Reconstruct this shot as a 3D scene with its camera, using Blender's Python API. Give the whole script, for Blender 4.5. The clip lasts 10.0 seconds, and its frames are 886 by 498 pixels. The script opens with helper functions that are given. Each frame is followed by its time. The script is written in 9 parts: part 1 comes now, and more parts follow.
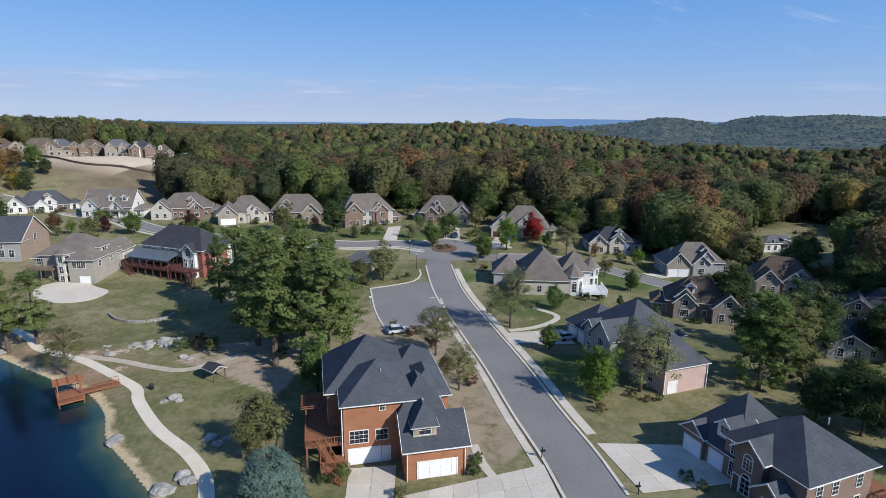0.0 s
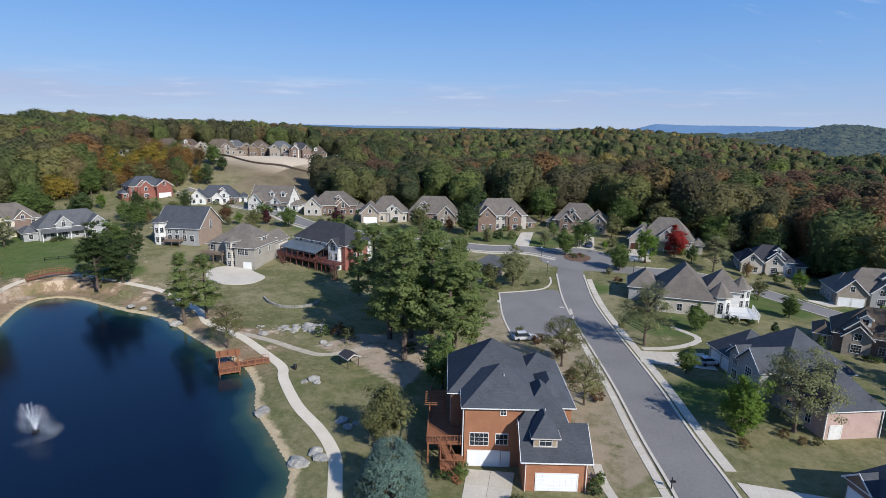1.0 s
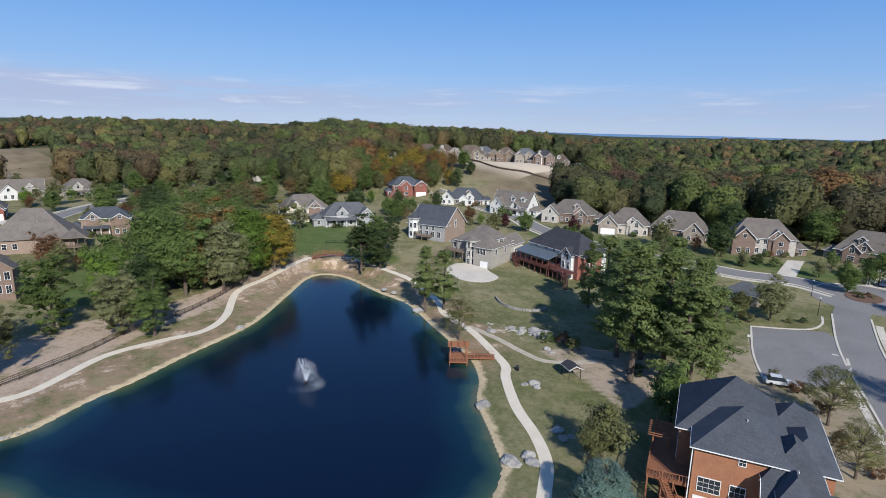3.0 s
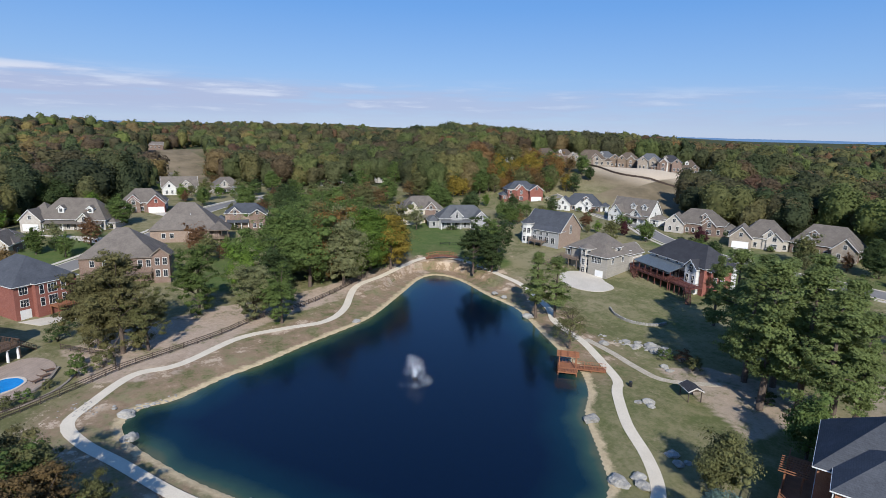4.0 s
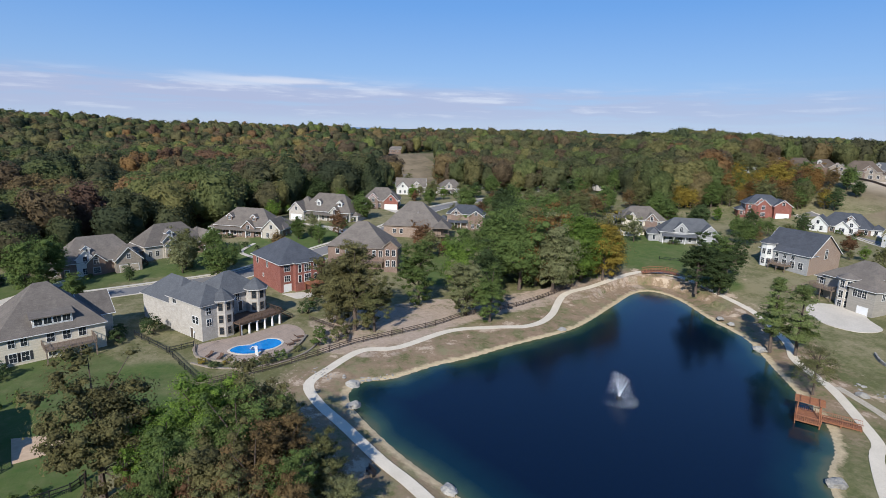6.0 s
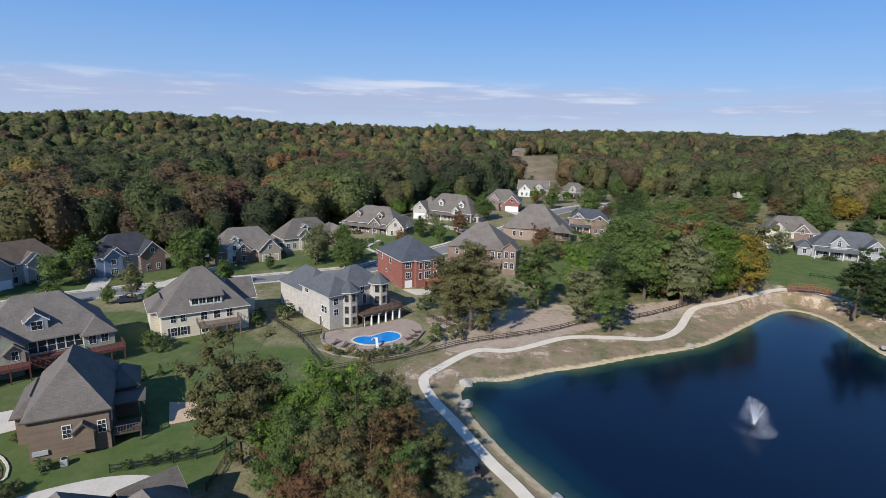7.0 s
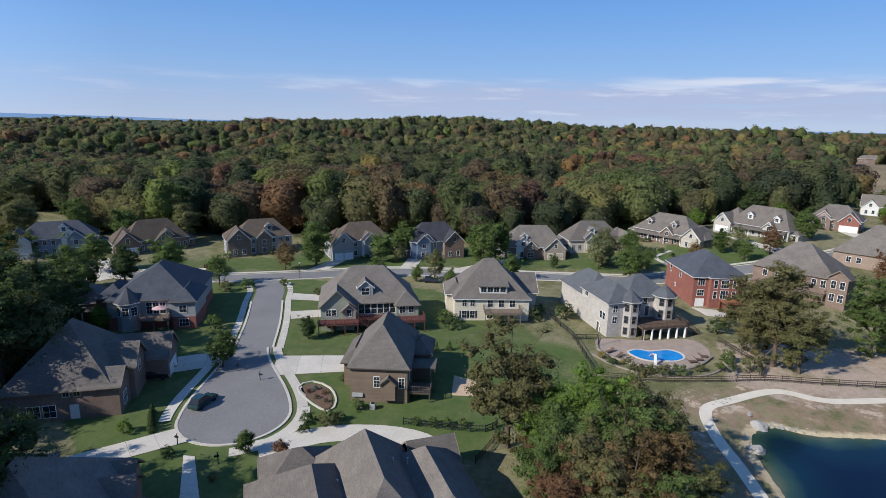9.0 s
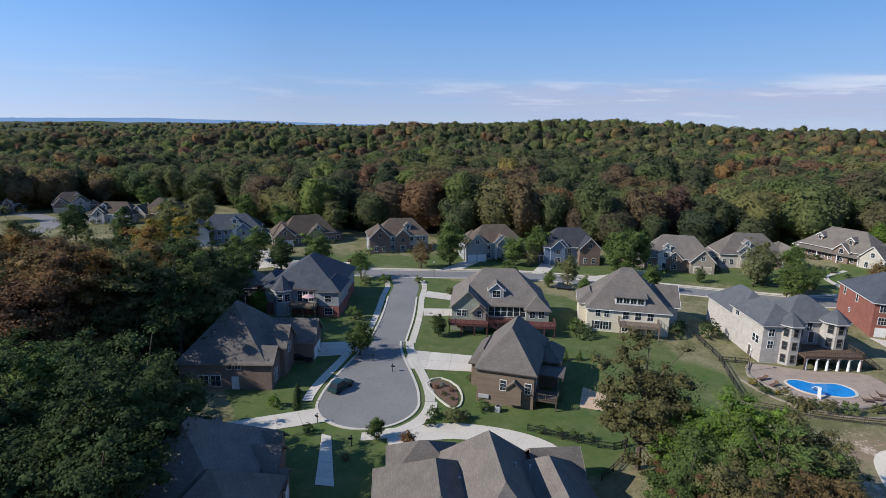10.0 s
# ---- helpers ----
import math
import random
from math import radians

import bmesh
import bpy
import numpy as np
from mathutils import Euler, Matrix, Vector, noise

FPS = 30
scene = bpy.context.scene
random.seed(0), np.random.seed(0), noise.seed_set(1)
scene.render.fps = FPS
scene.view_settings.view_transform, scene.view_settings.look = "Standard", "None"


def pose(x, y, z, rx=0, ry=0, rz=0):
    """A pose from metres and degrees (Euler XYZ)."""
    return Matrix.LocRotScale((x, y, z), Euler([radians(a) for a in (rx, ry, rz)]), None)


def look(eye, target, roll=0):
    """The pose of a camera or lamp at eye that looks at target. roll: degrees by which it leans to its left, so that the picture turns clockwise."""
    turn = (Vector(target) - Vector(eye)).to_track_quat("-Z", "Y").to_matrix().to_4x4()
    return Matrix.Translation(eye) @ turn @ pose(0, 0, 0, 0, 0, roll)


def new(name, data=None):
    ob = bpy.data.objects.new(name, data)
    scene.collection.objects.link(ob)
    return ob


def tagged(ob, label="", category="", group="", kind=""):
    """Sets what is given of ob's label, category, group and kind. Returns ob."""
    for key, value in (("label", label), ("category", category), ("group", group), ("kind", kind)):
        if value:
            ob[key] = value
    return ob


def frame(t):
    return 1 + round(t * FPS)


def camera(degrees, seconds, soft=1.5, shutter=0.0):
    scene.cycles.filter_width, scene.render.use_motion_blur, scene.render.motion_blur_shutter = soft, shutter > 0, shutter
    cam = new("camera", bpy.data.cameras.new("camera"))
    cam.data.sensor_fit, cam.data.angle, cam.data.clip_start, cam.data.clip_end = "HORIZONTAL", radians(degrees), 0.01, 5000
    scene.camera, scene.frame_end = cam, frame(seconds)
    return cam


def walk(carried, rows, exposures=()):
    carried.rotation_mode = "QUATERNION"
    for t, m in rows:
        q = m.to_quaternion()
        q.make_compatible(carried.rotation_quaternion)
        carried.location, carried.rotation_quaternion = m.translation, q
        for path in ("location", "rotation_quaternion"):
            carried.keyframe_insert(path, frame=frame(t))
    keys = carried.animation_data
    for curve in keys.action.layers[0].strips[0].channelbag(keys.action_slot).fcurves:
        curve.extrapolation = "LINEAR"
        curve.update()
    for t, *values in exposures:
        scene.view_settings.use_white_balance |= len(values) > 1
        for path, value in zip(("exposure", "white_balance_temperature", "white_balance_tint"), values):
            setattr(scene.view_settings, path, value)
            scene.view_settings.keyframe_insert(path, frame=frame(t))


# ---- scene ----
EYE = 43.0
cam = camera(77.4, 10.0, 0.65)
PATH = [
    (0, pose(0, 0, EYE, 77.18, -0.50, 0.00)),
    (0.5, pose(0, 0, EYE, 77.39, -0.74, 7.37)),
    (1, pose(0, 0, EYE, 77.52, -0.93, 13.96)),
    (1.5, pose(0, 0, EYE, 77.62, -1.10, 20.52)),
    (2, pose(0, 0, EYE, 77.69, -1.23, 26.48)),
    (2.5, pose(0, 0, EYE, 77.75, -1.34, 32.41)),
    (4, pose(0, 0, EYE, 77.90, -1.53, 50.36)),
    (4.5, pose(0, 0, EYE, 77.93, -1.56, 55.95)),
    (5, pose(0, 0, EYE, 77.95, -1.57, 61.40)),
    (5.5, pose(0, 0, EYE, 77.95, -1.57, 66.92)),
    (7, pose(0, 0, EYE, 77.77, -1.50, 85.07)),
    (7.5, pose(0, 0, EYE, 77.66, -1.45, 92.49)),
    (8, pose(0, 0, EYE, 77.53, -1.38, 100.12)),
    (8.5, pose(0, 0, EYE, 77.41, -1.31, 107.45)),
    (9, pose(0, 0, EYE, 77.33, -1.22, 114.56)),
    (9.5, pose(0, 0, EYE, 77.31, -1.11, 121.63)),
    (10, pose(0, 0, EYE, 77.41, -0.98, 128.55)),
]
walk(cam, PATH, exposures=[(0, 0.25, 5960, 10), (10, 0.25, 5960, 10)])

# ---- sky and sun ----
SUN_FROM = Vector((0.82, -0.57, 0.0)).normalized()
SUN_UP = radians(34)
world = bpy.data.worlds.new("sky")
scene.world = world
world.use_nodes = True
wt = world.node_tree
sky = wt.nodes.new("ShaderNodeTexSky")
sky.sky_type, sky.sun_disc = "NISHITA", False
sky.sun_elevation, sky.sun_rotation = SUN_UP, math.atan2(SUN_FROM.x, SUN_FROM.y)
sky.altitude, sky.air_density, sky.dust_density, sky.ozone_density = 300, 1.0, 0.15, 5.0
bg = wt.nodes["Background"]
bg.inputs[1].default_value = 0.085


def wnode(kind, **values):
    n = wt.nodes.new(kind)
    for key, value in values.items():
        n.inputs[key].default_value = value
    return n


def wmath(op, *values):
    n = wt.nodes.new("ShaderNodeMath")
    n.operation = op
    for k, v in enumerate(values):
        if isinstance(v, (int, float)):
            n.inputs[k].default_value = v
        else:
            wt.links.new(v, n.inputs[k])
    return n.outputs[0]


def wsmooth(sock, lo, hi):
    n = wt.nodes.new("ShaderNodeMapRange")
    n.interpolation_type = "SMOOTHSTEP"
    n.inputs["From Min"].default_value, n.inputs["From Max"].default_value = lo, hi
    wt.links.new(sock, n.inputs["Value"])
    return n.outputs[0]


def wramp(sock, stops):
    n = wt.nodes.new("ShaderNodeValToRGB")
    for at, v in stops[1:-1]:
        n.color_ramp.elements.new(at).color = (v, v, v, 1)
    for e, (at, v) in ((n.color_ramp.elements[0], stops[0]), (n.color_ramp.elements[-1], stops[-1])):
        e.position, e.color = at, (v, v, v, 1)
    wt.links.new(sock, n.inputs[0])
    return n.outputs[0]


def wflow(u, v, scale, detail=6.0, rough=0.58):
    cb = wt.nodes.new("ShaderNodeCombineXYZ")
    wt.links.new(u, cb.inputs[0]), wt.links.new(v, cb.inputs[1])
    n = wnode("ShaderNodeTexNoise", Scale=scale, Detail=detail, Roughness=rough)
    wt.links.new(cb.outputs[0], n.inputs["Vector"])
    return n.outputs[0]


# low bank of flat clouds, densest in the west, and thin high streaks in the north-east
wcoord = wt.nodes.new("ShaderNodeTexCoord")
wsep = wt.nodes.new("ShaderNodeSeparateXYZ")
wt.links.new(wcoord.outputs["Generated"], wsep.inputs[0])
up = wsep.outputs[2]
bearing = wmath("ARCTAN2", wmath("MULTIPLY", wsep.outputs[0], -1.0), wsep.outputs[1])
puffs = wflow(wmath("MULTIPLY", bearing, 7.0), wmath("MULTIPLY", up, 62.0), 1.0)
broad = wflow(wmath("MULTIPLY", bearing, 2.6), wmath("MULTIPLY", up, 34.0), 1.0, 3.0)
where = wramp(wmath("MULTIPLY_ADD", bearing, 1 / math.tau, 0.5), ((0.0, 0.1), (0.44, 0.25), (0.5, 0.5), (0.6, 0.55), (0.70, 0.9), (0.76, 1.0), (0.83, 0.85), (0.87, 0.35), (1.0, 0.1)))
level = wramp(wmath("MULTIPLY", up, 5.0), ((0.05, 0.25), (0.12, 0.7), (0.2, 1.0), (0.31, 0.9), (0.40, 0.12), (0.46, 0.0)))
streak_u = wmath("DIVIDE", wmath("SUBTRACT", bearing, radians(88)), radians(9))
streak_v = wmath("DIVIDE", wmath("SUBTRACT", up, 0.073), 0.0085)
streak = wmath("POWER", 2.718, wmath("MULTIPLY", wmath("ADD", wmath("MULTIPLY", streak_u, streak_u), wmath("MULTIPLY", streak_v, streak_v)), -1.0))
amount = wmath("ADD", wmath("ADD", wmath("MULTIPLY", puffs, 0.55), wmath("MULTIPLY", broad, 0.45)), wmath("ADD", wmath("MULTIPLY", wmath("MULTIPLY", level, where), 0.16), wmath("MULTIPLY", streak, 0.2)))
bank = wmath("MULTIPLY", wsmooth(amount, 0.44, 0.64), wmath("MAXIMUM", wmath("MULTIPLY", level, where), streak))
slant = wflow(wmath("ADD", wmath("MULTIPLY", bearing, 3.0), wmath("MULTIPLY", up, 9.0)), wmath("ADD", wmath("MULTIPLY", up, 44.0), wmath("MULTIPLY", bearing, -16.0)), 1.0, 7.0, 0.65)
high = wmath("MULTIPLY", wmath("MULTIPLY", wsmooth(slant, 0.56, 0.78), wramp(up, ((0.06, 0.0), (0.14, 1.0), (0.24, 1.0), (0.34, 0.0)))), wramp(wmath("MULTIPLY_ADD", bearing, 1 / math.tau, 0.5), ((0.35, 0.1), (0.42, 0.9), (0.48, 0.6), (0.51, 0.0))))
wbright = wt.nodes.new("ShaderNodeMixRGB")
wbright.inputs[1].default_value, wbright.inputs[2].default_value = (4.7, 5.0, 6.5, 1), (7.3, 7.3, 7.9, 1)
wt.links.new(wsmooth(wmath("ADD", puffs, wmath("ADD", wmath("MULTIPLY", up, 2.2), wmath("MULTIPLY", streak, 0.22))), 0.62, 0.84), wbright.inputs[0])
wmix = wt.nodes.new("ShaderNodeMixRGB")
wt.links.new(wmath("MINIMUM", wmath("ADD", wmath("MULTIPLY", bank, 0.9), wmath("MULTIPLY", high, 0.5)), 0.95), wmix.inputs[0])
wt.links.new(wbright.outputs[0], wmix.inputs[2])
# pale haze towards the horizon
wgrad = wt.nodes.new("ShaderNodeValToRGB")
for at, c in ((0.04, (0.355, 0.465, 0.68)), (0.10, (0.265, 0.43, 0.71)), (0.20, (0.155, 0.345, 0.70)), (0.32, (0.105, 0.275, 0.65)), (0.45, (0.10, 0.245, 0.60))):
    wgrad.color_ramp.elements.new(at).color = (*c, 1)
wgrad.color_ramp.elements[0].color, wgrad.color_ramp.elements[-1].color = (0.43, 0.51, 0.68, 1), (0.095, 0.21, 0.50, 1)
wt.links.new(wsep.outputs[2], wgrad.inputs[0])
wgain = wt.nodes.new("ShaderNodeVectorMath")
wgain.operation = "SCALE"
wgain.inputs["Scale"].default_value = 10.6
wt.links.new(wgrad.outputs[0], wgain.inputs[0])
# brighter towards the sun's side in the south
wsouth = wnode("ShaderNodeMapRange")
for key, value in (("From Min", -0.8), ("From Max", -1.0), ("To Min", 10.6), ("To Max", 13.6)):
    wsouth.inputs[key].default_value = value
wt.links.new(wsep.outputs[1], wsouth.inputs["Value"])
wt.links.new(wsouth.outputs[0], wgain.inputs["Scale"])
whaze = wt.nodes.new("ShaderNodeMixRGB")
whaze.inputs[0].default_value = 0.8
wt.links.new(sky.outputs[0], whaze.inputs[1])
wt.links.new(wgain.outputs[0], whaze.inputs[2])
wt.links.new(whaze.outputs[0], wmix.inputs[1])
wt.links.new(wmix.outputs[0], bg.inputs[0])

lamp = bpy.data.lights.new("sun", "SUN")
lamp.energy, lamp.angle, lamp.color = 5.0, radians(0.5), (1.0, 0.93, 0.82)
sun = new("sun", lamp)
sun.matrix_world = look((SUN_FROM * math.cos(SUN_UP) + Vector((0, 0, math.sin(SUN_UP)))) * 200, (0, 0, 0))

# ---- materials ----


def material(name, colour, colour2=None, rough=0.85, scale=1.0, fine=12.0, bump=0.3, metal=0.0, spec=0.3, dist=0.05, rand=0.0, island=0.0, contrast=0.35):
    """Two noises, coarse and fine, between two colours, with relief; rand varies it by object, island by loose piece."""
    m = bpy.data.materials.new(name)
    m.use_nodes = True
    t = m.node_tree
    b = t.nodes["Principled BSDF"]
    b.inputs["Roughness"].default_value, b.inputs["Metallic"].default_value = rough, metal
    b.inputs["Specular IOR Level"].default_value = spec
    c2 = colour2 or tuple(c * 0.7 for c in colour)
    geo = t.nodes.new("ShaderNodeNewGeometry")
    n1, n2 = t.nodes.new("ShaderNodeTexNoise"), t.nodes.new("ShaderNodeTexNoise")
    n1.inputs["Scale"].default_value, n1.inputs["Detail"].default_value = scale, 5
    n2.inputs["Scale"].default_value, n2.inputs["Detail"].default_value = fine, 3
    for n in (n1, n2):
        t.links.new(geo.outputs["Position"], n.inputs["Vector"])
    add = t.nodes.new("ShaderNodeMath")
    add.operation = "ADD"
    t.links.new(n1.outputs[0], add.inputs[0])
    t.links.new(n2.outputs[0], add.inputs[1])
    ramp = t.nodes.new("ShaderNodeMapRange")
    ramp.inputs["From Min"].default_value, ramp.inputs["From Max"].default_value = 1.0 - contrast, 1.0 + contrast
    t.links.new(add.outputs[0], ramp.inputs["Value"])
    mix = t.nodes.new("ShaderNodeMixRGB")
    mix.inputs[1].default_value, mix.inputs[2].default_value = (*c2, 1), (*colour, 1)
    t.links.new(ramp.outputs[0], mix.inputs[0])
    out = mix.outputs[0]
    for amount, node, socket in ((rand, "ShaderNodeObjectInfo", "Random"), (island, "ShaderNodeNewGeometry", "Random Per Island")):
        if amount:
            info = t.nodes.new(node)
            hsv = t.nodes.new("ShaderNodeHueSaturation")
            mr = t.nodes.new("ShaderNodeMapRange")
            mr.inputs["To Min"].default_value, mr.inputs["To Max"].default_value = 1 - amount, 1 + amount
            t.links.new(info.outputs[socket], mr.inputs["Value"])
            t.links.new(mr.outputs[0], hsv.inputs["Value"])
            t.links.new(out, hsv.inputs["Color"])
            out = hsv.outputs[0]
    t.links.new(out, b.inputs["Base Color"])
    if bump:
        bp = t.nodes.new("ShaderNodeBump")
        bp.inputs["Strength"].default_value, bp.inputs["Distance"].default_value = bump, dist
        t.links.new(n2.outputs[0], bp.inputs["Height"])
        t.links.new(bp.outputs[0], b.inputs["Normal"])
    return m


def coursed(name, c1, c2, mortar, width, height, gap=0.01, **more):
    """Bricks, shingles or siding: courses that follow the object's own x or y and its height."""
    m = material(name, c1, c2, **more)
    t = m.node_tree
    b = t.nodes["Principled BSDF"]
    tc = t.nodes.new("ShaderNodeTexCoord")
    sp, cb = t.nodes.new("ShaderNodeSeparateXYZ"), t.nodes.new("ShaderNodeCombineXYZ")
    t.links.new(tc.outputs["Object"], sp.inputs[0])
    sm = t.nodes.new("ShaderNodeMath")
    sm.operation = "ADD"
    t.links.new(sp.outputs[0], sm.inputs[0])
    t.links.new(sp.outputs[1], sm.inputs[1])
    t.links.new(sm.outputs[0], cb.inputs[0])
    t.links.new(sp.outputs[2], cb.inputs[1])
    br = t.nodes.new("ShaderNodeTexBrick")
    br.inputs["Scale"].default_value = 1.0
    br.inputs["Brick Width"].default_value, br.inputs["Row Height"].default_value = width, height
    br.inputs["Mortar Size"].default_value = gap
    br.inputs["Color1"].default_value, br.inputs["Color2"].default_value = (1, 1, 1, 1), (0.84, 0.84, 0.84, 1)
    br.inputs["Mortar"].default_value = (*mortar, 1)
    t.links.new(cb.outputs[0], br.inputs["Vector"])
    mul = t.nodes.new("ShaderNodeMixRGB")
    mul.blend_type, mul.inputs[0].default_value = "MULTIPLY", 1.0
    t.links.new(b.inputs["Base Color"].links[0].from_socket, mul.inputs[1])
    t.links.new(br.outputs[0], mul.inputs[2])
    t.links.new(mul.outputs[0], b.inputs["Base Color"])
    return m


ROOF = {
    "taupe": coursed("shingle_taupe", (0.19, 0.165, 0.14), (0.12, 0.104, 0.09), (0.78, 0.78, 0.78), 0.5, 0.15, 0.012, scale=0.5, fine=6, rough=0.95, spec=0.15, rand=0.12),
    "grey": coursed("shingle_grey", (0.125, 0.13, 0.135), (0.085, 0.088, 0.095), (0.78, 0.78, 0.78), 0.5, 0.15, 0.012, scale=0.5, fine=6, rough=0.95, spec=0.15, rand=0.1),
    "slate": coursed("shingle_slate", (0.088, 0.094, 0.106), (0.056, 0.06, 0.07), (0.78, 0.78, 0.78), 0.5, 0.15, 0.012, scale=0.5, fine=6, rough=0.9, spec=0.2, rand=0.1),
    "black": coursed("shingle_black", (0.06, 0.06, 0.066), (0.035, 0.035, 0.04), (0.78, 0.78, 0.78), 0.5, 0.15, 0.012, scale=0.5, fine=6, rough=0.9, spec=0.2, rand=0.1),
    "brown": coursed("shingle_brown", (0.135, 0.105, 0.08), (0.085, 0.066, 0.05), (0.78, 0.78, 0.78), 0.5, 0.15, 0.012, scale=0.5, fine=6, rough=0.95, spec=0.15, rand=0.1),
    "tin": coursed("porch_metal", (0.125, 0.145, 0.155), (0.09, 0.105, 0.115), (0.6, 0.6, 0.6), 0.45, 30.0, 0.03, scale=0.4, fine=5, rough=0.5, spec=0.5),
}
WALL = {
    "red": coursed("brick_red", (0.255, 0.088, 0.062), (0.175, 0.06, 0.046), (1.25, 1.6, 1.7), 0.23, 0.075, 0.012, scale=0.6, fine=9, rand=0.06),
    "orange": coursed("brick_orange", (0.36, 0.155, 0.075), (0.25, 0.10, 0.05), (1.1, 1.3, 1.5), 0.23, 0.075, 0.012, scale=0.6, fine=9),
    "brown": coursed("brick_brown", (0.225, 0.148, 0.112), (0.15, 0.098, 0.074), (1.2, 1.4, 1.5), 0.23, 0.075, 0.012, scale=0.6, fine=9, rand=0.1),
    "rose": coursed("brick_rose", (0.50, 0.36, 0.31), (0.38, 0.26, 0.22), (1.1, 1.15, 1.2), 0.23, 0.075, 0.012, scale=0.6, fine=9),
    "stone": coursed("stone_light", (0.52, 0.48, 0.425), (0.37, 0.335, 0.29), (0.8, 0.8, 0.8), 0.55, 0.25, 0.02, scale=0.9, fine=5),
    "fieldstone": coursed("stone_field", (0.40, 0.34, 0.27), (0.25, 0.21, 0.17), (0.7, 0.7, 0.7), 0.4, 0.2, 0.03, scale=0.9, fine=4),
    "white": coursed("siding_white", (0.70, 0.69, 0.65), (0.60, 0.59, 0.55), (0.75, 0.75, 0.75), 40.0, 0.15, 0.012, scale=0.5, fine=5, rough=0.6),
    "cream": coursed("siding_cream", (0.66, 0.59, 0.46), (0.56, 0.50, 0.39), (0.75, 0.75, 0.75), 40.0, 0.15, 0.012, scale=0.5, fine=5, rough=0.65),
    "beige": coursed("siding_beige", (0.50, 0.45, 0.38), (0.42, 0.375, 0.31), (0.75, 0.75, 0.75), 40.0, 0.15, 0.012, scale=0.5, fine=5, rough=0.65),
    "greige": coursed("siding_greige", (0.38, 0.35, 0.30), (0.30, 0.275, 0.235), (0.75, 0.75, 0.75), 40.0, 0.15, 0.012, scale=0.5, fine=5, rough=0.65),
    "tan": coursed("brick_tan", (0.31, 0.225, 0.165), (0.225, 0.16, 0.12), (1.1, 1.2, 1.3), 0.23, 0.075, 0.012, scale=0.6, fine=9),
    "grey": coursed("siding_grey", (0.36, 0.36, 0.35), (0.28, 0.28, 0.275), (0.75, 0.75, 0.75), 40.0, 0.15, 0.012, scale=0.5, fine=5, rough=0.65),
    "sage": coursed("siding_sage", (0.33, 0.34, 0.27), (0.26, 0.27, 0.21), (0.75, 0.75, 0.75), 40.0, 0.15, 0.012, scale=0.5, fine=5, rough=0.65),
    "taupe": coursed("stucco_taupe", (0.215, 0.16, 0.115), (0.165, 0.12, 0.086), (0.85, 0.85, 0.85), 40.0, 0.3, 0.006, scale=0.5, fine=7, rough=0.9),
    "blue": coursed("siding_blue", (0.20, 0.25, 0.33), (0.155, 0.19, 0.26), (0.75, 0.75, 0.75), 40.0, 0.15, 0.012, scale=0.5, fine=5, rough=0.65),
}
TRIM = material("trim_white_paint", (0.74, 0.73, 0.70), (0.60, 0.59, 0.56), rough=0.5, scale=0.8, fine=8, bump=0.1)
TRIM_TAUPE = material("trim_taupe_paint", (0.26, 0.215, 0.17), (0.19, 0.155, 0.12), rough=0.6, scale=0.8, fine=8, bump=0.1)
TRIM_STONE = material("trim_pale_grey", (0.50, 0.47, 0.43), (0.40, 0.375, 0.34), rough=0.6, scale=0.8, fine=8, bump=0.1)
TRIM_DARK = material("trim_brown_paint", (0.11, 0.085, 0.065), rough=0.6, scale=0.8, fine=8, bump=0.1)
GLASS = material("window_glass", (0.03, 0.036, 0.042), (0.016, 0.02, 0.026), rough=0.08, scale=0.3, fine=1.0, bump=0.0, spec=0.35)
GARAGE_WHITE = material("garage_white", (0.80, 0.80, 0.79), (0.70, 0.70, 0.69), rough=0.45, scale=0.8, fine=8, bump=0.05)
GARAGE_BROWN = material("garage_brown", (0.15, 0.065, 0.045), rough=0.5, scale=0.8, fine=8, bump=0.05)
GARAGE_TAN = material("garage_tan", (0.50, 0.42, 0.32), rough=0.5, scale=0.8, fine=8, bump=0.05)
SHUTTER = material("shutter_dark", (0.05, 0.05, 0.055), rough=0.5, fine=9)
SHUTTER_TAN = material("shutter_tan", (0.42, 0.31, 0.2), rough=0.6, fine=9)
ASPHALT = material("asphalt", (0.215, 0.203, 0.19), (0.155, 0.147, 0.138), rough=0.95, scale=0.12, fine=2.5, bump=0.15, spec=0.2)
CONCRETE = material("concrete", (0.54, 0.485, 0.40), (0.42, 0.375, 0.305), rough=0.9, scale=0.3, fine=3, bump=0.1, rand=0.07)
GRAVEL = material("path_gravel", (0.65, 0.575, 0.455), (0.52, 0.455, 0.35), rough=1.0, scale=0.4, fine=5, bump=0.3)
RED_DECK = material("stained_deck_wood", (0.29, 0.125, 0.062), (0.18, 0.075, 0.038), rough=0.7, scale=1.2, fine=9, rand=0.1)
MAROON_DECK = material("maroon_deck_wood", (0.135, 0.05, 0.04), (0.085, 0.034, 0.028), rough=0.7, scale=1.2, fine=9)
BROWN_DECK = material("dark_deck_wood", (0.125, 0.082, 0.056), (0.082, 0.054, 0.038), rough=0.75, scale=1.2, fine=9)
GREY_DECK = material("weathered_deck_wood", (0.22, 0.165, 0.12), (0.14, 0.105, 0.08), rough=0.8, scale=1.2, fine=9)
BARK = material("bark", (0.14, 0.105, 0.08), (0.07, 0.053, 0.042), rough=0.95, scale=2, fine=9, bump=0.6)
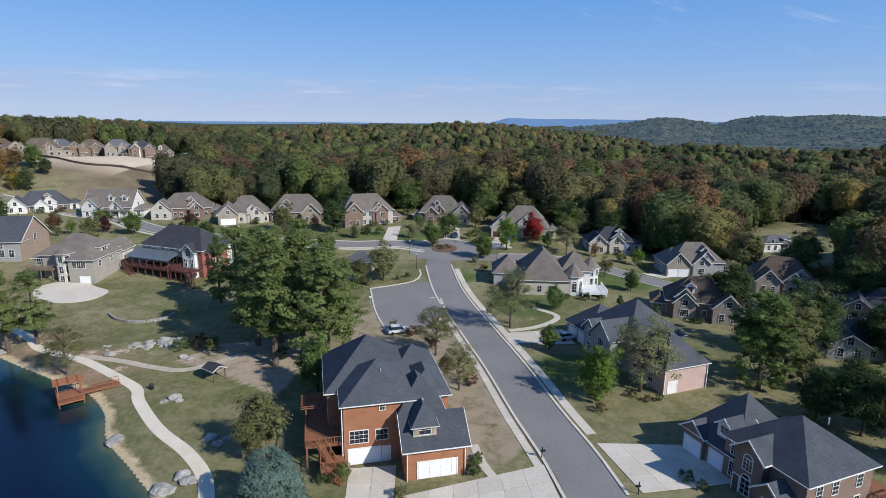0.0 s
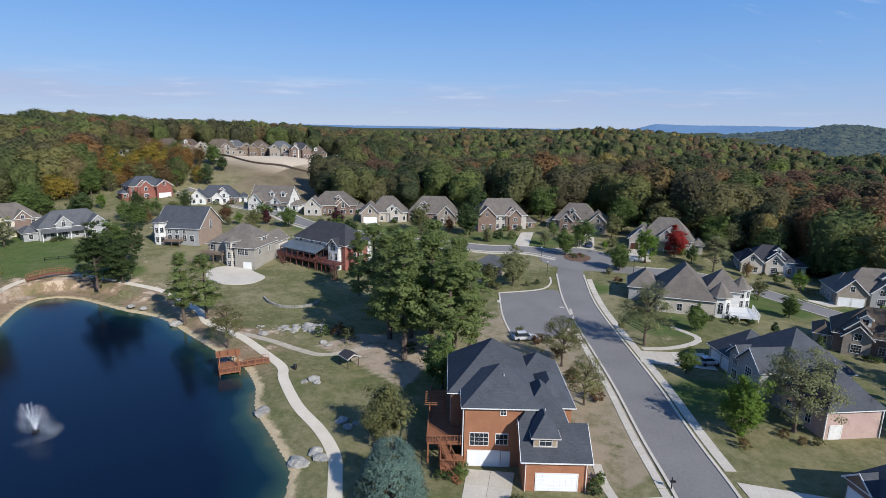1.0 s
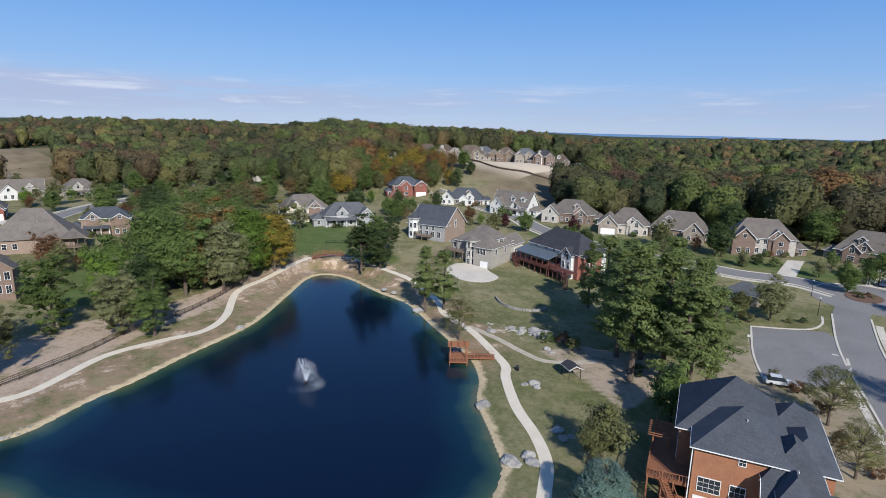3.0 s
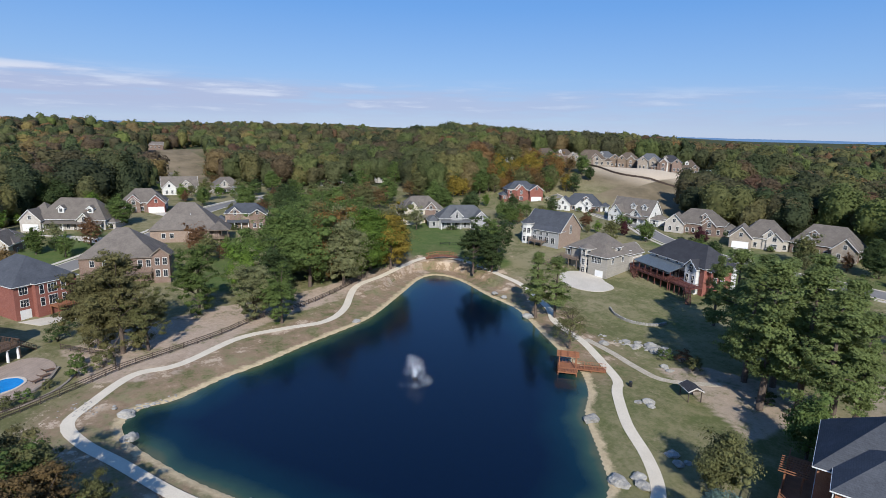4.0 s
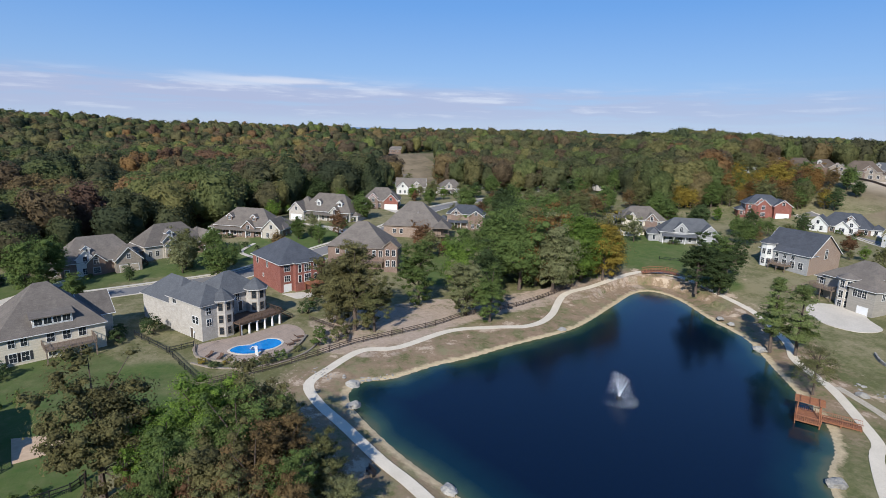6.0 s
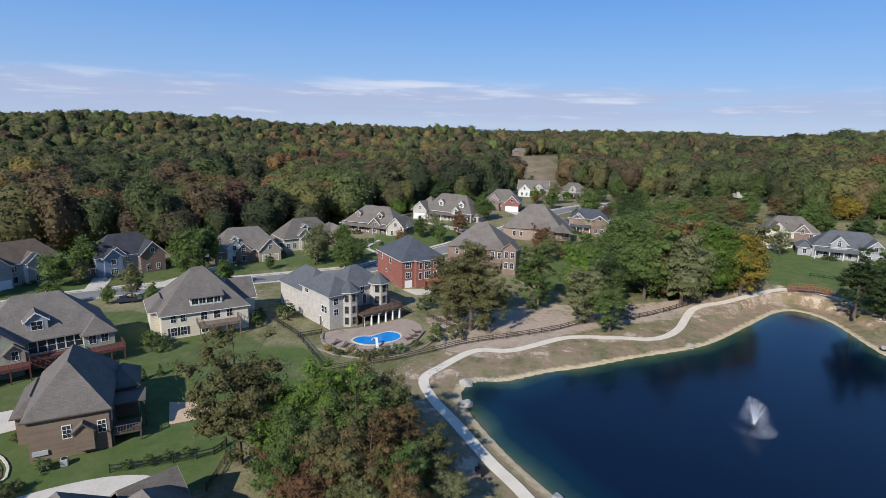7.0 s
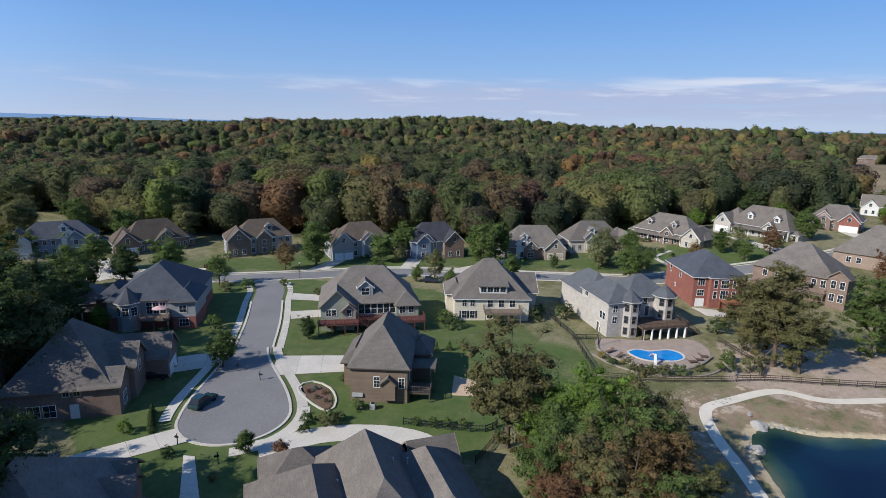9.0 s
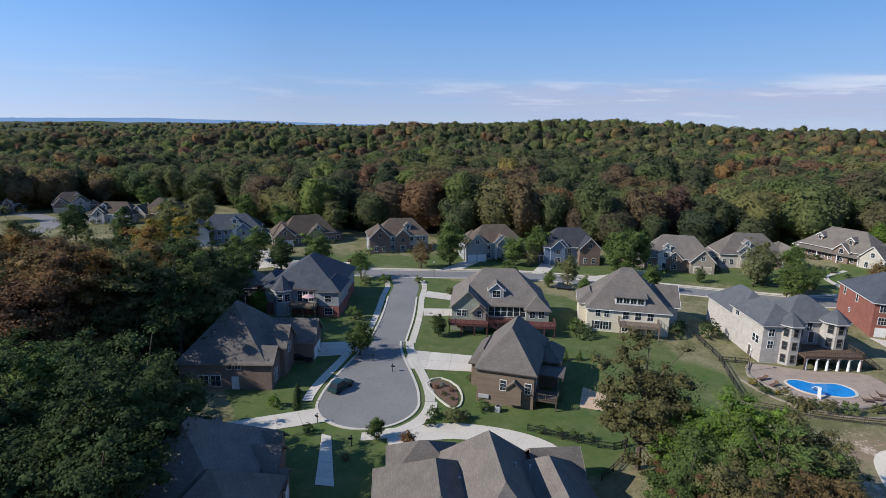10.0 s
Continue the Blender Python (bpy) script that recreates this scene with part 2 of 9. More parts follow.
ROCK = material("boulder_stone", (0.37, 0.35, 0.31), (0.19, 0.18, 0.16), rough=0.9, scale=0.7, fine=5, bump=0.6, rand=0.15)
FENCE_WOOD = material("fence_dark_wood", (0.07, 0.05, 0.038), rough=0.85, scale=2, fine=9)
MULCH = material("mulch", (0.16, 0.095, 0.062), (0.09, 0.055, 0.038), rough=1.0, scale=1.5, fine=8, bump=0.6)
CLAY = material("bare_clay", (0.52, 0.38, 0.25), (0.36, 0.25, 0.16), rough=1.0, scale=0.08, fine=1.5, bump=0.3)
LAWN = material("lawn_green", (0.055, 0.105, 0.024), (0.085, 0.105, 0.035), rough=1.0, scale=0.25, fine=4, bump=0.6, spec=0.1)
LAWN_DRY = material("lawn_dry", (0.215, 0.165, 0.075), (0.135, 0.12, 0.05), rough=1.0, scale=0.25, fine=4, bump=0.6, spec=0.1)
METAL = material("painted_metal_black", (0.02, 0.02, 0.022), rough=0.4, fine=9)
UNIT = material("grey_metal_box", (0.42, 0.42, 0.41), rough=0.5, fine=9)


def leafy(name, colour, colour2, fine=3.2, contrast=0.26, pass_through=0.4, island=0.16):
    """Leaves: matt, and a part of the light passes through them."""
    m = material(name, tuple(c * 1.12 for c in colour), tuple(c * 0.74 for c in colour2), rough=0.9, scale=0.3, fine=fine, bump=0.0, spec=0.06, rand=0.12, island=island, contrast=contrast)
    t = m.node_tree
    b = t.nodes["Principled BSDF"]
    mixer, trans = t.nodes.new("ShaderNodeMixShader"), t.nodes.new("ShaderNodeBsdfTranslucent")
    mixer.inputs[0].default_value = pass_through
    t.links.new(b.inputs["Base Color"].links[0].from_socket, trans.inputs[0])
    t.links.new(b.outputs[0], mixer.inputs[1])
    t.links.new(trans.outputs[0], mixer.inputs[2])
    t.links.new(mixer.outputs[0], t.nodes["Material Output"].inputs[0])
    return m


LEAF = {
    "umber": leafy("leaf_umber", (0.168, 0.154, 0.064), (0.110, 0.101, 0.046)),
    "green": leafy("leaf_green", (0.142, 0.190, 0.058), (0.092, 0.132, 0.038)),
    "dark": leafy("leaf_dark_green", (0.083, 0.115, 0.044), (0.053, 0.076, 0.030)),
    "bright": leafy("leaf_bright_green", (0.158, 0.233, 0.043), (0.108, 0.170, 0.033)),
    "olive": leafy("leaf_olive", (0.186, 0.186, 0.076), (0.127, 0.132, 0.055)),
    "yellow": leafy("leaf_yellow", (0.324, 0.240, 0.046), (0.216, 0.174, 0.038)),
    "orange": leafy("leaf_orange", (0.262, 0.152, 0.052), (0.182, 0.112, 0.041)),
    "rust": leafy("leaf_rust", (0.198, 0.110, 0.058), (0.132, 0.079, 0.043)),
    "red": leafy("leaf_red", (0.324, 0.042, 0.034), (0.204, 0.029, 0.024)),
    "purple": leafy("leaf_purple", (0.102, 0.038, 0.043), (0.066, 0.026, 0.031)),
    "pine": leafy("needle_pine", (0.205, 0.250, 0.088), (0.160, 0.198, 0.072), 3.2, 0.26, 0.48),
    "spruce": leafy("needle_blue_spruce", (0.150, 0.215, 0.175), (0.100, 0.150, 0.125)),
    "sage": leafy("leaf_sage", (0.218, 0.224, 0.106), (0.158, 0.165, 0.077)),
    "brown": leafy("leaf_brown", (0.215, 0.148, 0.066), (0.15, 0.104, 0.048)),
}


def canopy(name, colour, colour2):
    """Leaves of a whole stand: each tree has a tone of its own, each leaf a little more."""
    m = leafy(name, colour, colour2, 0.9, 0.30, 0.5, 0.06)
    t = m.node_tree
    at, hsv = t.nodes.new("ShaderNodeAttribute"), t.nodes.new("ShaderNodeHueSaturation")
    at.attribute_name = "tone"
    for socket, lo, hi in (("Value", 0.84, 1.56), ("Hue", 0.488, 0.508), ("Saturation", 0.70, 0.97)):
        mr = t.nodes.new("ShaderNodeMapRange")
        mr.inputs["To Min"].default_value, mr.inputs["To Max"].default_value = lo, hi
        t.links.new(at.outputs["Fac"], mr.inputs["Value"])
        t.links.new(mr.outputs[0], hsv.inputs[socket])
    b, trans = t.nodes["Principled BSDF"], t.nodes["Translucent BSDF"]
    t.links.new(b.inputs["Base Color"].links[0].from_socket, hsv.inputs["Color"])
    t.links.new(hsv.outputs[0], b.inputs["Base Color"])
    t.links.new(hsv.outputs[0], trans.inputs[0])
    return m


CANOPY = {
    "green": canopy("canopy_green", (0.108, 0.126, 0.040), (0.076, 0.092, 0.031)),
    "dark": canopy("canopy_dark_green", (0.068, 0.088, 0.036), (0.050, 0.066, 0.028)),
    "olive": canopy("canopy_olive", (0.150, 0.136, 0.048), (0.106, 0.098, 0.037)),
    "brown": canopy("canopy_brown", (0.165, 0.116, 0.048), (0.118, 0.085, 0.037)),
    "rust": canopy("canopy_rust", (0.178, 0.096, 0.040), (0.128, 0.072, 0.032)),
    "orange": canopy("canopy_orange", (0.215, 0.122, 0.042), (0.155, 0.090, 0.034)),
    "yellow": canopy("canopy_yellow", (0.220, 0.168, 0.050), (0.158, 0.122, 0.038)),
    "bright": canopy("canopy_bright_green", (0.140, 0.160, 0.042), (0.098, 0.116, 0.033)),
    "pine": canopy("canopy_pine", (0.084, 0.108, 0.040), (0.058, 0.078, 0.031)),
    "moss": canopy("canopy_moss", (0.128, 0.130, 0.045), (0.092, 0.094, 0.035)),
}


# ---- plan: ground heights, pond, ways ----
def smooth(a, b, v):
    u = np.clip((v - a) / (b - a), 0, 1)
    return u * u * (3 - 2 * u)


def spline(points, closed=False, step=1.2):
    """A smooth line through a few plan points."""
    p = np.array(points, float)
    p = np.vstack([p[-1:], p, p[:2]]) if closed else np.vstack([2 * p[0] - p[1], p, 2 * p[-1] - p[-2]])
    out = []
    for i in range(1, len(p) - 2):
        n = max(2, int(np.hypot(*(p[i + 1] - p[i])) / step))
        for u in np.arange(n) / n:
            out.append(0.5 * (2 * p[i] + (p[i + 1] - p[i - 1]) * u + (2 * p[i - 1] - 5 * p[i] + 4 * p[i + 1] - p[i + 2]) * u ** 2
                              + (3 * p[i] - p[i - 1] - 3 * p[i + 1] + p[i + 2]) * u ** 3))
    if not closed:
        out.append(p[-2])
    return np.array(out)


POND = spline([(-127, 104), (-119, 106), (-102, 102), (-90, 100), (-77, 93), (-66, 87), (-57, 82), (-51, 76), (-46.5, 69), (-38, 61),
               (-33, 55), (-31, 44), (-38, 31), (-49, 24), (-58, 20), (-67, 16), (-80, 12), (-86, 12), (-89.5, 15), (-89.5, 20), (-93, 29),
               (-95, 37), (-99, 48), (-105, 66), (-117, 84), (-126, 97)], True)
WATER_Z = -0.5


def to_line(x, y, line, closed=False):
    """Distance from points to a line of the plan."""
    q = np.stack([np.ravel(x), np.ravel(y)], 1)
    best = np.full(len(q), 1e9)
    n = len(line) if closed else len(line) - 1
    for i in range(n):
        a, b = line[i], line[(i + 1) % len(line)]
        d = b - a
        u = np.clip(((q - a) @ d) / (d @ d + 1e-9), 0, 1)
        best = np.minimum(best, np.hypot(*(q - a - u[:, None] * d).T))
    return best.reshape(np.shape(x))


def within(x, y, ring):
    q = np.stack([np.ravel(x), np.ravel(y)], 1)
    odd = np.zeros(len(q), bool)
    for i in range(len(ring)):
        (x1, y1), (x2, y2) = ring[i], ring[(i + 1) % len(ring)]
        cut = ((y1 > q[:, 1]) != (y2 > q[:, 1])) & (q[:, 0] < (x2 - x1) * (q[:, 1] - y1) / (y2 - y1 + 1e-12) + x1)
        odd ^= cut
    return odd.reshape(np.shape(x))


HILL_AT = (-180, -60, -38, -30, -20, -10, -4.8, 6, 14, 20, 30, 42, 52, 62, 72, 82, 92, 97, 101, 111, 120, 128, 139, 150, 166, 180)
HILL_FROM = (120, 160, 300, 300, 300, 300, 300, 300, 290, 255, 250, 250, 260, 300, 269, 248, 230, 219, 210, 190, 192, 194, 197, 202, 209, 200)
HILL_TO = (600, 900, 1500, 1500, 1500, 1250, 1177, 1100, 900, 420, 350, 350, 420, 700, 746, 768, 780, 774, 770, 762, 776, 789, 853, 1000, 1180, 900)
HILL_UP = (15, -11.5, -14.0, -14.0, -8.0, 4.9, 14.1, 11.2, 7.1, 14, 18.0, 18, 19.5, 20, 16.5, 13, 20.2, 19.8, 23.5, 34.5, 31, 28, 15.2, 19.6, 11.4, 11.9)


def height(x, y):
    """Ground without the pond."""
    x, y = np.asarray(x, float), np.asarray(y, float)
    r, a = np.hypot(x, y), np.degrees(np.arctan2(-x, y))
    h = 7 * smooth(120, 250, r) * smooth(105, 80, a) * smooth(-25, -8, a)
    h = h + np.interp(a, HILL_AT, HILL_UP) * smooth(np.interp(a, HILL_AT, HILL_FROM), np.interp(a, HILL_AT, HILL_TO), r)
    h = h + np.interp(a, (14, 20, 30, 42, 52, 58), (0, -10.7, -6.6, 0.6, 2.4, 0)) * smooth(400, 700, r)
    h = h - 5.5 * smooth(330, 440, r) * smooth(780, 640, r) * (1 - np.sin(r / 46 + 1.3 * np.sin(a / 13) + a / 10))
    return h + smooth(280, 600, r) * (5 * np.sin(x / 140 + 1) * np.cos(y / 170) + 3 * np.sin(x / 61 + y / 47) + 2.5 * np.sin(x / 37 - y / 52))


def z_at(x, y):
    return float(height(x, y))


# ---- building blocks ----
def link(name, mesh, mat, parent=None, m=None, label=""):
    ob = new(name, mesh)
    if mat and not mesh.materials:
        mesh.materials.append(mat)
    if m is not None:
        ob.matrix_basis = m
    if parent is not None:
        ob.parent = parent
    if label:
        ob["label"] = label
    return ob


def part(name, bm, mat, parent=None, label="", m=None, soft=False):
    me = bpy.data.meshes.new(name)
    bm.to_mesh(me)
    bm.free()
    if soft:
        for p in me.polygons:
            p.use_smooth = True
    return link(name, me, mat, parent, m, label)


def box(bm, x0, y0, z0, x1, y1, z1):
    v = [bm.verts.new(p) for p in ((x0, y0, z0), (x1, y0, z0), (x1, y1, z0), (x0, y1, z0), (x0, y0, z1), (x1, y0, z1), (x1, y1, z1), (x0, y1, z1))]
    for f in ((3, 2, 1, 0), (4, 5, 6, 7), (0, 1, 5, 4), (1, 2, 6, 5), (2, 3, 7, 6), (3, 0, 4, 7)):
        bm.faces.new([v[i] for i in f])


def bar(bm, a, b, w, h=None):
    """A square bar from a to b."""
    a, b = Vector(a), Vector(b)
    d = (b - a).normalized()
    s = d.cross(Vector((0, 0, 1)))
    s = s.normalized() if s.length > 1e-4 else Vector((1, 0, 0))
    u = s.cross(d).normalized() * (h or w) / 2
    s = s * w / 2
    v = [bm.verts.new(p) for p in (a - s - u, a + s - u, a + s + u, a - s + u, b - s - u, b + s - u, b + s + u, b - s + u)]
    for f in ((3, 2, 1, 0), (4, 5, 6, 7), (0, 1, 5, 4), (1, 2, 6, 5), (2, 3, 7, 6), (3, 0, 4, 7)):
        bm.faces.new([v[i] for i in f])


def tube(bm, points, radii, sides=7):
    rings = []
    for i, p in enumerate(points):
        d = (Vector(points[min(i + 1, len(points) - 1)]) - Vector(points[max(i - 1, 0)])).normalized()
        s = d.orthogonal().normalized()
        t = d.cross(s)
        rings.append([bm.verts.new(Vector(p) + (s * math.cos(k * math.tau / sides) + t * math.sin(k * math.tau / sides)) * radii[i]) for k in range(sides)])
    for a, b in zip(rings, rings[1:]):
        for k in range(sides):
            bm.faces.new((a[k], a[(k + 1) % sides], b[(k + 1) % sides], b[k]))
    bm.faces.new(rings[-1])
    bm.faces.new(rings[0][::-1])


def from_arrays(name, verts, faces, mat=None):
    me = bpy.data.meshes.new(name)
    me.from_pydata(verts, [], faces)
    if mat:
        me.materials.append(mat)
    return me


# ---- ground ----
def lines(lo, hi, fine, far, grow=1.16):
    v = list(np.arange(lo, hi + fine, fine))
    step = fine
    while v[-1] < far:
        step = min(step * grow, 160)
        v.append(v[-1] + step)
    step, low = fine, [lo]
    while low[-1] > -far:
        step = min(step * grow, 160)
        low.append(low[-1] - step)
    return np.array(low[:0:-1] + v)


GREEN = [  # watered lawns: x, y, radius
    (-152, 122, 17), (-165, 130, 14), (-140, 116, 10), (-70, 190, 11), (-95, 190, 10), (20, 128, 8), (-14, 192, 9), (-30, 192, 8), (5, 150, 5), (24, 92, 7), (31, 147, 12),
    (50, 150, 10), (-190, 8, 13), (-205, 25, 12), (-180, -2, 8), (-118, -104, 9), (-100, -92, 10), (-84, -100, 14), (-60, -84, 10), (-44, -62, 8), (-38, -46, 7), (-46, -44, 5),
    (-72, -58, 8), (-62, -46, 6), (-76, -42, 8), (-70, -30, 9), (-92, -34, 13), (-98, -22, 8), (-108, -56, 7), (-142, -104, 12), (-146, -82, 9), (-160, -50, 8), (-118, -128, 9),
    (-176, -22, 9), (-196, -2, 10), (-160, 62, 14), (-150, 50, 10), (-85, -20, 8), (40, 150, 6), (-121, 122, 6), (-62, 160, 6), (70, 148, 6)]
FIELD = [(-122, 232), (-150, 236), (-180, 248), (-190, 268), (-208, 276), (-228, 262), (-262, 278), (-300, 310), (-272, 350), (-190, 385), (-124, 385), (-118, 330), (-128, 290)]
PAD = [(-128, 292), (-150, 283), (-174, 276), (-194, 282), (-222, 296), (-238, 312), (-205, 330), (-160, 328), (-132, 318)]
UNDER_PINES = [(-48.6, 94.7), (-43.3, 102.6), (-27.7, 105.9), (-20, 100), (-24.8, 92.4), (-26.4, 81.4), (-30.1, 83.9), (-41.8, 90.9)]
DRY = [(4, 62), (9, 64), (13.5, 72), (11, 84), (7.5, 98), (3, 116), (-3, 130), (-16, 128), (-26, 116), (-18, 104), (-6, 98), (0, 86)]
WORN = [(-97, 20), (-104, 9), (-122, 8), (-128, 22), (-131, 40), (-129, 56), (-132, 72), (-138, 92), (-136, 104), (-130, 104), (-124, 88), (-120, 68), (-117, 52), (-111, 38), (-103, 29)]
# deep shade of the grove, painted on the ground as dark woods floor
GROVE_SHADE = [(4, -46), (-8, -52), (-24, -70), (-40, -88), (-52, -104), (-66, -124), (-60, -150), (-30, -160), (10, -120), (14, -60)]
LAWNS = [[(-36, -40), (-62, -22), (-96, -18), (-112, -30), (-128, -60), (-120, -96), (-104, -118), (-84, -124), (-66, -112), (-52, -96), (-42, -76), (-34, -58)],
         [(-100, -150), (-116, -122), (-130, -104), (-146, -84), (-160, -50), (-176, -8), (-200, 18), (-214, 6), (-196, -24), (-178, -60), (-160, -90), (-140, -116), (-118, -146)]]
MEADOW = [(-316, 100), (-326, 72), (-470, 96), (-640, 138), (-630, 186), (-450, 142)]
WOODS_AT = (-60, -40, -34, -28, -22, -15, -10, -5, 0, 5, 10, 15, 20, 25, 27, 28, 34, 36, 38, 44.5, 47, 51, 55, 60, 66, 72, 78, 80, 85, 92, 96, 100, 105, 112, 120, 130, 140, 146, 149, 160, 168, 170, 180)
WOODS_FROM = (110, 165, 172, 178, 190, 205, 218, 228, 232, 228, 235, 240, 245, 252, 255, 330, 400, 400, 400, 395, 290, 285, 330, 355, 345, 345, 336, 275, 262, 238, 226, 217, 206, 200, 205, 214, 226, 220, 300, 330, 320, 330, 330)
CLEARINGS = [(-95, -262, 44), (-112, -196, 16), (-60, -262, 26), (118, 188, 20), (150, 200, 26), (96, 153, 13), (108, 170, 16), (134, 216, 22), (160, 226, 22), (-318, -55, 17), (-288, -76, 15), (-250, -90, 15), (-246, -288, 17), (-220, -284, 14), (-168, -316, 15), (-462, 60, 18), (-540, 18, 20), (-596, 128, 20), (-612, 196, 24)]


def wooded(x, y):
    r, a = np.hypot(x, y), np.degrees(np.arctan2(-x, y))
    w = r > np.interp(a, WOODS_AT, WOODS_FROM)
    for ring in (FIELD, MEADOW):
        w &= ~within(x, y, ring)
    for cx, cy, cr in CLEARINGS:
        w &= np.hypot(x - cx, y - cy) > cr
    return w


def build_ground():
    xs, ys = lines(-150, 50, 0.8, 4700), lines(-95, 135, 0.8, 4700)
    X, Y = np.meshgrid(xs, ys)
    r = np.hypot(X, Y)
    Z = height(X, Y)
    shore = np.full(X.shape, 99.0)
    near = (X > -150) & (X < -5) & (Y > -10) & (Y < 130)
    d = to_line(X[near], Y[near], POND, True)
    d[within(X[near], Y[near], POND)] *= -1
    shore[near] = d
    Z = np.where(shore < 6, np.minimum(Z, np.where(shore > 0, -0.5 + 0.5 * np.clip(shore / 5, 0, 1) ** 0.8, -0.5 + 0.45 * np.maximum(shore, -5))), Z)
    wood = wooded(X, Y)
    lumps = np.array([noise.noise((x / 26, y / 26, 3.0)) + 0.7 * noise.noise((x / 11, y / 11, 8.0)) for x, y in zip(X[r > 880], Y[r > 880])])
    Z[r > 880] += smooth(880, 960, r[r > 880]) * (15 + 5 * lumps)
    Z -= smooth(2500, 4700, r) * 20
    green = np.zeros(X.shape)
    for gx, gy, gr in GREEN:
        green = np.maximum(green, smooth(1.25, 0.8, np.hypot(X - gx, Y - gy) / gr))
    for ring in LAWNS:
        green = np.maximum(green, 0.9 * within(X, Y, ring))
    n = len(xs)
    V = np.stack([X, Y, Z], -1).reshape(-1, 3)
    i = np.arange(len(V)).reshape(X.shape)
    Fq = np.stack([i[:-1, :-1], i[:-1, 1:], i[1:, 1:], i[1:, :-1]], -1).reshape(-1, 4)
    me = bpy.data.meshes.new("ground")
    me.vertices.add(len(V)), me.loops.add(Fq.size), me.polygons.add(len(Fq))
    me.vertices.foreach_set("co", V.astype(np.float32).ravel())
    me.loops.foreach_set("vertex_index", Fq.astype(np.int32).ravel())
    me.polygons.foreach_set("loop_start", np.arange(0, Fq.size, 4, dtype=np.int32))
    me.polygons.foreach_set("use_smooth", np.ones(len(Fq), bool))
    me.update(calc_edges=True)
    for key, val in (("shore", shore), ("wood", np.maximum(np.maximum(wood * smooth(120, 180, r), within(X, Y, GROVE_SHADE)), smooth(840, 900, r))), ("worn", np.maximum(within(X, Y, WORN) * 1.0, np.maximum(within(X, Y, UNDER_PINES) * 0.85, within(X, Y, DRY) * 0.55))), ("lush", np.maximum(smooth(-95, -65, X) * smooth(20, 45, Y) * smooth(2, -22, X), 0.7 * smooth(12, 22, X) * smooth(200, 150, Y))), ("green", green), ("clay", within(X, Y, PAD) * 1.0), ("field", np.maximum(within(X, Y, FIELD), within(X, Y, MEADOW)) * 1.0)):
        me.attributes.new(key, "FLOAT", "POINT").data.foreach_set("value", np.asarray(val, np.float32).ravel())
    m = bpy.data.materials.new("ground_cover")
    m.use_nodes = True
    t = m.node_tree
    b = t.nodes["Principled BSDF"]
    b.inputs["Roughness"].default_value, b.inputs["Specular IOR Level"].default_value = 1.0, 0.1
    geo = t.nodes.new("ShaderNodeNewGeometry")

    def nz(scale, detail=5, rough=0.55):
        q = t.nodes.new("ShaderNodeTexNoise")
        q.inputs["Scale"].default_value, q.inputs["Detail"].default_value, q.inputs["Roughness"].default_value = scale, detail, rough
        t.links.new(geo.outputs["Position"], q.inputs["Vector"])
        return q.outputs[0]

    def rng(sock, a, c):
        q = t.nodes.new("ShaderNodeMapRange")
        q.inputs["From Min"].default_value, q.inputs["From Max"].default_value = a, c
        t.links.new(sock, q.inputs["Value"])
        return q.outputs[0]

    def mix(fac, one, two):
        q = t.nodes.new("ShaderNodeMixRGB")
        for sock, val in ((q.inputs[0], fac), (q.inputs[1], one), (q.inputs[2], two)):
            if isinstance(val, tuple):
                sock.default_value = (*val, 1)
            else:
                t.links.new(val, sock)
        return q.outputs[0]

    def att(key):
        q = t.nodes.new("ShaderNodeAttribute")
        q.attribute_name = key
        return q.outputs["Fac"]

    def op(kind, a, c):
        q = t.nodes.new("ShaderNodeMath")
        q.operation = kind
        for k, val in enumerate((a, c)):
            if isinstance(val, float):
                q.inputs[k].default_value = val
            else:
                t.links.new(val, q.inputs[k])
        return q.outputs[0]

    sep = t.nodes.new("ShaderNodeSeparateXYZ")
    t.links.new(geo.outputs["Position"], sep.inputs[0])
    mid = nz(0.33, 8, 0.72)
    patches, fine = nz(0.055, 6, 0.62), nz(1.1, 9, 0.78)
    blend = op("ADD", op("ADD", op("MULTIPLY", patches, 0.38), op("MULTIPLY", mid, 0.32)), op("MULTIPLY", fine, 0.30))
    grass = mix(rng(blend, 0.45, 0.55), (0.116, 0.114, 0.048), (0.218, 0.19, 0.105))
    grass = mix(rng(op("ADD", op("MULTIPLY", nz(0.12, 8, 0.7), 0.7), op("MULTIPLY", fine, 0.3)), 0.575, 0.67), grass, (0.38, 0.29, 0.20))
    lush = mix(rng(blend, 0.45, 0.555), (0.098, 0.11, 0.04), (0.19, 0.17, 0.085))
    grass = mix(op("MULTIPLY", att("lush"), rng(nz(0.07, 6, 0.65), 0.36, 0.56)), grass, lush)
    lawn = mix(rng(blend, 0.43, 0.58), (0.045, 0.088, 0.02), (0.095, 0.118, 0.038))
    col = mix(op("MULTIPLY", att("green"), rng(op("ADD", op("MULTIPLY", patches, 0.6), op("MULTIPLY", fine, 0.4)), 0.36, 0.52)), grass, lawn)
    ruts = op("ADD", op("MULTIPLY", nz(0.22, 8, 0.75), 0.7), op("MULTIPLY", fine, 0.3))
    col = mix(op("MULTIPLY", att("worn"), rng(ruts, 0.38, 0.50)), col, mix(rng(fine, 0.3, 0.7), (0.47, 0.37, 0.29), (0.27, 0.205, 0.145)))
    col = mix(att("field"), col, mix(rng(nz(0.05, 7, 0.7), 0.38, 0.62), (0.135, 0.108, 0.066), (0.225, 0.175, 0.11)))
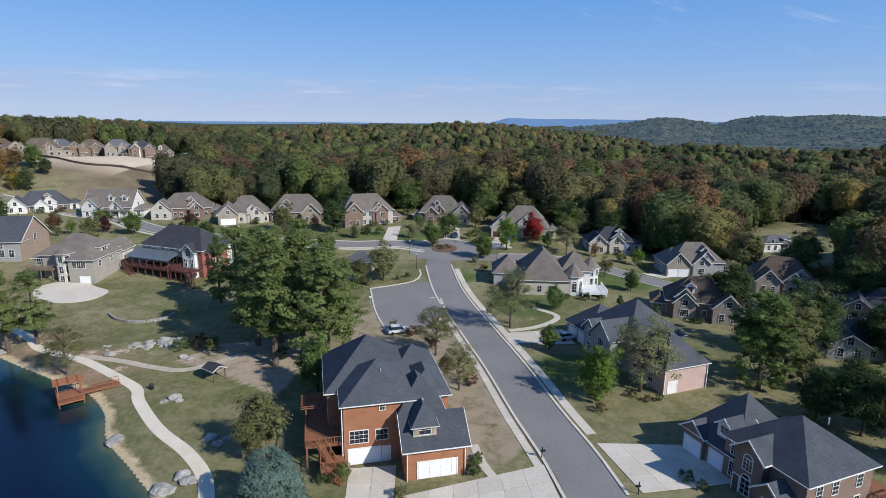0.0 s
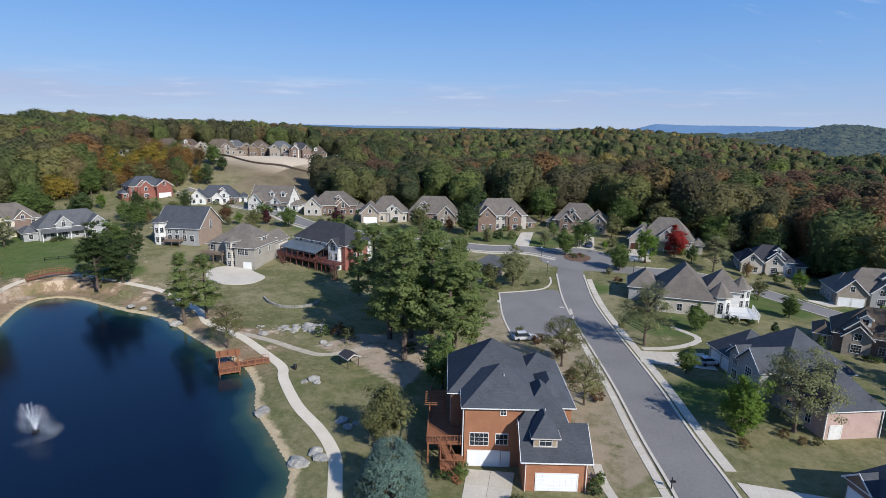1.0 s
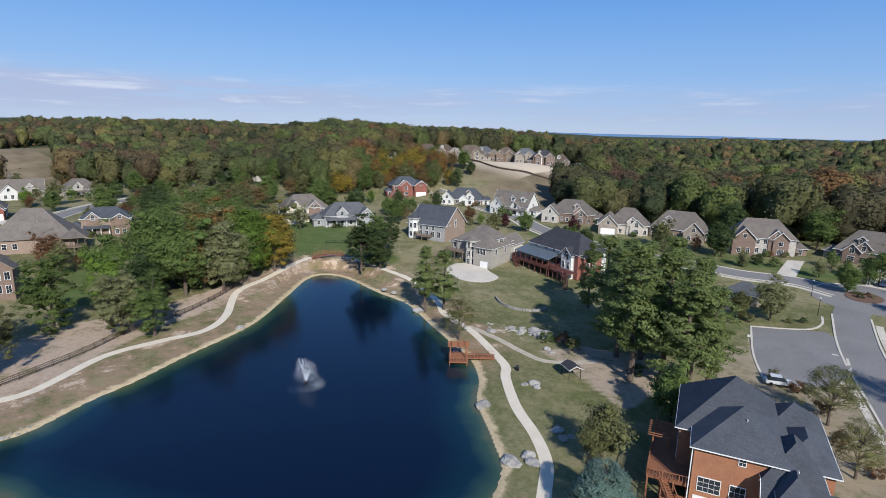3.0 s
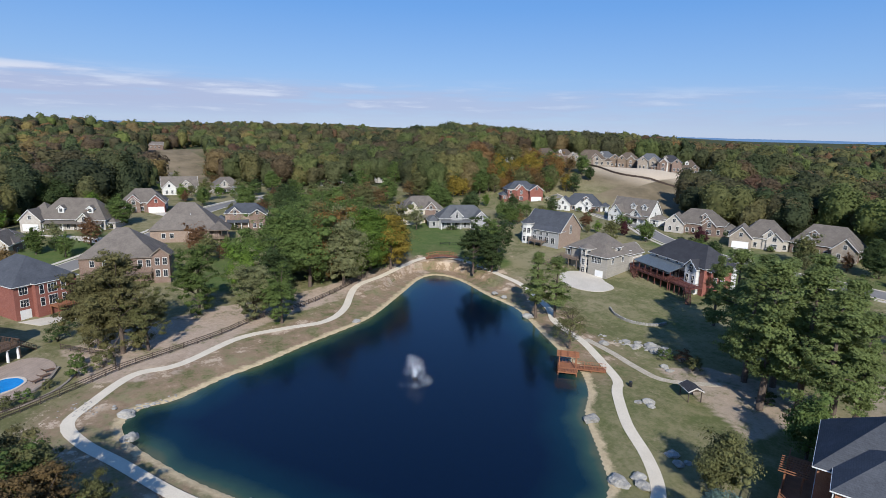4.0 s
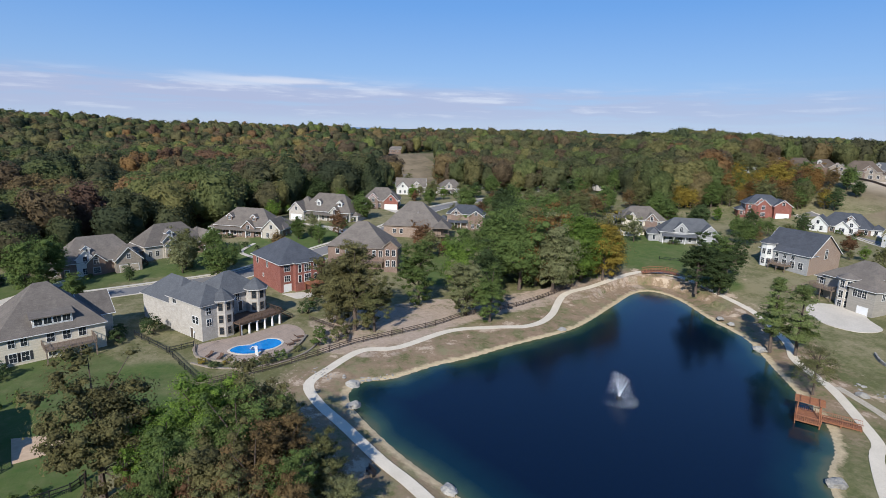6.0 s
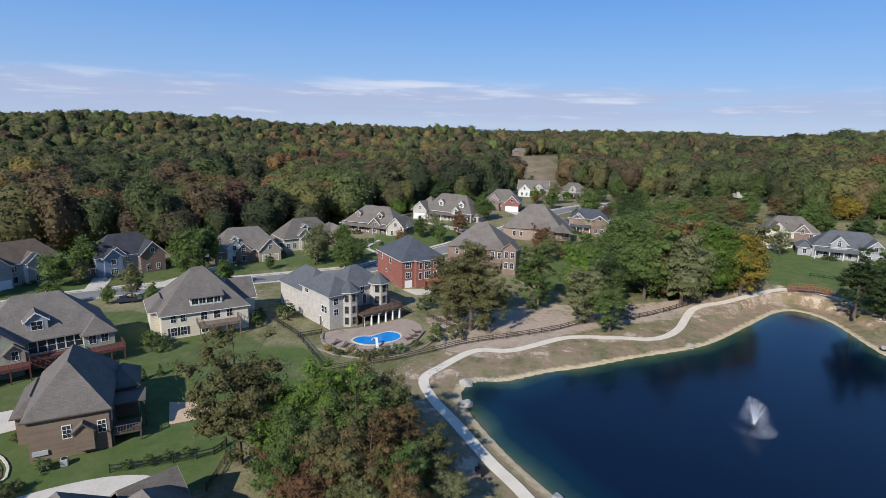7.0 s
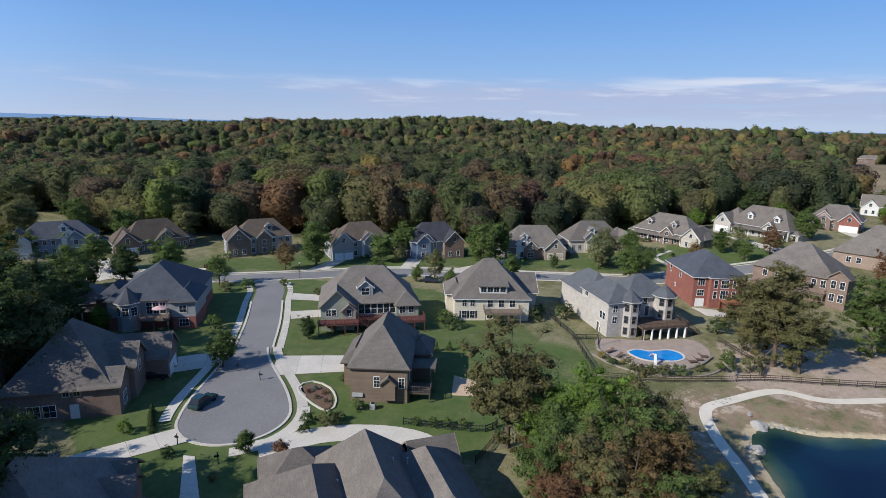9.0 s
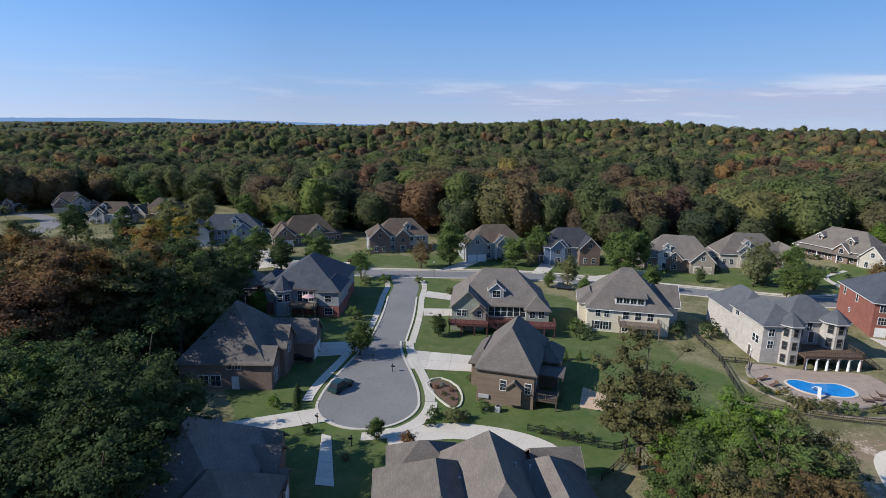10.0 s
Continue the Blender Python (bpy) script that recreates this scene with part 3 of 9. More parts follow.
    col = mix(att("clay"), col, mix(rng(fine, 0.3, 0.7), (0.57, 0.47, 0.345), (0.44, 0.355, 0.255)))
    # woods floor; its dark colour also paints the shade below the grove
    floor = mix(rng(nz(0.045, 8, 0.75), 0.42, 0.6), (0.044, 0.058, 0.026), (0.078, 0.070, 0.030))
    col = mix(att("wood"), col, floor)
    wash = op("ADD", op("MULTIPLY", nz(0.16, 7, 0.72), 0.75), op("MULTIPLY", fine, 0.25))
    west = rng(sep.outputs[0], -46.0, -60.0)
    bank = op("MULTIPLY", op("MULTIPLY", rng(att("shore"), 15.0, 10.0), west), rng(wash, 0.44, 0.53))
    col = mix(bank, col, mix(rng(fine, 0.35, 0.65), (0.30, 0.215, 0.14), (0.185, 0.13, 0.08)))
    pale = op("MULTIPLY", op("MULTIPLY", rng(att("shore"), 17.0, 13.0), op("MULTIPLY", rng(att("shore"), 3.0, 6.0), west)), rng(wash, 0.545, 0.585))
    col = mix(pale, col, mix(rng(fine, 0.3, 0.7), (0.52, 0.42, 0.31), (0.38, 0.29, 0.20)))
    ragged = op("ADD", att("shore"), op("MULTIPLY", op("SUBTRACT", nz(0.5, 5, 0.7), 0.5), 3.2))
    col = mix(rng(ragged, 1.7, 0.9), col, mix(rng(fine, 0.3, 0.7), (0.56, 0.45, 0.28), (0.36, 0.275, 0.16)))
    t.links.new(col, b.inputs["Base Color"])
    bp = t.nodes.new("ShaderNodeBump")
    bp.inputs["Strength"].default_value, bp.inputs["Distance"].default_value = 0.7, 0.12
    t.links.new(fine, bp.inputs["Height"])
    t.links.new(bp.outputs[0], b.inputs["Normal"])
    return tagged(link("ground", me, m), "dry tan and green grass ground with sandy pond bank, leaf litter and painted grove shade", "ground", kind="structure")


build_ground()


# ---- pond water ----
def build_water():
    xs, ys = np.arange(-131, -26, 1.5), np.arange(8, 110, 1.5)
    X, Y = np.meshgrid(xs, ys)
    d = to_line(X, Y, POND, True)
    d[within(X, Y, POND)] *= -1
    i = np.arange(X.size).reshape(X.shape)
    keep = (d[:-1, :-1] < 3)
    Fq = np.stack([i[:-1, :-1], i[:-1, 1:], i[1:, 1:], i[1:, :-1]], -1)[keep]
    used, inv = np.unique(Fq, return_inverse=True)
    me = from_arrays("pond_water", np.stack([X.ravel()[used], Y.ravel()[used], np.full(len(used), WATER_Z)], 1).tolist(), inv.reshape(-1, 4).tolist())
    me.attributes.new("depth", "FLOAT", "POINT").data.foreach_set("value", (-d.ravel()[used]).astype(np.float32))
    m = bpy.data.materials.new("pond_water")
    m.use_nodes = True
    t = m.node_tree
    b = t.nodes["Principled BSDF"]
    b.inputs["Roughness"].default_value, b.inputs["IOR"].default_value = 0.12, 1.33
    at = t.nodes.new("ShaderNodeAttribute")
    at.attribute_name = "depth"
    geo, nz = t.nodes.new("ShaderNodeNewGeometry"), t.nodes.new("ShaderNodeTexNoise")
    nz.inputs["Scale"].default_value, nz.inputs["Detail"].default_value = 0.12, 4
    t.links.new(geo.outputs["Position"], nz.inputs["Vector"])
    add = t.nodes.new("ShaderNodeMath")
    add.operation = "MULTIPLY_ADD"
    add.inputs[1].default_value = 5.0
    t.links.new(nz.outputs[0], add.inputs[0])
    t.links.new(at.outputs["Fac"], add.inputs[2])
    ramp = t.nodes.new("ShaderNodeValToRGB")
    mr = t.nodes.new("ShaderNodeMapRange")
    mr.inputs["From Min"].default_value, mr.inputs["From Max"].default_value = 2.2, 11.0
    t.links.new(add.outputs[0], mr.inputs["Value"])
    ramp.color_ramp.elements[0].color = (0.075, 0.085, 0.045, 1)
    ramp.color_ramp.elements[1].color = (0.0008, 0.0042, 0.0145, 1)
    for at_, c in ((0.12, (0.03, 0.06, 0.04, 1)), (0.42, (0.0025, 0.016, 0.026, 1))):
        e = ramp.color_ramp.elements.new(at_)
        e.color = c
    t.links.new(mr.outputs[0], ramp.inputs[0])
    t.links.new(ramp.outputs[0], b.inputs["Base Color"])
    rip = t.nodes.new("ShaderNodeTexNoise")
    rip.inputs["Scale"].default_value, rip.inputs["Detail"].default_value = 1.6, 4
    t.links.new(geo.outputs["Position"], rip.inputs["Vector"])
    bp = t.nodes.new("ShaderNodeBump")
    bp.inputs["Strength"].default_value, bp.inputs["Distance"].default_value = 0.35, 0.05
    t.links.new(rip.outputs[0], bp.inputs["Height"])
    t.links.new(bp.outputs[0], b.inputs["Normal"])
    tagged(link("pond_water", me, m), "dark blue pond water, green along the shore", "water", kind="structure")


build_water()


# ---- roads, paths, drives ----
def ribbon(name, pts, width, mat, lift, label, category, thick=0.05, left=None, closed=False, step=1.5):
    """A flat way along plan points, laid on the ground; left: shift to the left of the line."""
    line = spline(pts, closed, step)
    n = len(line)
    if closed:
        dirs = np.roll(line, -1, 0) - np.roll(line, 1, 0)
    else:
        dirs = np.gradient(line, axis=0)
    nor = np.stack([-dirs[:, 1], dirs[:, 0]], 1) / np.hypot(*dirs.T)[:, None]
    w = np.full(n, width)
    s = left or 0.0
    cols = 4
    offs = [s + width * (0.5 - k / (cols - 1)) for k in range(cols)]
    V = []
    for p, q in zip(line, nor):
        V += [(*(p + q * o), 0) for o in offs]
    V = np.array(V)
    V[:, 2] = height(V[:, 0], V[:, 1]) + lift
    F = []
    for i in range(n if closed else n - 1):
        a, c = i * cols, ((i + 1) % n) * cols
        for k in range(cols - 1):
            F.append((a + k + 1, c + k + 1, c + k, a + k))
    m0 = len(V)
    low = V[:, :].copy()
    low[:, 2] -= thick
    V = np.vstack([V, low])
    for i in range(n if closed else n - 1):
        a, c = i * cols, ((i + 1) % n) * cols
        F.append((a, c, c + m0, a + m0))
        F.append((a + cols - 1 + m0, c + cols - 1 + m0, c + cols - 1, a + cols - 1))
    return tagged(link(name, from_arrays(name, V.tolist(), F), mat), label, category, kind="structure")


def sheet(name, ring, mat, lift, label, category, thick=0.12, smoothed=False, kind="structure", parent=None):
    """A flat piece of plan outline, on the ground."""
    if smoothed:
        ring = spline(ring, True, 1.0)
    bm = bmesh.new()
    top = [bm.verts.new((x, y, z_at(x, y) + lift)) for x, y in ring]
    low = [bm.verts.new((v.co.x, v.co.y, v.co.z - thick)) for v in top]
    f = bm.faces.new(top)
    n = len(top)
    for i in range(n):
        bm.faces.new((top[i], low[i], low[(i + 1) % n], top[(i + 1) % n]))
    bmesh.ops.recalc_face_normals(bm, faces=bm.faces)
    bmesh.ops.triangulate(bm, faces=[f])
    ob = part(name, bm, mat, parent)
    return tagged(ob, label, category, kind=kind) if parent is None else ob


MAIN = [(19, 30), (18.6, 57), (17.2, 66), (14.8, 77), (11.8, 93), (8, 110), (2, 137), (-1, 160), (0, 172)]
EAST = [(2, 168), (18, 168), (34, 167), (46.5, 161), (55.5, 153), (64, 143.5), (73, 133), (86, 122)]
NORTH = [(-4, 178), (-15, 182), (-29, 180), (-43, 181), (-56, 181), (-74, 183), (-92, 187), (-106, 194), (-122, 206), (-138, 213), (-156, 219), (-180, 222)]
WEST = [(-86, -178), (-98, -147), (-109, -118), (-122, -100), (-139, -78), (-152, -46), (-158, -28), (-163, -10), (-172, 2), (-183, 18), (-197, 35), (-215, 52), (-236, 66), (-256, 84), (-272, 104), (-282, 126)]
COURT = [(-115, -106), (-108, -98), (-100, -92), (-88, -82.5), (-76, -74), (-66, -67), (-56, -59)]
SOUTH = [(-60, -246), (-76, -268), (-78, -300), (-64, -330)]
ribbon("road", MAIN, 7.4, ASPHALT, 0.03, "grey asphalt street with pale worn patches", "road")
ribbon("road", EAST, 6.6, ASPHALT, 0.035, "grey asphalt side street between houses", "road")
ribbon("road", NORTH, 6.8, ASPHALT, 0.045, "grey asphalt street along the far houses", "road")
ribbon("road", WEST, 7.2, ASPHALT, 0.05, "grey asphalt street curving past brick houses", "road")
ribbon("road", COURT, 7.0, ASPHALT, 0.035, "grey asphalt street leading into a court", "road")
ribbon("road", SOUTH, 7.0, ASPHALT, 0.06, "grey asphalt street among the woods", "road")
circle = lambda cx, cy, r, n=40, sx=1.0: [(cx + r * sx * math.cos(k * math.tau / n), cy + r * math.sin(k * math.tau / n)) for k in range(n)]
COURT_MID = np.array((-55.8, -58.6))
COURT_OUT = np.array((-0.772, -0.636))
COURT_SIDE = np.array((0.636, -0.772))


def flare(extra, side, n=16, start=25.4):
    """The street's edge as it widens into the turning court."""
    us = np.linspace(0, 1, n + 1)
    return [tuple(COURT_MID + COURT_OUT * (start * (1 - u) + 0.3 * u) + side * COURT_SIDE * (3.5 + extra + 4.3 * u * u * (3 - 2 * u))) for u in us]


sheet("road", flare(0, 1) + flare(0, -1)[::-1], ASPHALT, 0.088, "asphalt street widening into the court", "road", 0.16)
sheet("road", circle(-55.8, -58.6, 7.8), ASPHALT, 0.093, "round asphalt turning court with concrete kerb", "road")
sheet("road", circle(0.5, 176, 11.5), ASPHALT, 0.055, "round asphalt junction with a planted island", "road")
sheet("road", [(-18.5, 139), (-5, 146), (2, 136), (-1.5, 114), (-11, 108.5), (-15, 122)], ASPHALT, 0.024, "asphalt parking bay beside the street", "road")
PATH_WAY = [(-20, 40), (-27, 56), (-29.5, 61), (-34, 66), (-40.5, 71.5), (-47.5, 79.5), (-50, 83.5), (-56, 88), (-65, 94), (-72, 97), (-78, 100), (-85, 106), (-100, 113.5), (-114, 115.5), (-126, 116), (-134, 113),
            (-137, 106), (-134, 96), (-130, 86), (-126, 75), (-113, 64), (-108, 56), (-109, 47), (-109, 37), (-102.5, 24), (-102.5, 16.5), (-95, 9), (-90, 5.5), (-83, 6.5), (-75, 9.5), (-65, 13), (-58, 16), (-46, 20), (-30, 26)]
ribbon("footpath", PATH_WAY, 1.8, GRAVEL, 0.035, "pale gravel footpath round the pond", "footpath")
ribbon("footpath", [(-66, 96), (-64.3, 95.7), (-57.9, 94), (-51.7, 91.8), (-45.6, 90.6), (-40.8, 94.1), (-37.9, 97.3)], 1.5, material("worn_gravel", (0.50, 0.44, 0.35), (0.30, 0.255, 0.18), rough=1.0, scale=0.5, fine=3.0, bump=0.3), 0.03, "faint gravel branch path under pines", "footpath")


# ---- leaves ----
def facets(me_name, V, F, mat_index=None, mats=()):
    """A mesh from arrays of vertices and equal-sided faces."""
    V, F = np.asarray(V, np.float32), np.asarray(F, np.int32)
    me = bpy.data.meshes.new(me_name)
    me.vertices.add(len(V)), me.loops.add(F.size), me.polygons.add(len(F))
    me.vertices.foreach_set("co", V.ravel())
    me.loops.foreach_set("vertex_index", F.ravel())
    me.polygons.foreach_set("loop_start", np.arange(0, F.size, F.shape[1], dtype=np.int32))
    for m in mats:
        me.materials.append(m)
    if mat_index is not None:
        me.polygons.foreach_set("material_index", np.asarray(mat_index, np.int32))
    me.update(calc_edges=True)
    return me


def leaf_cloud(rs, centres, radii, per, size, sides=4, flat=0.0, heart=None, tumble=0.26, lobed=0.55):
    """Small leaves strewn round clump centres, facing outward and up with a tumble."""
    C = np.repeat(np.asarray(centres, float), per, 0)
    R = np.repeat(np.asarray(radii, float), per)[:, None]
    d = rs.normal(size=C.shape)
    d /= np.linalg.norm(d, axis=1)[:, None]
    d[:, 2] = np.where(d[:, 2] < -0.35, -d[:, 2] * 0.6, d[:, 2])
    P = C + d * R * (0.3 + 0.85 * rs.rand(len(C), 1) ** 0.7) * np.array([1, 1, 0.7])
    if heart is None:
        heart = np.array([0, 0, np.mean(np.asarray(centres)[:, 2]) - 0.1])
    out = P - heart
    out /= np.linalg.norm(out, axis=1)[:, None] + 1e-6
    nrm = lobed * d + (1.3 - lobed) * out + rs.normal(scale=tumble, size=d.shape) + np.array([0, 0, 0.25 + flat])
    nrm /= np.linalg.norm(nrm, axis=1)[:, None]
    a = np.cross(nrm, rs.normal(size=d.shape))
    a /= np.linalg.norm(a, axis=1)[:, None]
    b = np.cross(nrm, a)
    s = size * (0.6 + 0.8 * rs.rand(len(C), 1))
    if sides == 4:
        V = np.stack([P - a * s, P + b * s * 0.6 + nrm * s * 0.12, P + a * s, P - b * s * 0.6 + nrm * s * 0.12], 1)
    else:
        V = np.stack([P - a * s - b * s * 0.5, P + b * s, P + a * s - b * s * 0.4], 1)
    return V.reshape(-1, 3)


def crown_points(rs, kind, n):
    """Clump centres and radii of a crown one unit high from its trunk's foot."""
    if kind == "pine":
        tiers = np.sort(0.24 + 0.72 * rs.rand(26) ** 0.9)
        h = tiers[rs.randint(26, size=n)]
        turn = rs.rand(26)[np.searchsorted(tiers, h)] * math.tau
        long = (0.05 + 0.17 * np.sin(np.clip((1.02 - h) / 0.8, 0, 1) * 1.9)) * (0.6 + 0.4 * np.sin(turn * 3 + 1))
        a = turn + rs.randint(3, size=n) * 2.1 + rs.normal(scale=0.28, size=n)
        u = 0.35 + 0.65 * rs.rand(n) ** 0.6
        return np.stack([long * u * np.cos(a), long * u * np.sin(a), h + 0.015 - 0.03 * u + rs.normal(scale=0.012, size=n)], 1), 0.022 + 0.018 * rs.rand(n)
    if kind == "spruce":
        h = 0.05 + 0.88 * rs.rand(n) ** 1.1
        a = rs.rand(n) * math.tau
        reach = 0.52 * (1 - h) ** 0.5 * (0.85 + 0.2 * rs.rand(n))
        return np.stack([reach * np.cos(a), reach * np.sin(a), h], 1), 0.06 + 0.04 * rs.rand(n)
    if kind == "cone":
        h = 0.06 + 0.9 * rs.rand(n) ** 1.35
        reach = 0.34 * (1 - h) ** 0.85 * (0.75 + 0.25 * rs.rand(n))
        a = rs.rand(n) * math.tau
        return np.stack([reach * np.cos(a), reach * np.sin(a), h], 1), 0.06 + 0.05 * (1 - h)
    d = rs.normal(size=(n, 3))
    d /= np.linalg.norm(d, axis=1)[:, None]
    d[:, 2] = np.abs(d[:, 2]) * 1.5 - (0.82 if kind in ("oak", "broad", "round") else 0.45)
    lump = 1 + 0.22 * np.sin(d[:, 0] * 5 + rs.rand() * 6) * np.cos(d[:, 1] * 4 + rs.rand() * 6)
    rad = (0.55 + 0.45 * rs.rand(n) ** 0.5) * lump
    wide, tall, mid = {"oak": (0.36, 0.58, 0.50), "broad": (0.36, 0.52, 0.52), "round": (0.36, 0.52, 0.50), "bush": (0.55, 0.55, 0.42), "airy": (0.36, 0.46, 0.54)}[kind]
    P = d * rad[:, None] * np.array([wide, wide, tall]) + np.array([0, 0, mid])
    if kind in ("oak", "broad", "round"):  # gathered along boughs of uneven reach
        k = rs.normal(size=(15, 3))
        k[:, 2] = np.abs(k[:, 2]) * 1.2 - 0.35
        k *= (rs.uniform(0.55, 1.0, 15) / np.linalg.norm(k, axis=1))[:, None]
        which = rs.randint(15, size=n)
        Q = k[which] * (0.35 + 0.72 * rs.rand(n, 1) ** 0.6) + rs.normal(scale=0.17, size=(n, 3))
        P = np.where(rs.rand(n, 1) < (0.72 if kind == "oak" else 0.5), Q * np.array([wide, wide, tall * 0.9]) + np.array([0, 0, mid]), P * np.array([0.92, 0.92, 0.95]))
    if kind in ("oak", "broad", "round"):  # narrower towards the ground
        P[:, :2] *= (1 - 0.75 * np.clip(0.42 - P[:, 2], 0, 0.4) / 0.4)[:, None]
    return P, (0.06 + 0.06 * rs.rand(n)) * (wide / 0.34) * (1.25 if kind in ("broad", "round") else 1.0)


def lobe_shape(fine=1):
    """Vertices and faces of a coarse ball, to be pushed out of shape."""
    ball = bmesh.new()
    bmesh.ops.create_icosphere(ball, subdivisions=fine, radius=1.0)
    out = np.array([v.co for v in ball.verts]), np.array([[v.index for v in f.verts] for f in ball.faces])
    ball.free()
    return out


# ---- woods: far trees in one mesh ----
def wood_crown(rs, form, fine, loose, size, tumble):
    """A woodland tree one unit high: a broad crown of rounded boughs, covered with loose leaves."""
    wide, low, top, boughs = {"oak": (0.37, 0.0, 0.95, 13), "tall": (0.29, 0.0, 1.03, 14), "round": (0.41, 0.0, 0.90, 13), "pine": (0.24, 0.05, 1.08, 20), "open": (0.33, 0.0, 0.98, 16)}[form]
    mid, half = (low + top) / 2, (top - low) / 2
    ball, faces = lobe_shape(fine)
    k = rs.normal(size=(boughs, 3))
    k[:, 2] = np.abs(k[:, 2]) * np.where(rs.rand(boughs) < 0.75, 1, -1)
    k /= np.linalg.norm(k, axis=1)[:, None]
    reach, span = rs.uniform(0.7, 1.1, boughs), rs.uniform(0.40, 0.66, boughs)

    def skin(d):
        turn = np.arccos(np.clip(d @ k.T, -1, 1))
        r = 0.60 + 0.42 * (reach * np.sqrt(np.clip(1 - (turn / span) ** 2, 0, 1))).max(1)
        full = np.sign(d) * np.abs(d) ** np.array([0.85, 0.85, 0.7])
        taper = 1.0 if form != "pine" else 1.15 - 0.5 * np.clip(d[:, 2], -1, 1)
        return full * r[:, None] * np.stack([taper * wide * np.ones(len(d)), taper * wide * np.ones(len(d)), np.full(len(d), half)], 1) + np.array([0, 0, mid])
    body = skin(ball) * np.array([0.91, 0.91, 0.96]) + rs.normal(scale=0.014, size=ball.shape)
    d = rs.normal(size=(loose, 3))
    d /= np.linalg.norm(d, axis=1)[:, None]
    Q = skin(d) + rs.normal(scale=0.013, size=d.shape)
    n = 0.6 * d + 0.6 * (skin(d) - skin(k)[np.argmax(d @ k.T, 1)] * 0.55 - np.array([0, 0, mid * 0.4])) / wide + rs.normal(scale=tumble, size=Q.shape)
    n /= np.linalg.norm(n, axis=1)[:, None]
    u = np.cross(n, rs.normal(size=Q.shape))
    u /= np.linalg.norm(u, axis=1)[:, None]
    v = np.cross(n, u)
    q = size * (0.6 + 0.8 * rs.rand(loose, 1))
    leaves = np.stack([Q - u * q - v * q * 0.6, Q + v * q, Q + u * q - v * q * 0.5], 1).reshape(-1, 3)
    return np.concatenate([leaves, body]), np.concatenate([np.arange(len(leaves)).reshape(-1, 3), faces + len(leaves)])


WARM_STANDS = [  # bearing, distance, spread in degrees, spread in metres, warmth
    (145, 270, 14, 70, 1.3), (88, 620, 11, 170, 1.5), (74, 560, 7, 110, 0.7), (6, 285, 15, 70, 1.3), (-10, 330, 8, 70, 0.9), (-32, 330, 9, 130, 1.0), (24, 420, 6, 60, 0.6), (110, 235, 12, 30, 0.7), (150, 520, 14, 120, 0.5),
    (55, 520, 12, 160, -1.0), (118, 560, 12, 150, -0.5), (10, 700, 25, 220, -0.6)]


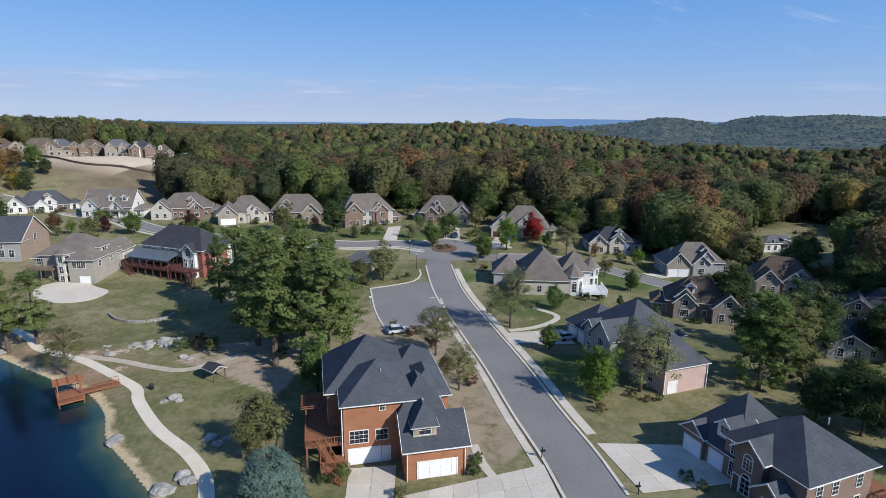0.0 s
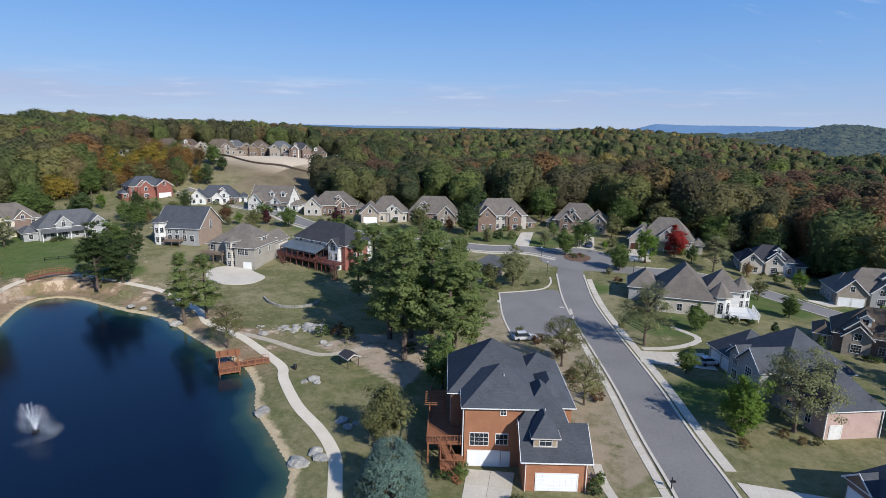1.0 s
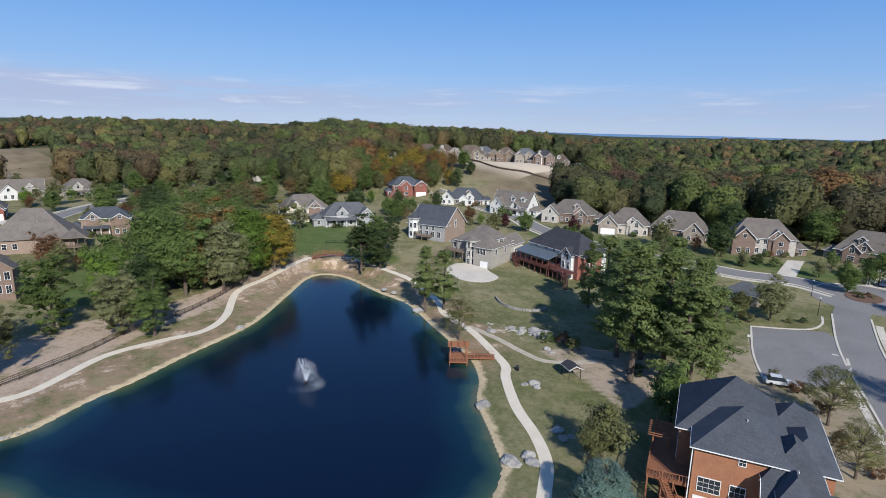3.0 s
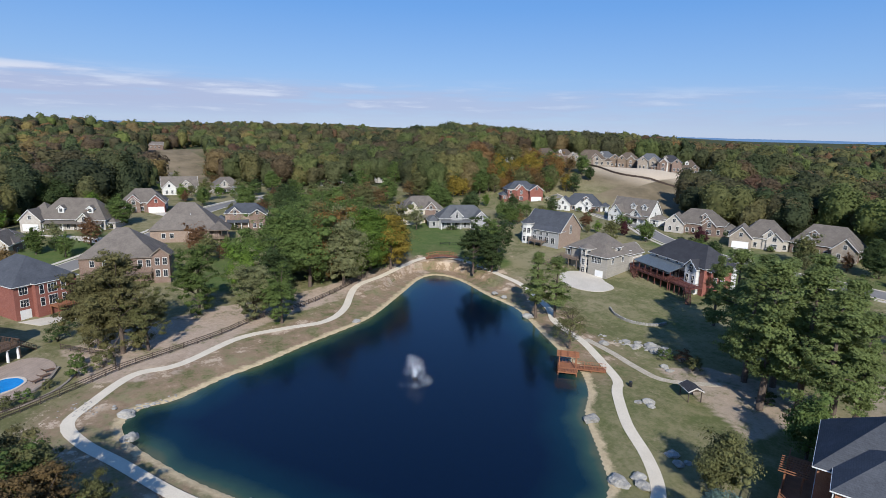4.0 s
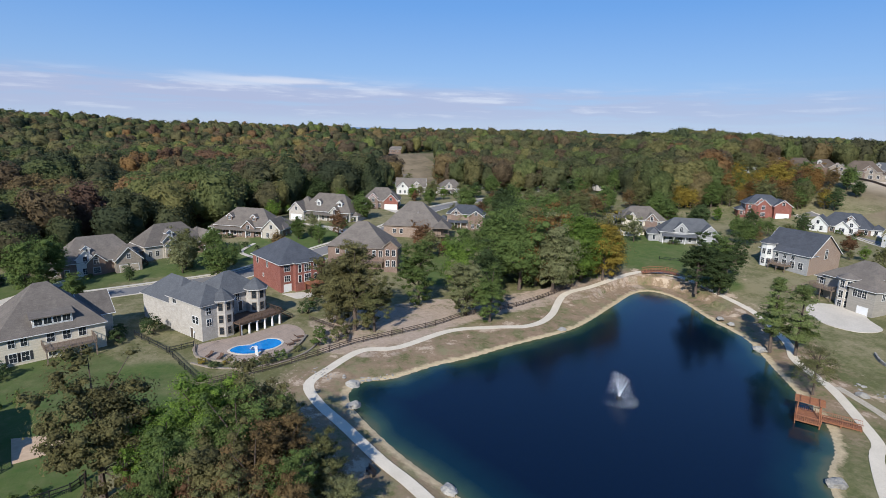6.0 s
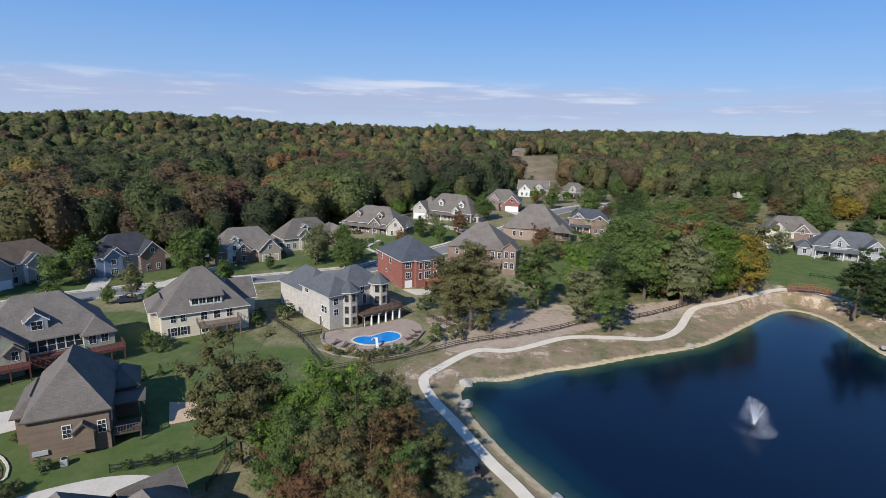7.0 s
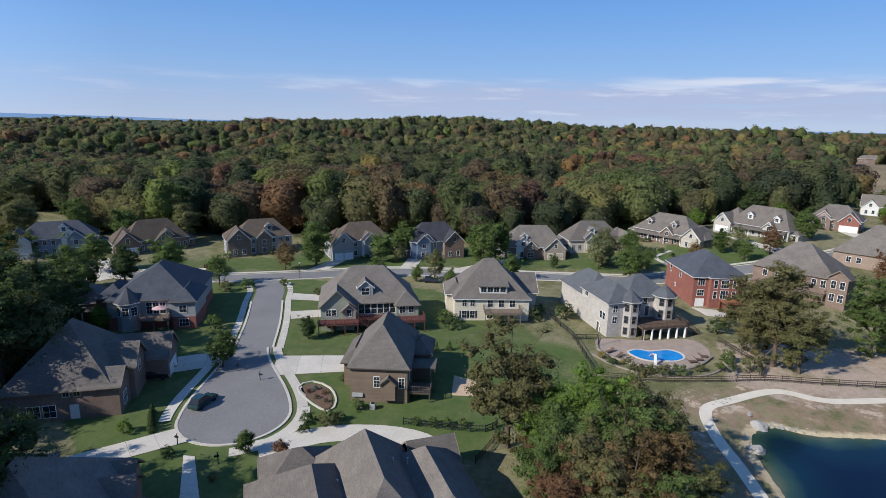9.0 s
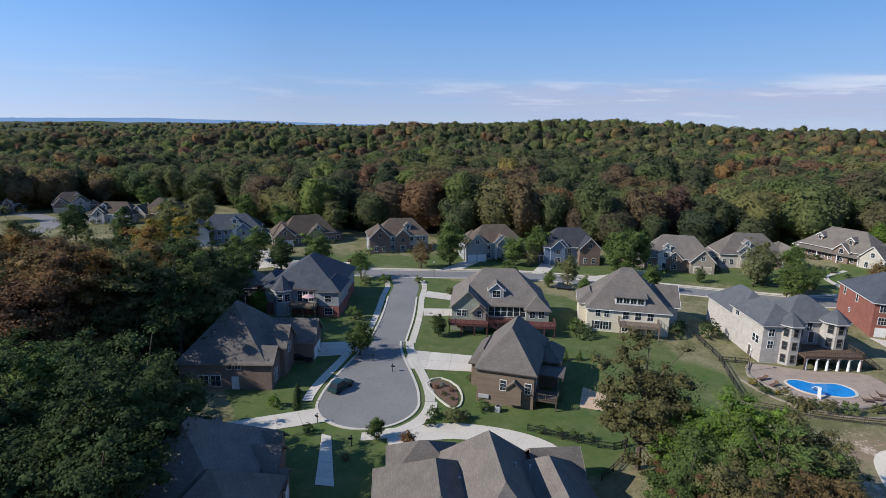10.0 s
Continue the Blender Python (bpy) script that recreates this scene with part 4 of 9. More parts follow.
def build_woods():
    rs = np.random.RandomState(5)
    classes = [  # from, to, spacing, tree height, fineness, loose leaves, leaf size
        (60, 330, 10.2, 21.5, 3, 2300, 0.0185), (330, 480, 10.4, 18.8, 3, 900, 0.026), (480, 760, 11.4, 18.0, 3, 240, 0.032), (760, 1050, 13.5, 18.0, 2, 60, 0.045), (1050, 1500, 18.0, 18.5, 2, 20, 0.06)]
    verts, faces, mats, tones = [], [], [], []
    total = 0
    keys = ["green", "dark", "olive", "brown", "rust", "orange", "yellow", "bright", "pine", "moss"]
    share = np.array([0.24, 0.09, 0.22, 0.10, 0.045, 0.024, 0.026, 0.08, 0.06, 0.16])
    for r0, r1, gap, tall, fine, loose, size in classes:
        crowns = [wood_crown(rs, form, fine, loose, size, 0.42 if r0 < 300 else 0.40) for form in ("oak", "tall", "round", "open", "oak", "tall", "round", "open", "pine", "pine")]
        n = int(math.ceil(2 * r1 / gap))
        gx, gy = np.meshgrid(np.arange(n) * gap - r1, np.arange(n) * gap - r1)
        x = (gx + rs.uniform(-0.48, 0.48, gx.shape) * gap).ravel()
        y = (gy + rs.uniform(-0.48, 0.48, gy.shape) * gap).ravel()
        r, a = np.hypot(x, y), np.degrees(np.arctan2(-x, y))
        ok = (r >= r0) & (r < r1) & (a > -46) & (a < 176)
        x, y = x[ok], y[ok]
        ok = wooded(x, y)
        x, y = x[ok], y[ok]
        z = height(x, y)
        inner = np.ones(len(x), bool)  # trees with woods all round bear leaves in the upper crown alone
        for k in range(6):
            inner &= wooded(x + 22 * math.cos(k * math.pi / 3), y + 22 * math.sin(k * math.pi / 3))
        for xi, yi, zi, deep in zip(x, y, z, inner):
            ri, ai = math.hypot(xi, yi), math.degrees(math.atan2(-xi, yi))
            warm = 0.62 + 2.2 * noise.noise((xi / 85, yi / 85, 1.7)) + 0.9 * noise.noise((xi / 28, yi / 28, 4.2))
            for b, far, db, df, w in WARM_STANDS:
                warm += w * math.exp(-((ai - b) / db) ** 2 - ((ri - far) / df) ** 2)
            warm = min(max(warm, 0.05), 3.0)
            pines = np.clip(0.5 + 2.6 * noise.noise((xi / 110, yi / 110, 9.2)) - 0.3 * warm, 0.05, 2.5)
            p = share * np.array([1, 0.4 + pines, 1, 0.3 + warm, 0.2 + 1.2 * warm, 0.1 + 1.5 * warm, 0.3 + warm, 1, pines, 1])
            kind = rs.choice(len(keys), p=p / p.sum())
            c, f = crowns[rs.randint(8, 10) if keys[kind] == "pine" else rs.randint(8)]
            if deep:
                f = f[c[f][:, :, 2].max(1) > 0.5]
            stand = noise.noise((xi / 40, yi / 40, 6.1))
            th, s = rs.rand() * math.tau, tall * (rs.uniform(0.72, 1.16) + 0.2 * stand)
            co, si = math.cos(th) * s, math.sin(th) * s
            w = rs.uniform(1.0, 1.3)
            verts.append(np.stack([(c[:, 0] * co - c[:, 1] * si) * w + xi, (c[:, 0] * si + c[:, 1] * co) * w + yi, c[:, 2] * s + zi], 1))
            faces.append(f + total)
            total += len(c)
            mats.append(np.full(len(f), kind))
            tones.append(np.full(len(f), rs.rand(), np.float32))
            if not deep:  # undergrowth along the edge of the woods
                for k in range(2 if r0 < 300 else 1):
                    c, f = crowns[rs.randint(8)]
                    s, px, py = rs.uniform(2.5, 6.5), xi + rs.normal(scale=4.5), yi + rs.normal(scale=4.5)
                    if wooded(px, py):
                        verts.append(np.stack([c[:, 0] * s * 1.7 + px, c[:, 1] * s * 1.7 + py, (c[:, 2] - 0.06) * s + zi], 1))
                        faces.append(f + total)
                        total += len(c)
                        mats.append(np.full(len(f), rs.choice((0, 2, 3, 9, 9, 0))))
                        tones.append(np.full(len(f), rs.rand(), np.float32))
    F = np.concatenate(faces)
    me = facets("woods", np.concatenate(verts), F, np.concatenate(mats), [CANOPY[k] for k in keys])
    me.attributes.new("tone", "FLOAT", "FACE").data.foreach_set("value", np.concatenate(tones))
    tagged(link("woods", me, None), "dense mixed woods turning green, rust and orange in autumn", "woods", kind="stuff")


build_woods()


# ---- single trees ----
TREE_MESH = {}


def tree_meshes(kind, variant):
    key = (kind, variant)
    if key in TREE_MESH:
        return TREE_MESH[key]
    rs = np.random.RandomState(100 + 17 * variant + len(kind))
    nc, per, size = {"pine": (640, 26, 0.0072), "cone": (100, 40, 0.02), "broad": (230, 58, 0.0112), "round": (190, 52, 0.0130), "bush": (40, 44, 0.034), "oak": (190, 96, 0.0082), "airy": (100, 80, 0.0095), "spruce": (420, 60, 0.0125)}[kind]
    P, rad = crown_points(rs, kind, nc)
    if kind == "oak":
        rad = rad * rs.uniform(0.5, 1.05, nc)
    V = leaf_cloud(rs, P, rad, per, size, 3, lobed=0.6, tumble=0.45 if kind in ("oak", "broad", "round") else 0.26)
    F = np.arange(len(V)).reshape(-1, 3)
    if kind in ("oak", "broad", "round"):  # leafy masses inside the loose leaves
        lobe, faces = lobe_shape()
        VV, FF, at = [V], [F], len(V)
        for c, q in list(zip(P, rad))[::1 if kind == "oak" else 2]:
            S = lobe * (1 + rs.uniform(-0.25, 0.25, (len(lobe), 1))) @ np.linalg.qr(rs.normal(size=(3, 3)))[0]
            VV.append(S * q * np.array([0.42, 0.42, 0.3]) + c), FF.append(faces + at)
            at += len(lobe)
        V, F = np.concatenate(VV), np.concatenate(FF)
    crown = facets("crown", V, F)
    crown.polygons.foreach_set("use_smooth", np.ones(len(F), bool))
    bm = bmesh.new()
    if kind != "bush":
        top = {"pine": 0.93, "cone": 0.9, "spruce": 0.85, "oak": 0.64, "broad": 0.62, "round": 0.6, "airy": 0.66}[kind]
        base = {"pine": 0.015, "cone": 0.018}.get(kind, 0.020)
        pts = [(0, 0, -0.01)] + [(rs.uniform(-0.008, 0.008), rs.uniform(-0.008, 0.008), top * u) for u in (0.25, 0.5, 0.75, 1)]
        tube(bm, pts, [base * 1.35, base, base * 0.8, base * 0.55, base * 0.2])
        for k in rs.choice(nc, min(nc, 26 if kind != "airy" else 45), False):
            h = P[k][2] * (0.95 if kind == "pine" else 0.62) if kind in ("pine", "cone") else max(0.2, min(top * 0.95, P[k][2] - 0.16))
            h = min(h, top)
            mid = (P[k][0] * 0.5, P[k][1] * 0.5, (h + P[k][2]) / 2 + 0.01)
            tube(bm, [(0, 0, h), mid, tuple(P[k])], [base * 0.4, base * 0.25, base * 0.08], 5)
    else:
        for k in range(6):
            a = k * 1.05
            tube(bm, [(0.03 * math.cos(a), 0.03 * math.sin(a), 0), (0.25 * math.cos(a), 0.25 * math.sin(a), 0.5)], [0.02, 0.008], 5)
    trunk = bpy.data.meshes.new("trunk")
    bm.to_mesh(trunk)
    bm.free()
    trunk.materials.append(BARK)
    crown.materials.append(LEAF["green"])
    TREE_MESH[key] = trunk, crown
    return trunk, crown


tree_count = 0


def tree(x, y, tall, kind="broad", leaf="green", label="", wide=1.0, name="tree", category="tree", group=""):
    global tree_count
    tree_count += 1
    trunk, crown = tree_meshes(kind, tree_count % 3)
    ob = new(name)
    ob.empty_display_size = 0.2
    ob.matrix_basis = pose(x, y, z_at(x, y), 0, 0, (tree_count * 137) % 360) @ Matrix.Diagonal((tall * wide, tall * wide, tall, 1))
    link("trunk" if kind != "bush" else "stem", trunk, None, ob)
    c = link("crown", crown, None, ob)
    c.material_slots[0].link = "OBJECT"
    c.material_slots[0].material = LEAF[leaf]
    return tagged(ob, label or {"green": "leafy green tree on a lawn", "dark": "dense dark green tree"}.get(leaf, leaf + " leaved tree"), category, group)


FAR_TREES = []


def far_trees():
    """The small trees between far houses, joined into one mesh."""
    leaves = sorted({p[4] for p in FAR_TREES})
    verts, faces, mats, total = [], [], [], 0
    for k, (x, y, tall, kind, leaf) in enumerate(FAR_TREES):
        trunk, crown = tree_meshes(kind, k % 3)
        turn, z = k * 2.39, z_at(x, y)
        for me, index in ((trunk, len(leaves)), (crown, leaves.index(leaf))):
            me.calc_loop_triangles()
            co, tri = np.empty(3 * len(me.vertices)), np.empty(3 * len(me.loop_triangles), np.int32)
            me.vertices.foreach_get("co", co), me.loop_triangles.foreach_get("vertices", tri)
            co, tri = co.reshape(-1, 3) * tall, tri.reshape(-1, 3)
            if me is crown:
                tri = tri[np.arange(len(tri)) % 5 < 2]
            c, si = math.cos(turn), math.sin(turn)
            verts.append(np.stack([co[:, 0] * c - co[:, 1] * si + x, co[:, 0] * si + co[:, 1] * c + y, co[:, 2] + z], 1))
            faces.append(tri + total)
            mats.append(np.full(len(tri), index))
            total += len(co)
    me = facets("yard_trees", np.concatenate(verts), np.concatenate(faces), np.concatenate(mats), [LEAF[k] for k in leaves] + [BARK])
    tagged(link("yard_trees", me, None), "small green and rust trees between far houses", "trees", kind="stuff")


# ---- houses ----
MESHES = {}


def cached(key, make):
    if key not in MESHES:
        bm = bmesh.new()
        make(bm)
        me = bpy.data.meshes.new(key[0])
        bm.to_mesh(me)
        bm.free()
        MESHES[key] = me
    return MESHES[key]


def lattice(bm, w, h, bars, t, hb=0.013, front=-0.07):
    """One connected frame with glazing bars, open between them."""
    xs = [-w / 2 - t, -w / 2] + [q for k in range(1, bars[0]) for q in (-w / 2 + w * k / bars[0] - hb, -w / 2 + w * k / bars[0] + hb)] + [w / 2, w / 2 + t]
    zs = [-t, 0] + [q for k in range(1, bars[1]) for q in (h * k / bars[1] - hb, h * k / bars[1] + hb)] + [h, h + t * 1.3]
    seen = {}

    def v(i, j, y):
        if (i, j, y) not in seen:
            seen[i, j, y] = bm.verts.new((xs[i], y, zs[j]))
        return seen[i, j, y]
    nx, nz = len(xs) - 1, len(zs) - 1
    solid = lambda i, j: 0 <= i < nx and 0 <= j < nz and (i % 2 == 0 or j % 2 == 0)
    for i in range(nx):
        for j in range(nz):
            if solid(i, j):
                bm.faces.new((v(i, j, front), v(i + 1, j, front), v(i + 1, j + 1, front), v(i, j + 1, front)))
                for di, dj, a, b in ((-1, 0, (i, j), (i, j + 1)), (1, 0, (i + 1, j + 1), (i + 1, j)), (0, -1, (i + 1, j), (i, j)), (0, 1, (i, j + 1), (i + 1, j + 1))):
                    if not solid(i + di, j + dj):
                        bm.faces.new((v(*a, front), v(*b, front), v(*b, 0.03), v(*a, 0.03)))


def window_at(parent, m, w=1.0, h=1.5, bars=(2, 2), trim=None, shutters=None, arch=False):
    """A framed, divided window; its wall is the plane y = 0 of m, outward -y."""
    def frame_mesh(bm):
        t = 0.08
        lattice(bm, w, h, bars, t)
        if arch:
            n = 10
            for k in range(n):
                a, c = math.pi * k / n, math.pi * (k + 1) / n
                r = w / 2 + t / 2
                bar(bm, (r * math.cos(a), -0.02, h + r * math.sin(a)), (r * math.cos(c), -0.02, h + r * math.sin(c)), 0.1, 0.1)

    def pane_mesh(bm):
        box(bm, -w / 2, -0.025, 0, w / 2, 0.02, h)
        if arch:
            n = 10
            pts = [bm.verts.new((w / 2 * math.cos(math.pi * k / n), -0.02, h + w / 2 * math.sin(math.pi * k / n))) for k in range(n + 1)]
            bm.faces.new(pts[::-1])
    key = (round(w, 2), round(h, 2), bars, arch)
    tr = trim or TRIM
    f = link("window", cached(("window", *key, tr.name), frame_mesh), tr, parent, m)
    link("pane", cached(("pane", *key), pane_mesh), GLASS, f)
    if shutters:
        sm = cached(("shutter", round(h, 2), shutters.name), lambda bm: box(bm, -0.2, -0.05, 0, 0.2, 0.01, h))
        for s in (-1, 1):
            link("shutter", sm, shutters, f, Matrix.Translation((s * (w / 2 + 0.34), 0, 0)))
    return f


def garage_at(parent, m, w=4.9, h=2.2, mat=None):
    def door(bm):
        box(bm, -w / 2, -0.02, 0, w / 2, 0.04, h)
        nx, nz = max(2, int(w / 0.62)), 4
        for i in range(nx):
            for k in range(nz):
                x0, z0 = -w / 2 + w * i / nx, h * k / nz
                box(bm, x0 + 0.05, -0.05, z0 + 0.05, x0 + w / nx - 0.05, -0.02, z0 + h / nz - 0.05)

    def surround(bm):
        box(bm, -w / 2 - 0.15, -0.06, 0, -w / 2, 0.05, h + 0.15)
        box(bm, w / 2, -0.06, 0, w / 2 + 0.15, 0.05, h + 0.15)
        box(bm, -w / 2, -0.06, h, w / 2, 0.05, h + 0.15)
    mt = mat or GARAGE_WHITE
    g = link("garage_door", cached(("garage_door", w, h, mt.name), door), mt, parent, m)
    link("door_surround", cached(("door_surround", w, h), surround), TRIM, g)


def door_at(parent, m, w=1.0, h=2.1, mat=None):
    def leaf(bm):
        box(bm, -w / 2, -0.04, 0, w / 2, 0.04, h)
        for x in (-w / 4, w / 4):
            for z0, z1 in ((0.15, 0.9), (1.05, h - 0.15)):
                box(bm, x - w / 5.5, -0.06, z0, x + w / 5.5, -0.03, z1)

    def jamb(bm):
        box(bm, -w / 2 - 0.14, -0.07, 0, -w / 2, 0.05, h + 0.14)
        box(bm, w / 2, -0.07, 0, w / 2 + 0.14, 0.05, h + 0.14)
        box(bm, -w / 2, -0.07, h, w / 2, 0.05, h + 0.14)
    d = link("door", cached(("door", w, h, (mat or TRIM).name), leaf), mat or TRIM, parent, m)
    link("door_frame", cached(("door_frame", w, h), jamb), TRIM, d)


def strip(bm, pts, w, h, closed=False):
    """One connected band of upright section w x h along points."""
    n = len(pts)
    rings = []
    for i, p in enumerate(pts):
        p = Vector(p)
        a = Vector(pts[i - 1]) if i or closed else p
        b = Vector(pts[(i + 1) % n]) if i < n - 1 or closed else p
        d1, d2 = (p - a), (b - p)
        d = (d1.normalized() if d1.length else Vector()) + (d2.normalized() if d2.length else Vector())
        s = d.cross(Vector((0, 0, 1)))
        s = s.normalized() * w / 2 if s.length > 1e-5 else Vector((w / 2, 0, 0))
        u = Vector((0, 0, h / 2))
        rings.append([bm.verts.new(q) for q in (p - s - u, p + s - u, p + s + u, p - s + u)])
    for i in range(n if closed else n - 1):
        a, b = rings[i], rings[(i + 1) % n]
        for k in range(4):
            bm.faces.new((a[k], a[(k + 1) % 4], b[(k + 1) % 4], b[k]))
    if not closed:
        bm.faces.new(rings[0][::-1]), bm.faces.new(rings[-1])
    bmesh.ops.recalc_face_normals(bm, faces=bm.faces)


class Block:
    """One wing: plan rectangle, wall height, roof. Sides: f, b, l, r."""

    def __init__(self, x0, y0, x1, y1, wall, roof="hip", axis=None, pitch=0.8, z0=0.0, mat=None, over=0.45, gable_mat=None):
        self.x0, self.y0, self.x1, self.y1, self.wall, self.roof, self.pitch, self.z0, self.mat, self.over = x0, y0, x1, y1, wall, roof, pitch, z0, mat, over
        self.axis = axis or ("x" if x1 - x0 >= y1 - y0 else "y")
        self.gable_mat = gable_mat

    def at(self, side, u, z):
        """Pose on a wall: u from its left end as seen from outside."""
        return {"f": lambda: pose(self.x0 + u, self.y0, z), "b": lambda: pose(self.x1 - u, self.y1, z, 0, 0, 180),
                "l": lambda: pose(self.x0, self.y1 - u, z, 0, 0, -90), "r": lambda: pose(self.x1, self.y0 + u, z, 0, 0, 90)}[side]()

    def size(self, side):
        return self.x1 - self.x0 if side in "fb" else self.y1 - self.y0

    @property
    def ridge(self):
        s = (self.y1 - self.y0) if self.axis == "x" else (self.x1 - self.x0)
        return self.wall + s / 2 * self.pitch

    def build(self, parent, wall_mat, roof_mat, trim):
        x0, y0, x1, y1, w, p, o = self.x0, self.y0, self.x1, self.y1, self.wall, self.pitch, self.over
        bm = bmesh.new()
        if self.roof == "gable":
            zr = self.ridge - 0.03
            if self.axis == "y":
                prof = [(x0, self.z0), (x1, self.z0), (x1, w), ((x0 + x1) / 2, zr), (x0, w)]
                a = [bm.verts.new((u, y0, z)) for u, z in prof]
                b = [bm.verts.new((u, y1, z)) for u, z in prof]
            else:
                prof = [(y0, self.z0), (y1, self.z0), (y1, w), ((y0 + y1) / 2, zr), (y0, w)]
                a = [bm.verts.new((x1, u, z)) for u, z in prof]
                b = [bm.verts.new((x0, u, z)) for u, z in prof]
            bm.faces.new(a), bm.faces.new(b[::-1])
            for i in range(5):
                bm.faces.new((a[i], b[i], b[(i + 1) % 5], a[(i + 1) % 5]))
        else:
            box(bm, x0, y0, self.z0, x1, y1, w + 0.05)
        part("wall", bm, self.mat or wall_mat, parent)
        if self.roof == "none":
            return
        bm, tr = bmesh.new(), bmesh.new()
        lift, thick = 0.2, 0.2
        ze = w - o * p + lift
        zr = self.ridge + lift
        X0, X1, Y0, Y1 = x0 - o, x1 + o, y0 - o, y1 + o
        if self.roof == "gable":
            if self.axis == "y":
                mid = (x0 + x1) / 2
                prof = [(X0, ze), (mid, zr), (X1, ze), (X1, ze - thick), (mid, zr - thick), (X0, ze - thick)]
                a = [bm.verts.new((u, Y0, z)) for u, z in prof]
                b = [bm.verts.new((u, Y1, z)) for u, z in prof]
                ends = [((X0, y, ze - 0.12), (mid, y, zr - 0.12), (X1, y, ze - 0.12)) for y in (Y0 - 0.03, Y1 + 0.03)]
                gut = [((X0 - 0.05, Y0, ze - 0.12), (X0 - 0.05, Y1, ze - 0.12)), ((X1 + 0.05, Y0, ze - 0.12), (X1 + 0.05, Y1, ze - 0.12))]
            else:
                mid = (y0 + y1) / 2
                prof = [(Y0, ze), (mid, zr), (Y1, ze), (Y1, ze - thick), (mid, zr - thick), (Y0, ze - thick)]
                a = [bm.verts.new((X1, u, z)) for u, z in prof]
                b = [bm.verts.new((X0, u, z)) for u, z in prof]
                ends = [((x, Y0, ze - 0.12), (x, mid, zr - 0.12), (x, Y1, ze - 0.12)) for x in (X0 - 0.03, X1 + 0.03)]
                gut = [((X0, Y0 - 0.05, ze - 0.12), (X1, Y0 - 0.05, ze - 0.12)), ((X0, Y1 + 0.05, ze - 0.12), (X1, Y1 + 0.05, ze - 0.12))]
            for q in ((0, 1, 4, 5), (1, 2, 3, 4)):
                bm.faces.new([a[i] for i in q]), bm.faces.new([b[i] for i in q[::-1]])
            for i in range(6):
                bm.faces.new((a[i], b[i], b[(i + 1) % 6], a[(i + 1) % 6]))
            for e in ends:
                rk = bmesh.new()
                strip(rk, e, 0.06, 0.24)
                part("rake_board", rk, trim, parent)
        else:
            if self.axis == "x":
                h = (Y1 - Y0) / 2
                h = min(h, (X1 - X0) / 2 - 0.01)
                top = [(X0 + h, (Y0 + Y1) / 2, zr), (X1 - h, (Y0 + Y1) / 2, zr)]
            else:
                h = min((X1 - X0) / 2, (Y1 - Y0) / 2 - 0.01)
                top = [((X0 + X1) / 2, Y0 + h, zr), ((X0 + X1) / 2, Y1 - h, zr)]
            e = [bm.verts.new(q) for q in ((X0, Y0, ze), (X1, Y0, ze), (X1, Y1, ze), (X0, Y1, ze))]
            l = [bm.verts.new((v.co.x, v.co.y, ze - thick)) for v in e]
            t = [bm.verts.new(q) for q in top]
            if self.axis == "x":
                fs = ((e[0], e[1], t[1], t[0]), (e[1], e[2], t[1]), (e[2], e[3], t[0], t[1]), (e[3], e[0], t[0]))
            else:
                fs = ((e[0], e[1], t[0]), (e[1], e[2], t[1], t[0]), (e[2], e[3], t[1]), (e[3], e[0], t[0], t[1]))
            for f in fs:
                bm.faces.new(f)
            for i in range(4):
                bm.faces.new((l[i], l[(i + 1) % 4], e[(i + 1) % 4], e[i]))
            bm.faces.new(l[::-1])
            c = [(X0 - 0.05, Y0 - 0.05), (X1 + 0.05, Y0 - 0.05), (X1 + 0.05, Y1 + 0.05), (X0 - 0.05, Y1 + 0.05)]
            gut = [((*c[i], ze - 0.12), (*c[(i + 1) % 4], ze - 0.12)) for i in range(4)]
        bmesh.ops.recalc_face_normals(bm, faces=bm.faces)
        part("roof", bm, roof_mat, parent)
        if self.roof == "gable":
            tr.free()
            for g in gut:
                gt = bmesh.new()
                bar(gt, *g, 0.08, 0.14)
                part("gutter", gt, trim, parent)
        else:
            strip(tr, [g[0] for g in gut], 0.08, 0.13, True)
            part("gutter", tr, trim, parent)


def dormer(parent, x, y, z, w, wall_mat, roof_mat, trim, deep=2.6, tall=1.5, turn=0, shutters=None, ends="gable", pitch=0.85):
    """A gabled dormer; its front faces -y before it is turned."""
    b = Block(-w / 2, 0, w / 2, deep, tall, ends, "y", pitch, z0=-0.9, over=0.3)
    hold = new("dormer")
    hold.parent = parent
    hold.matrix_basis = pose(x, y, z, 0, 0, turn)
    b.build(hold, wall_mat, roof_mat, trim)
    window_at(hold, pose(0, 0, 0.2), w * 0.5, tall * 0.78, (2, 2), shutters=shutters)


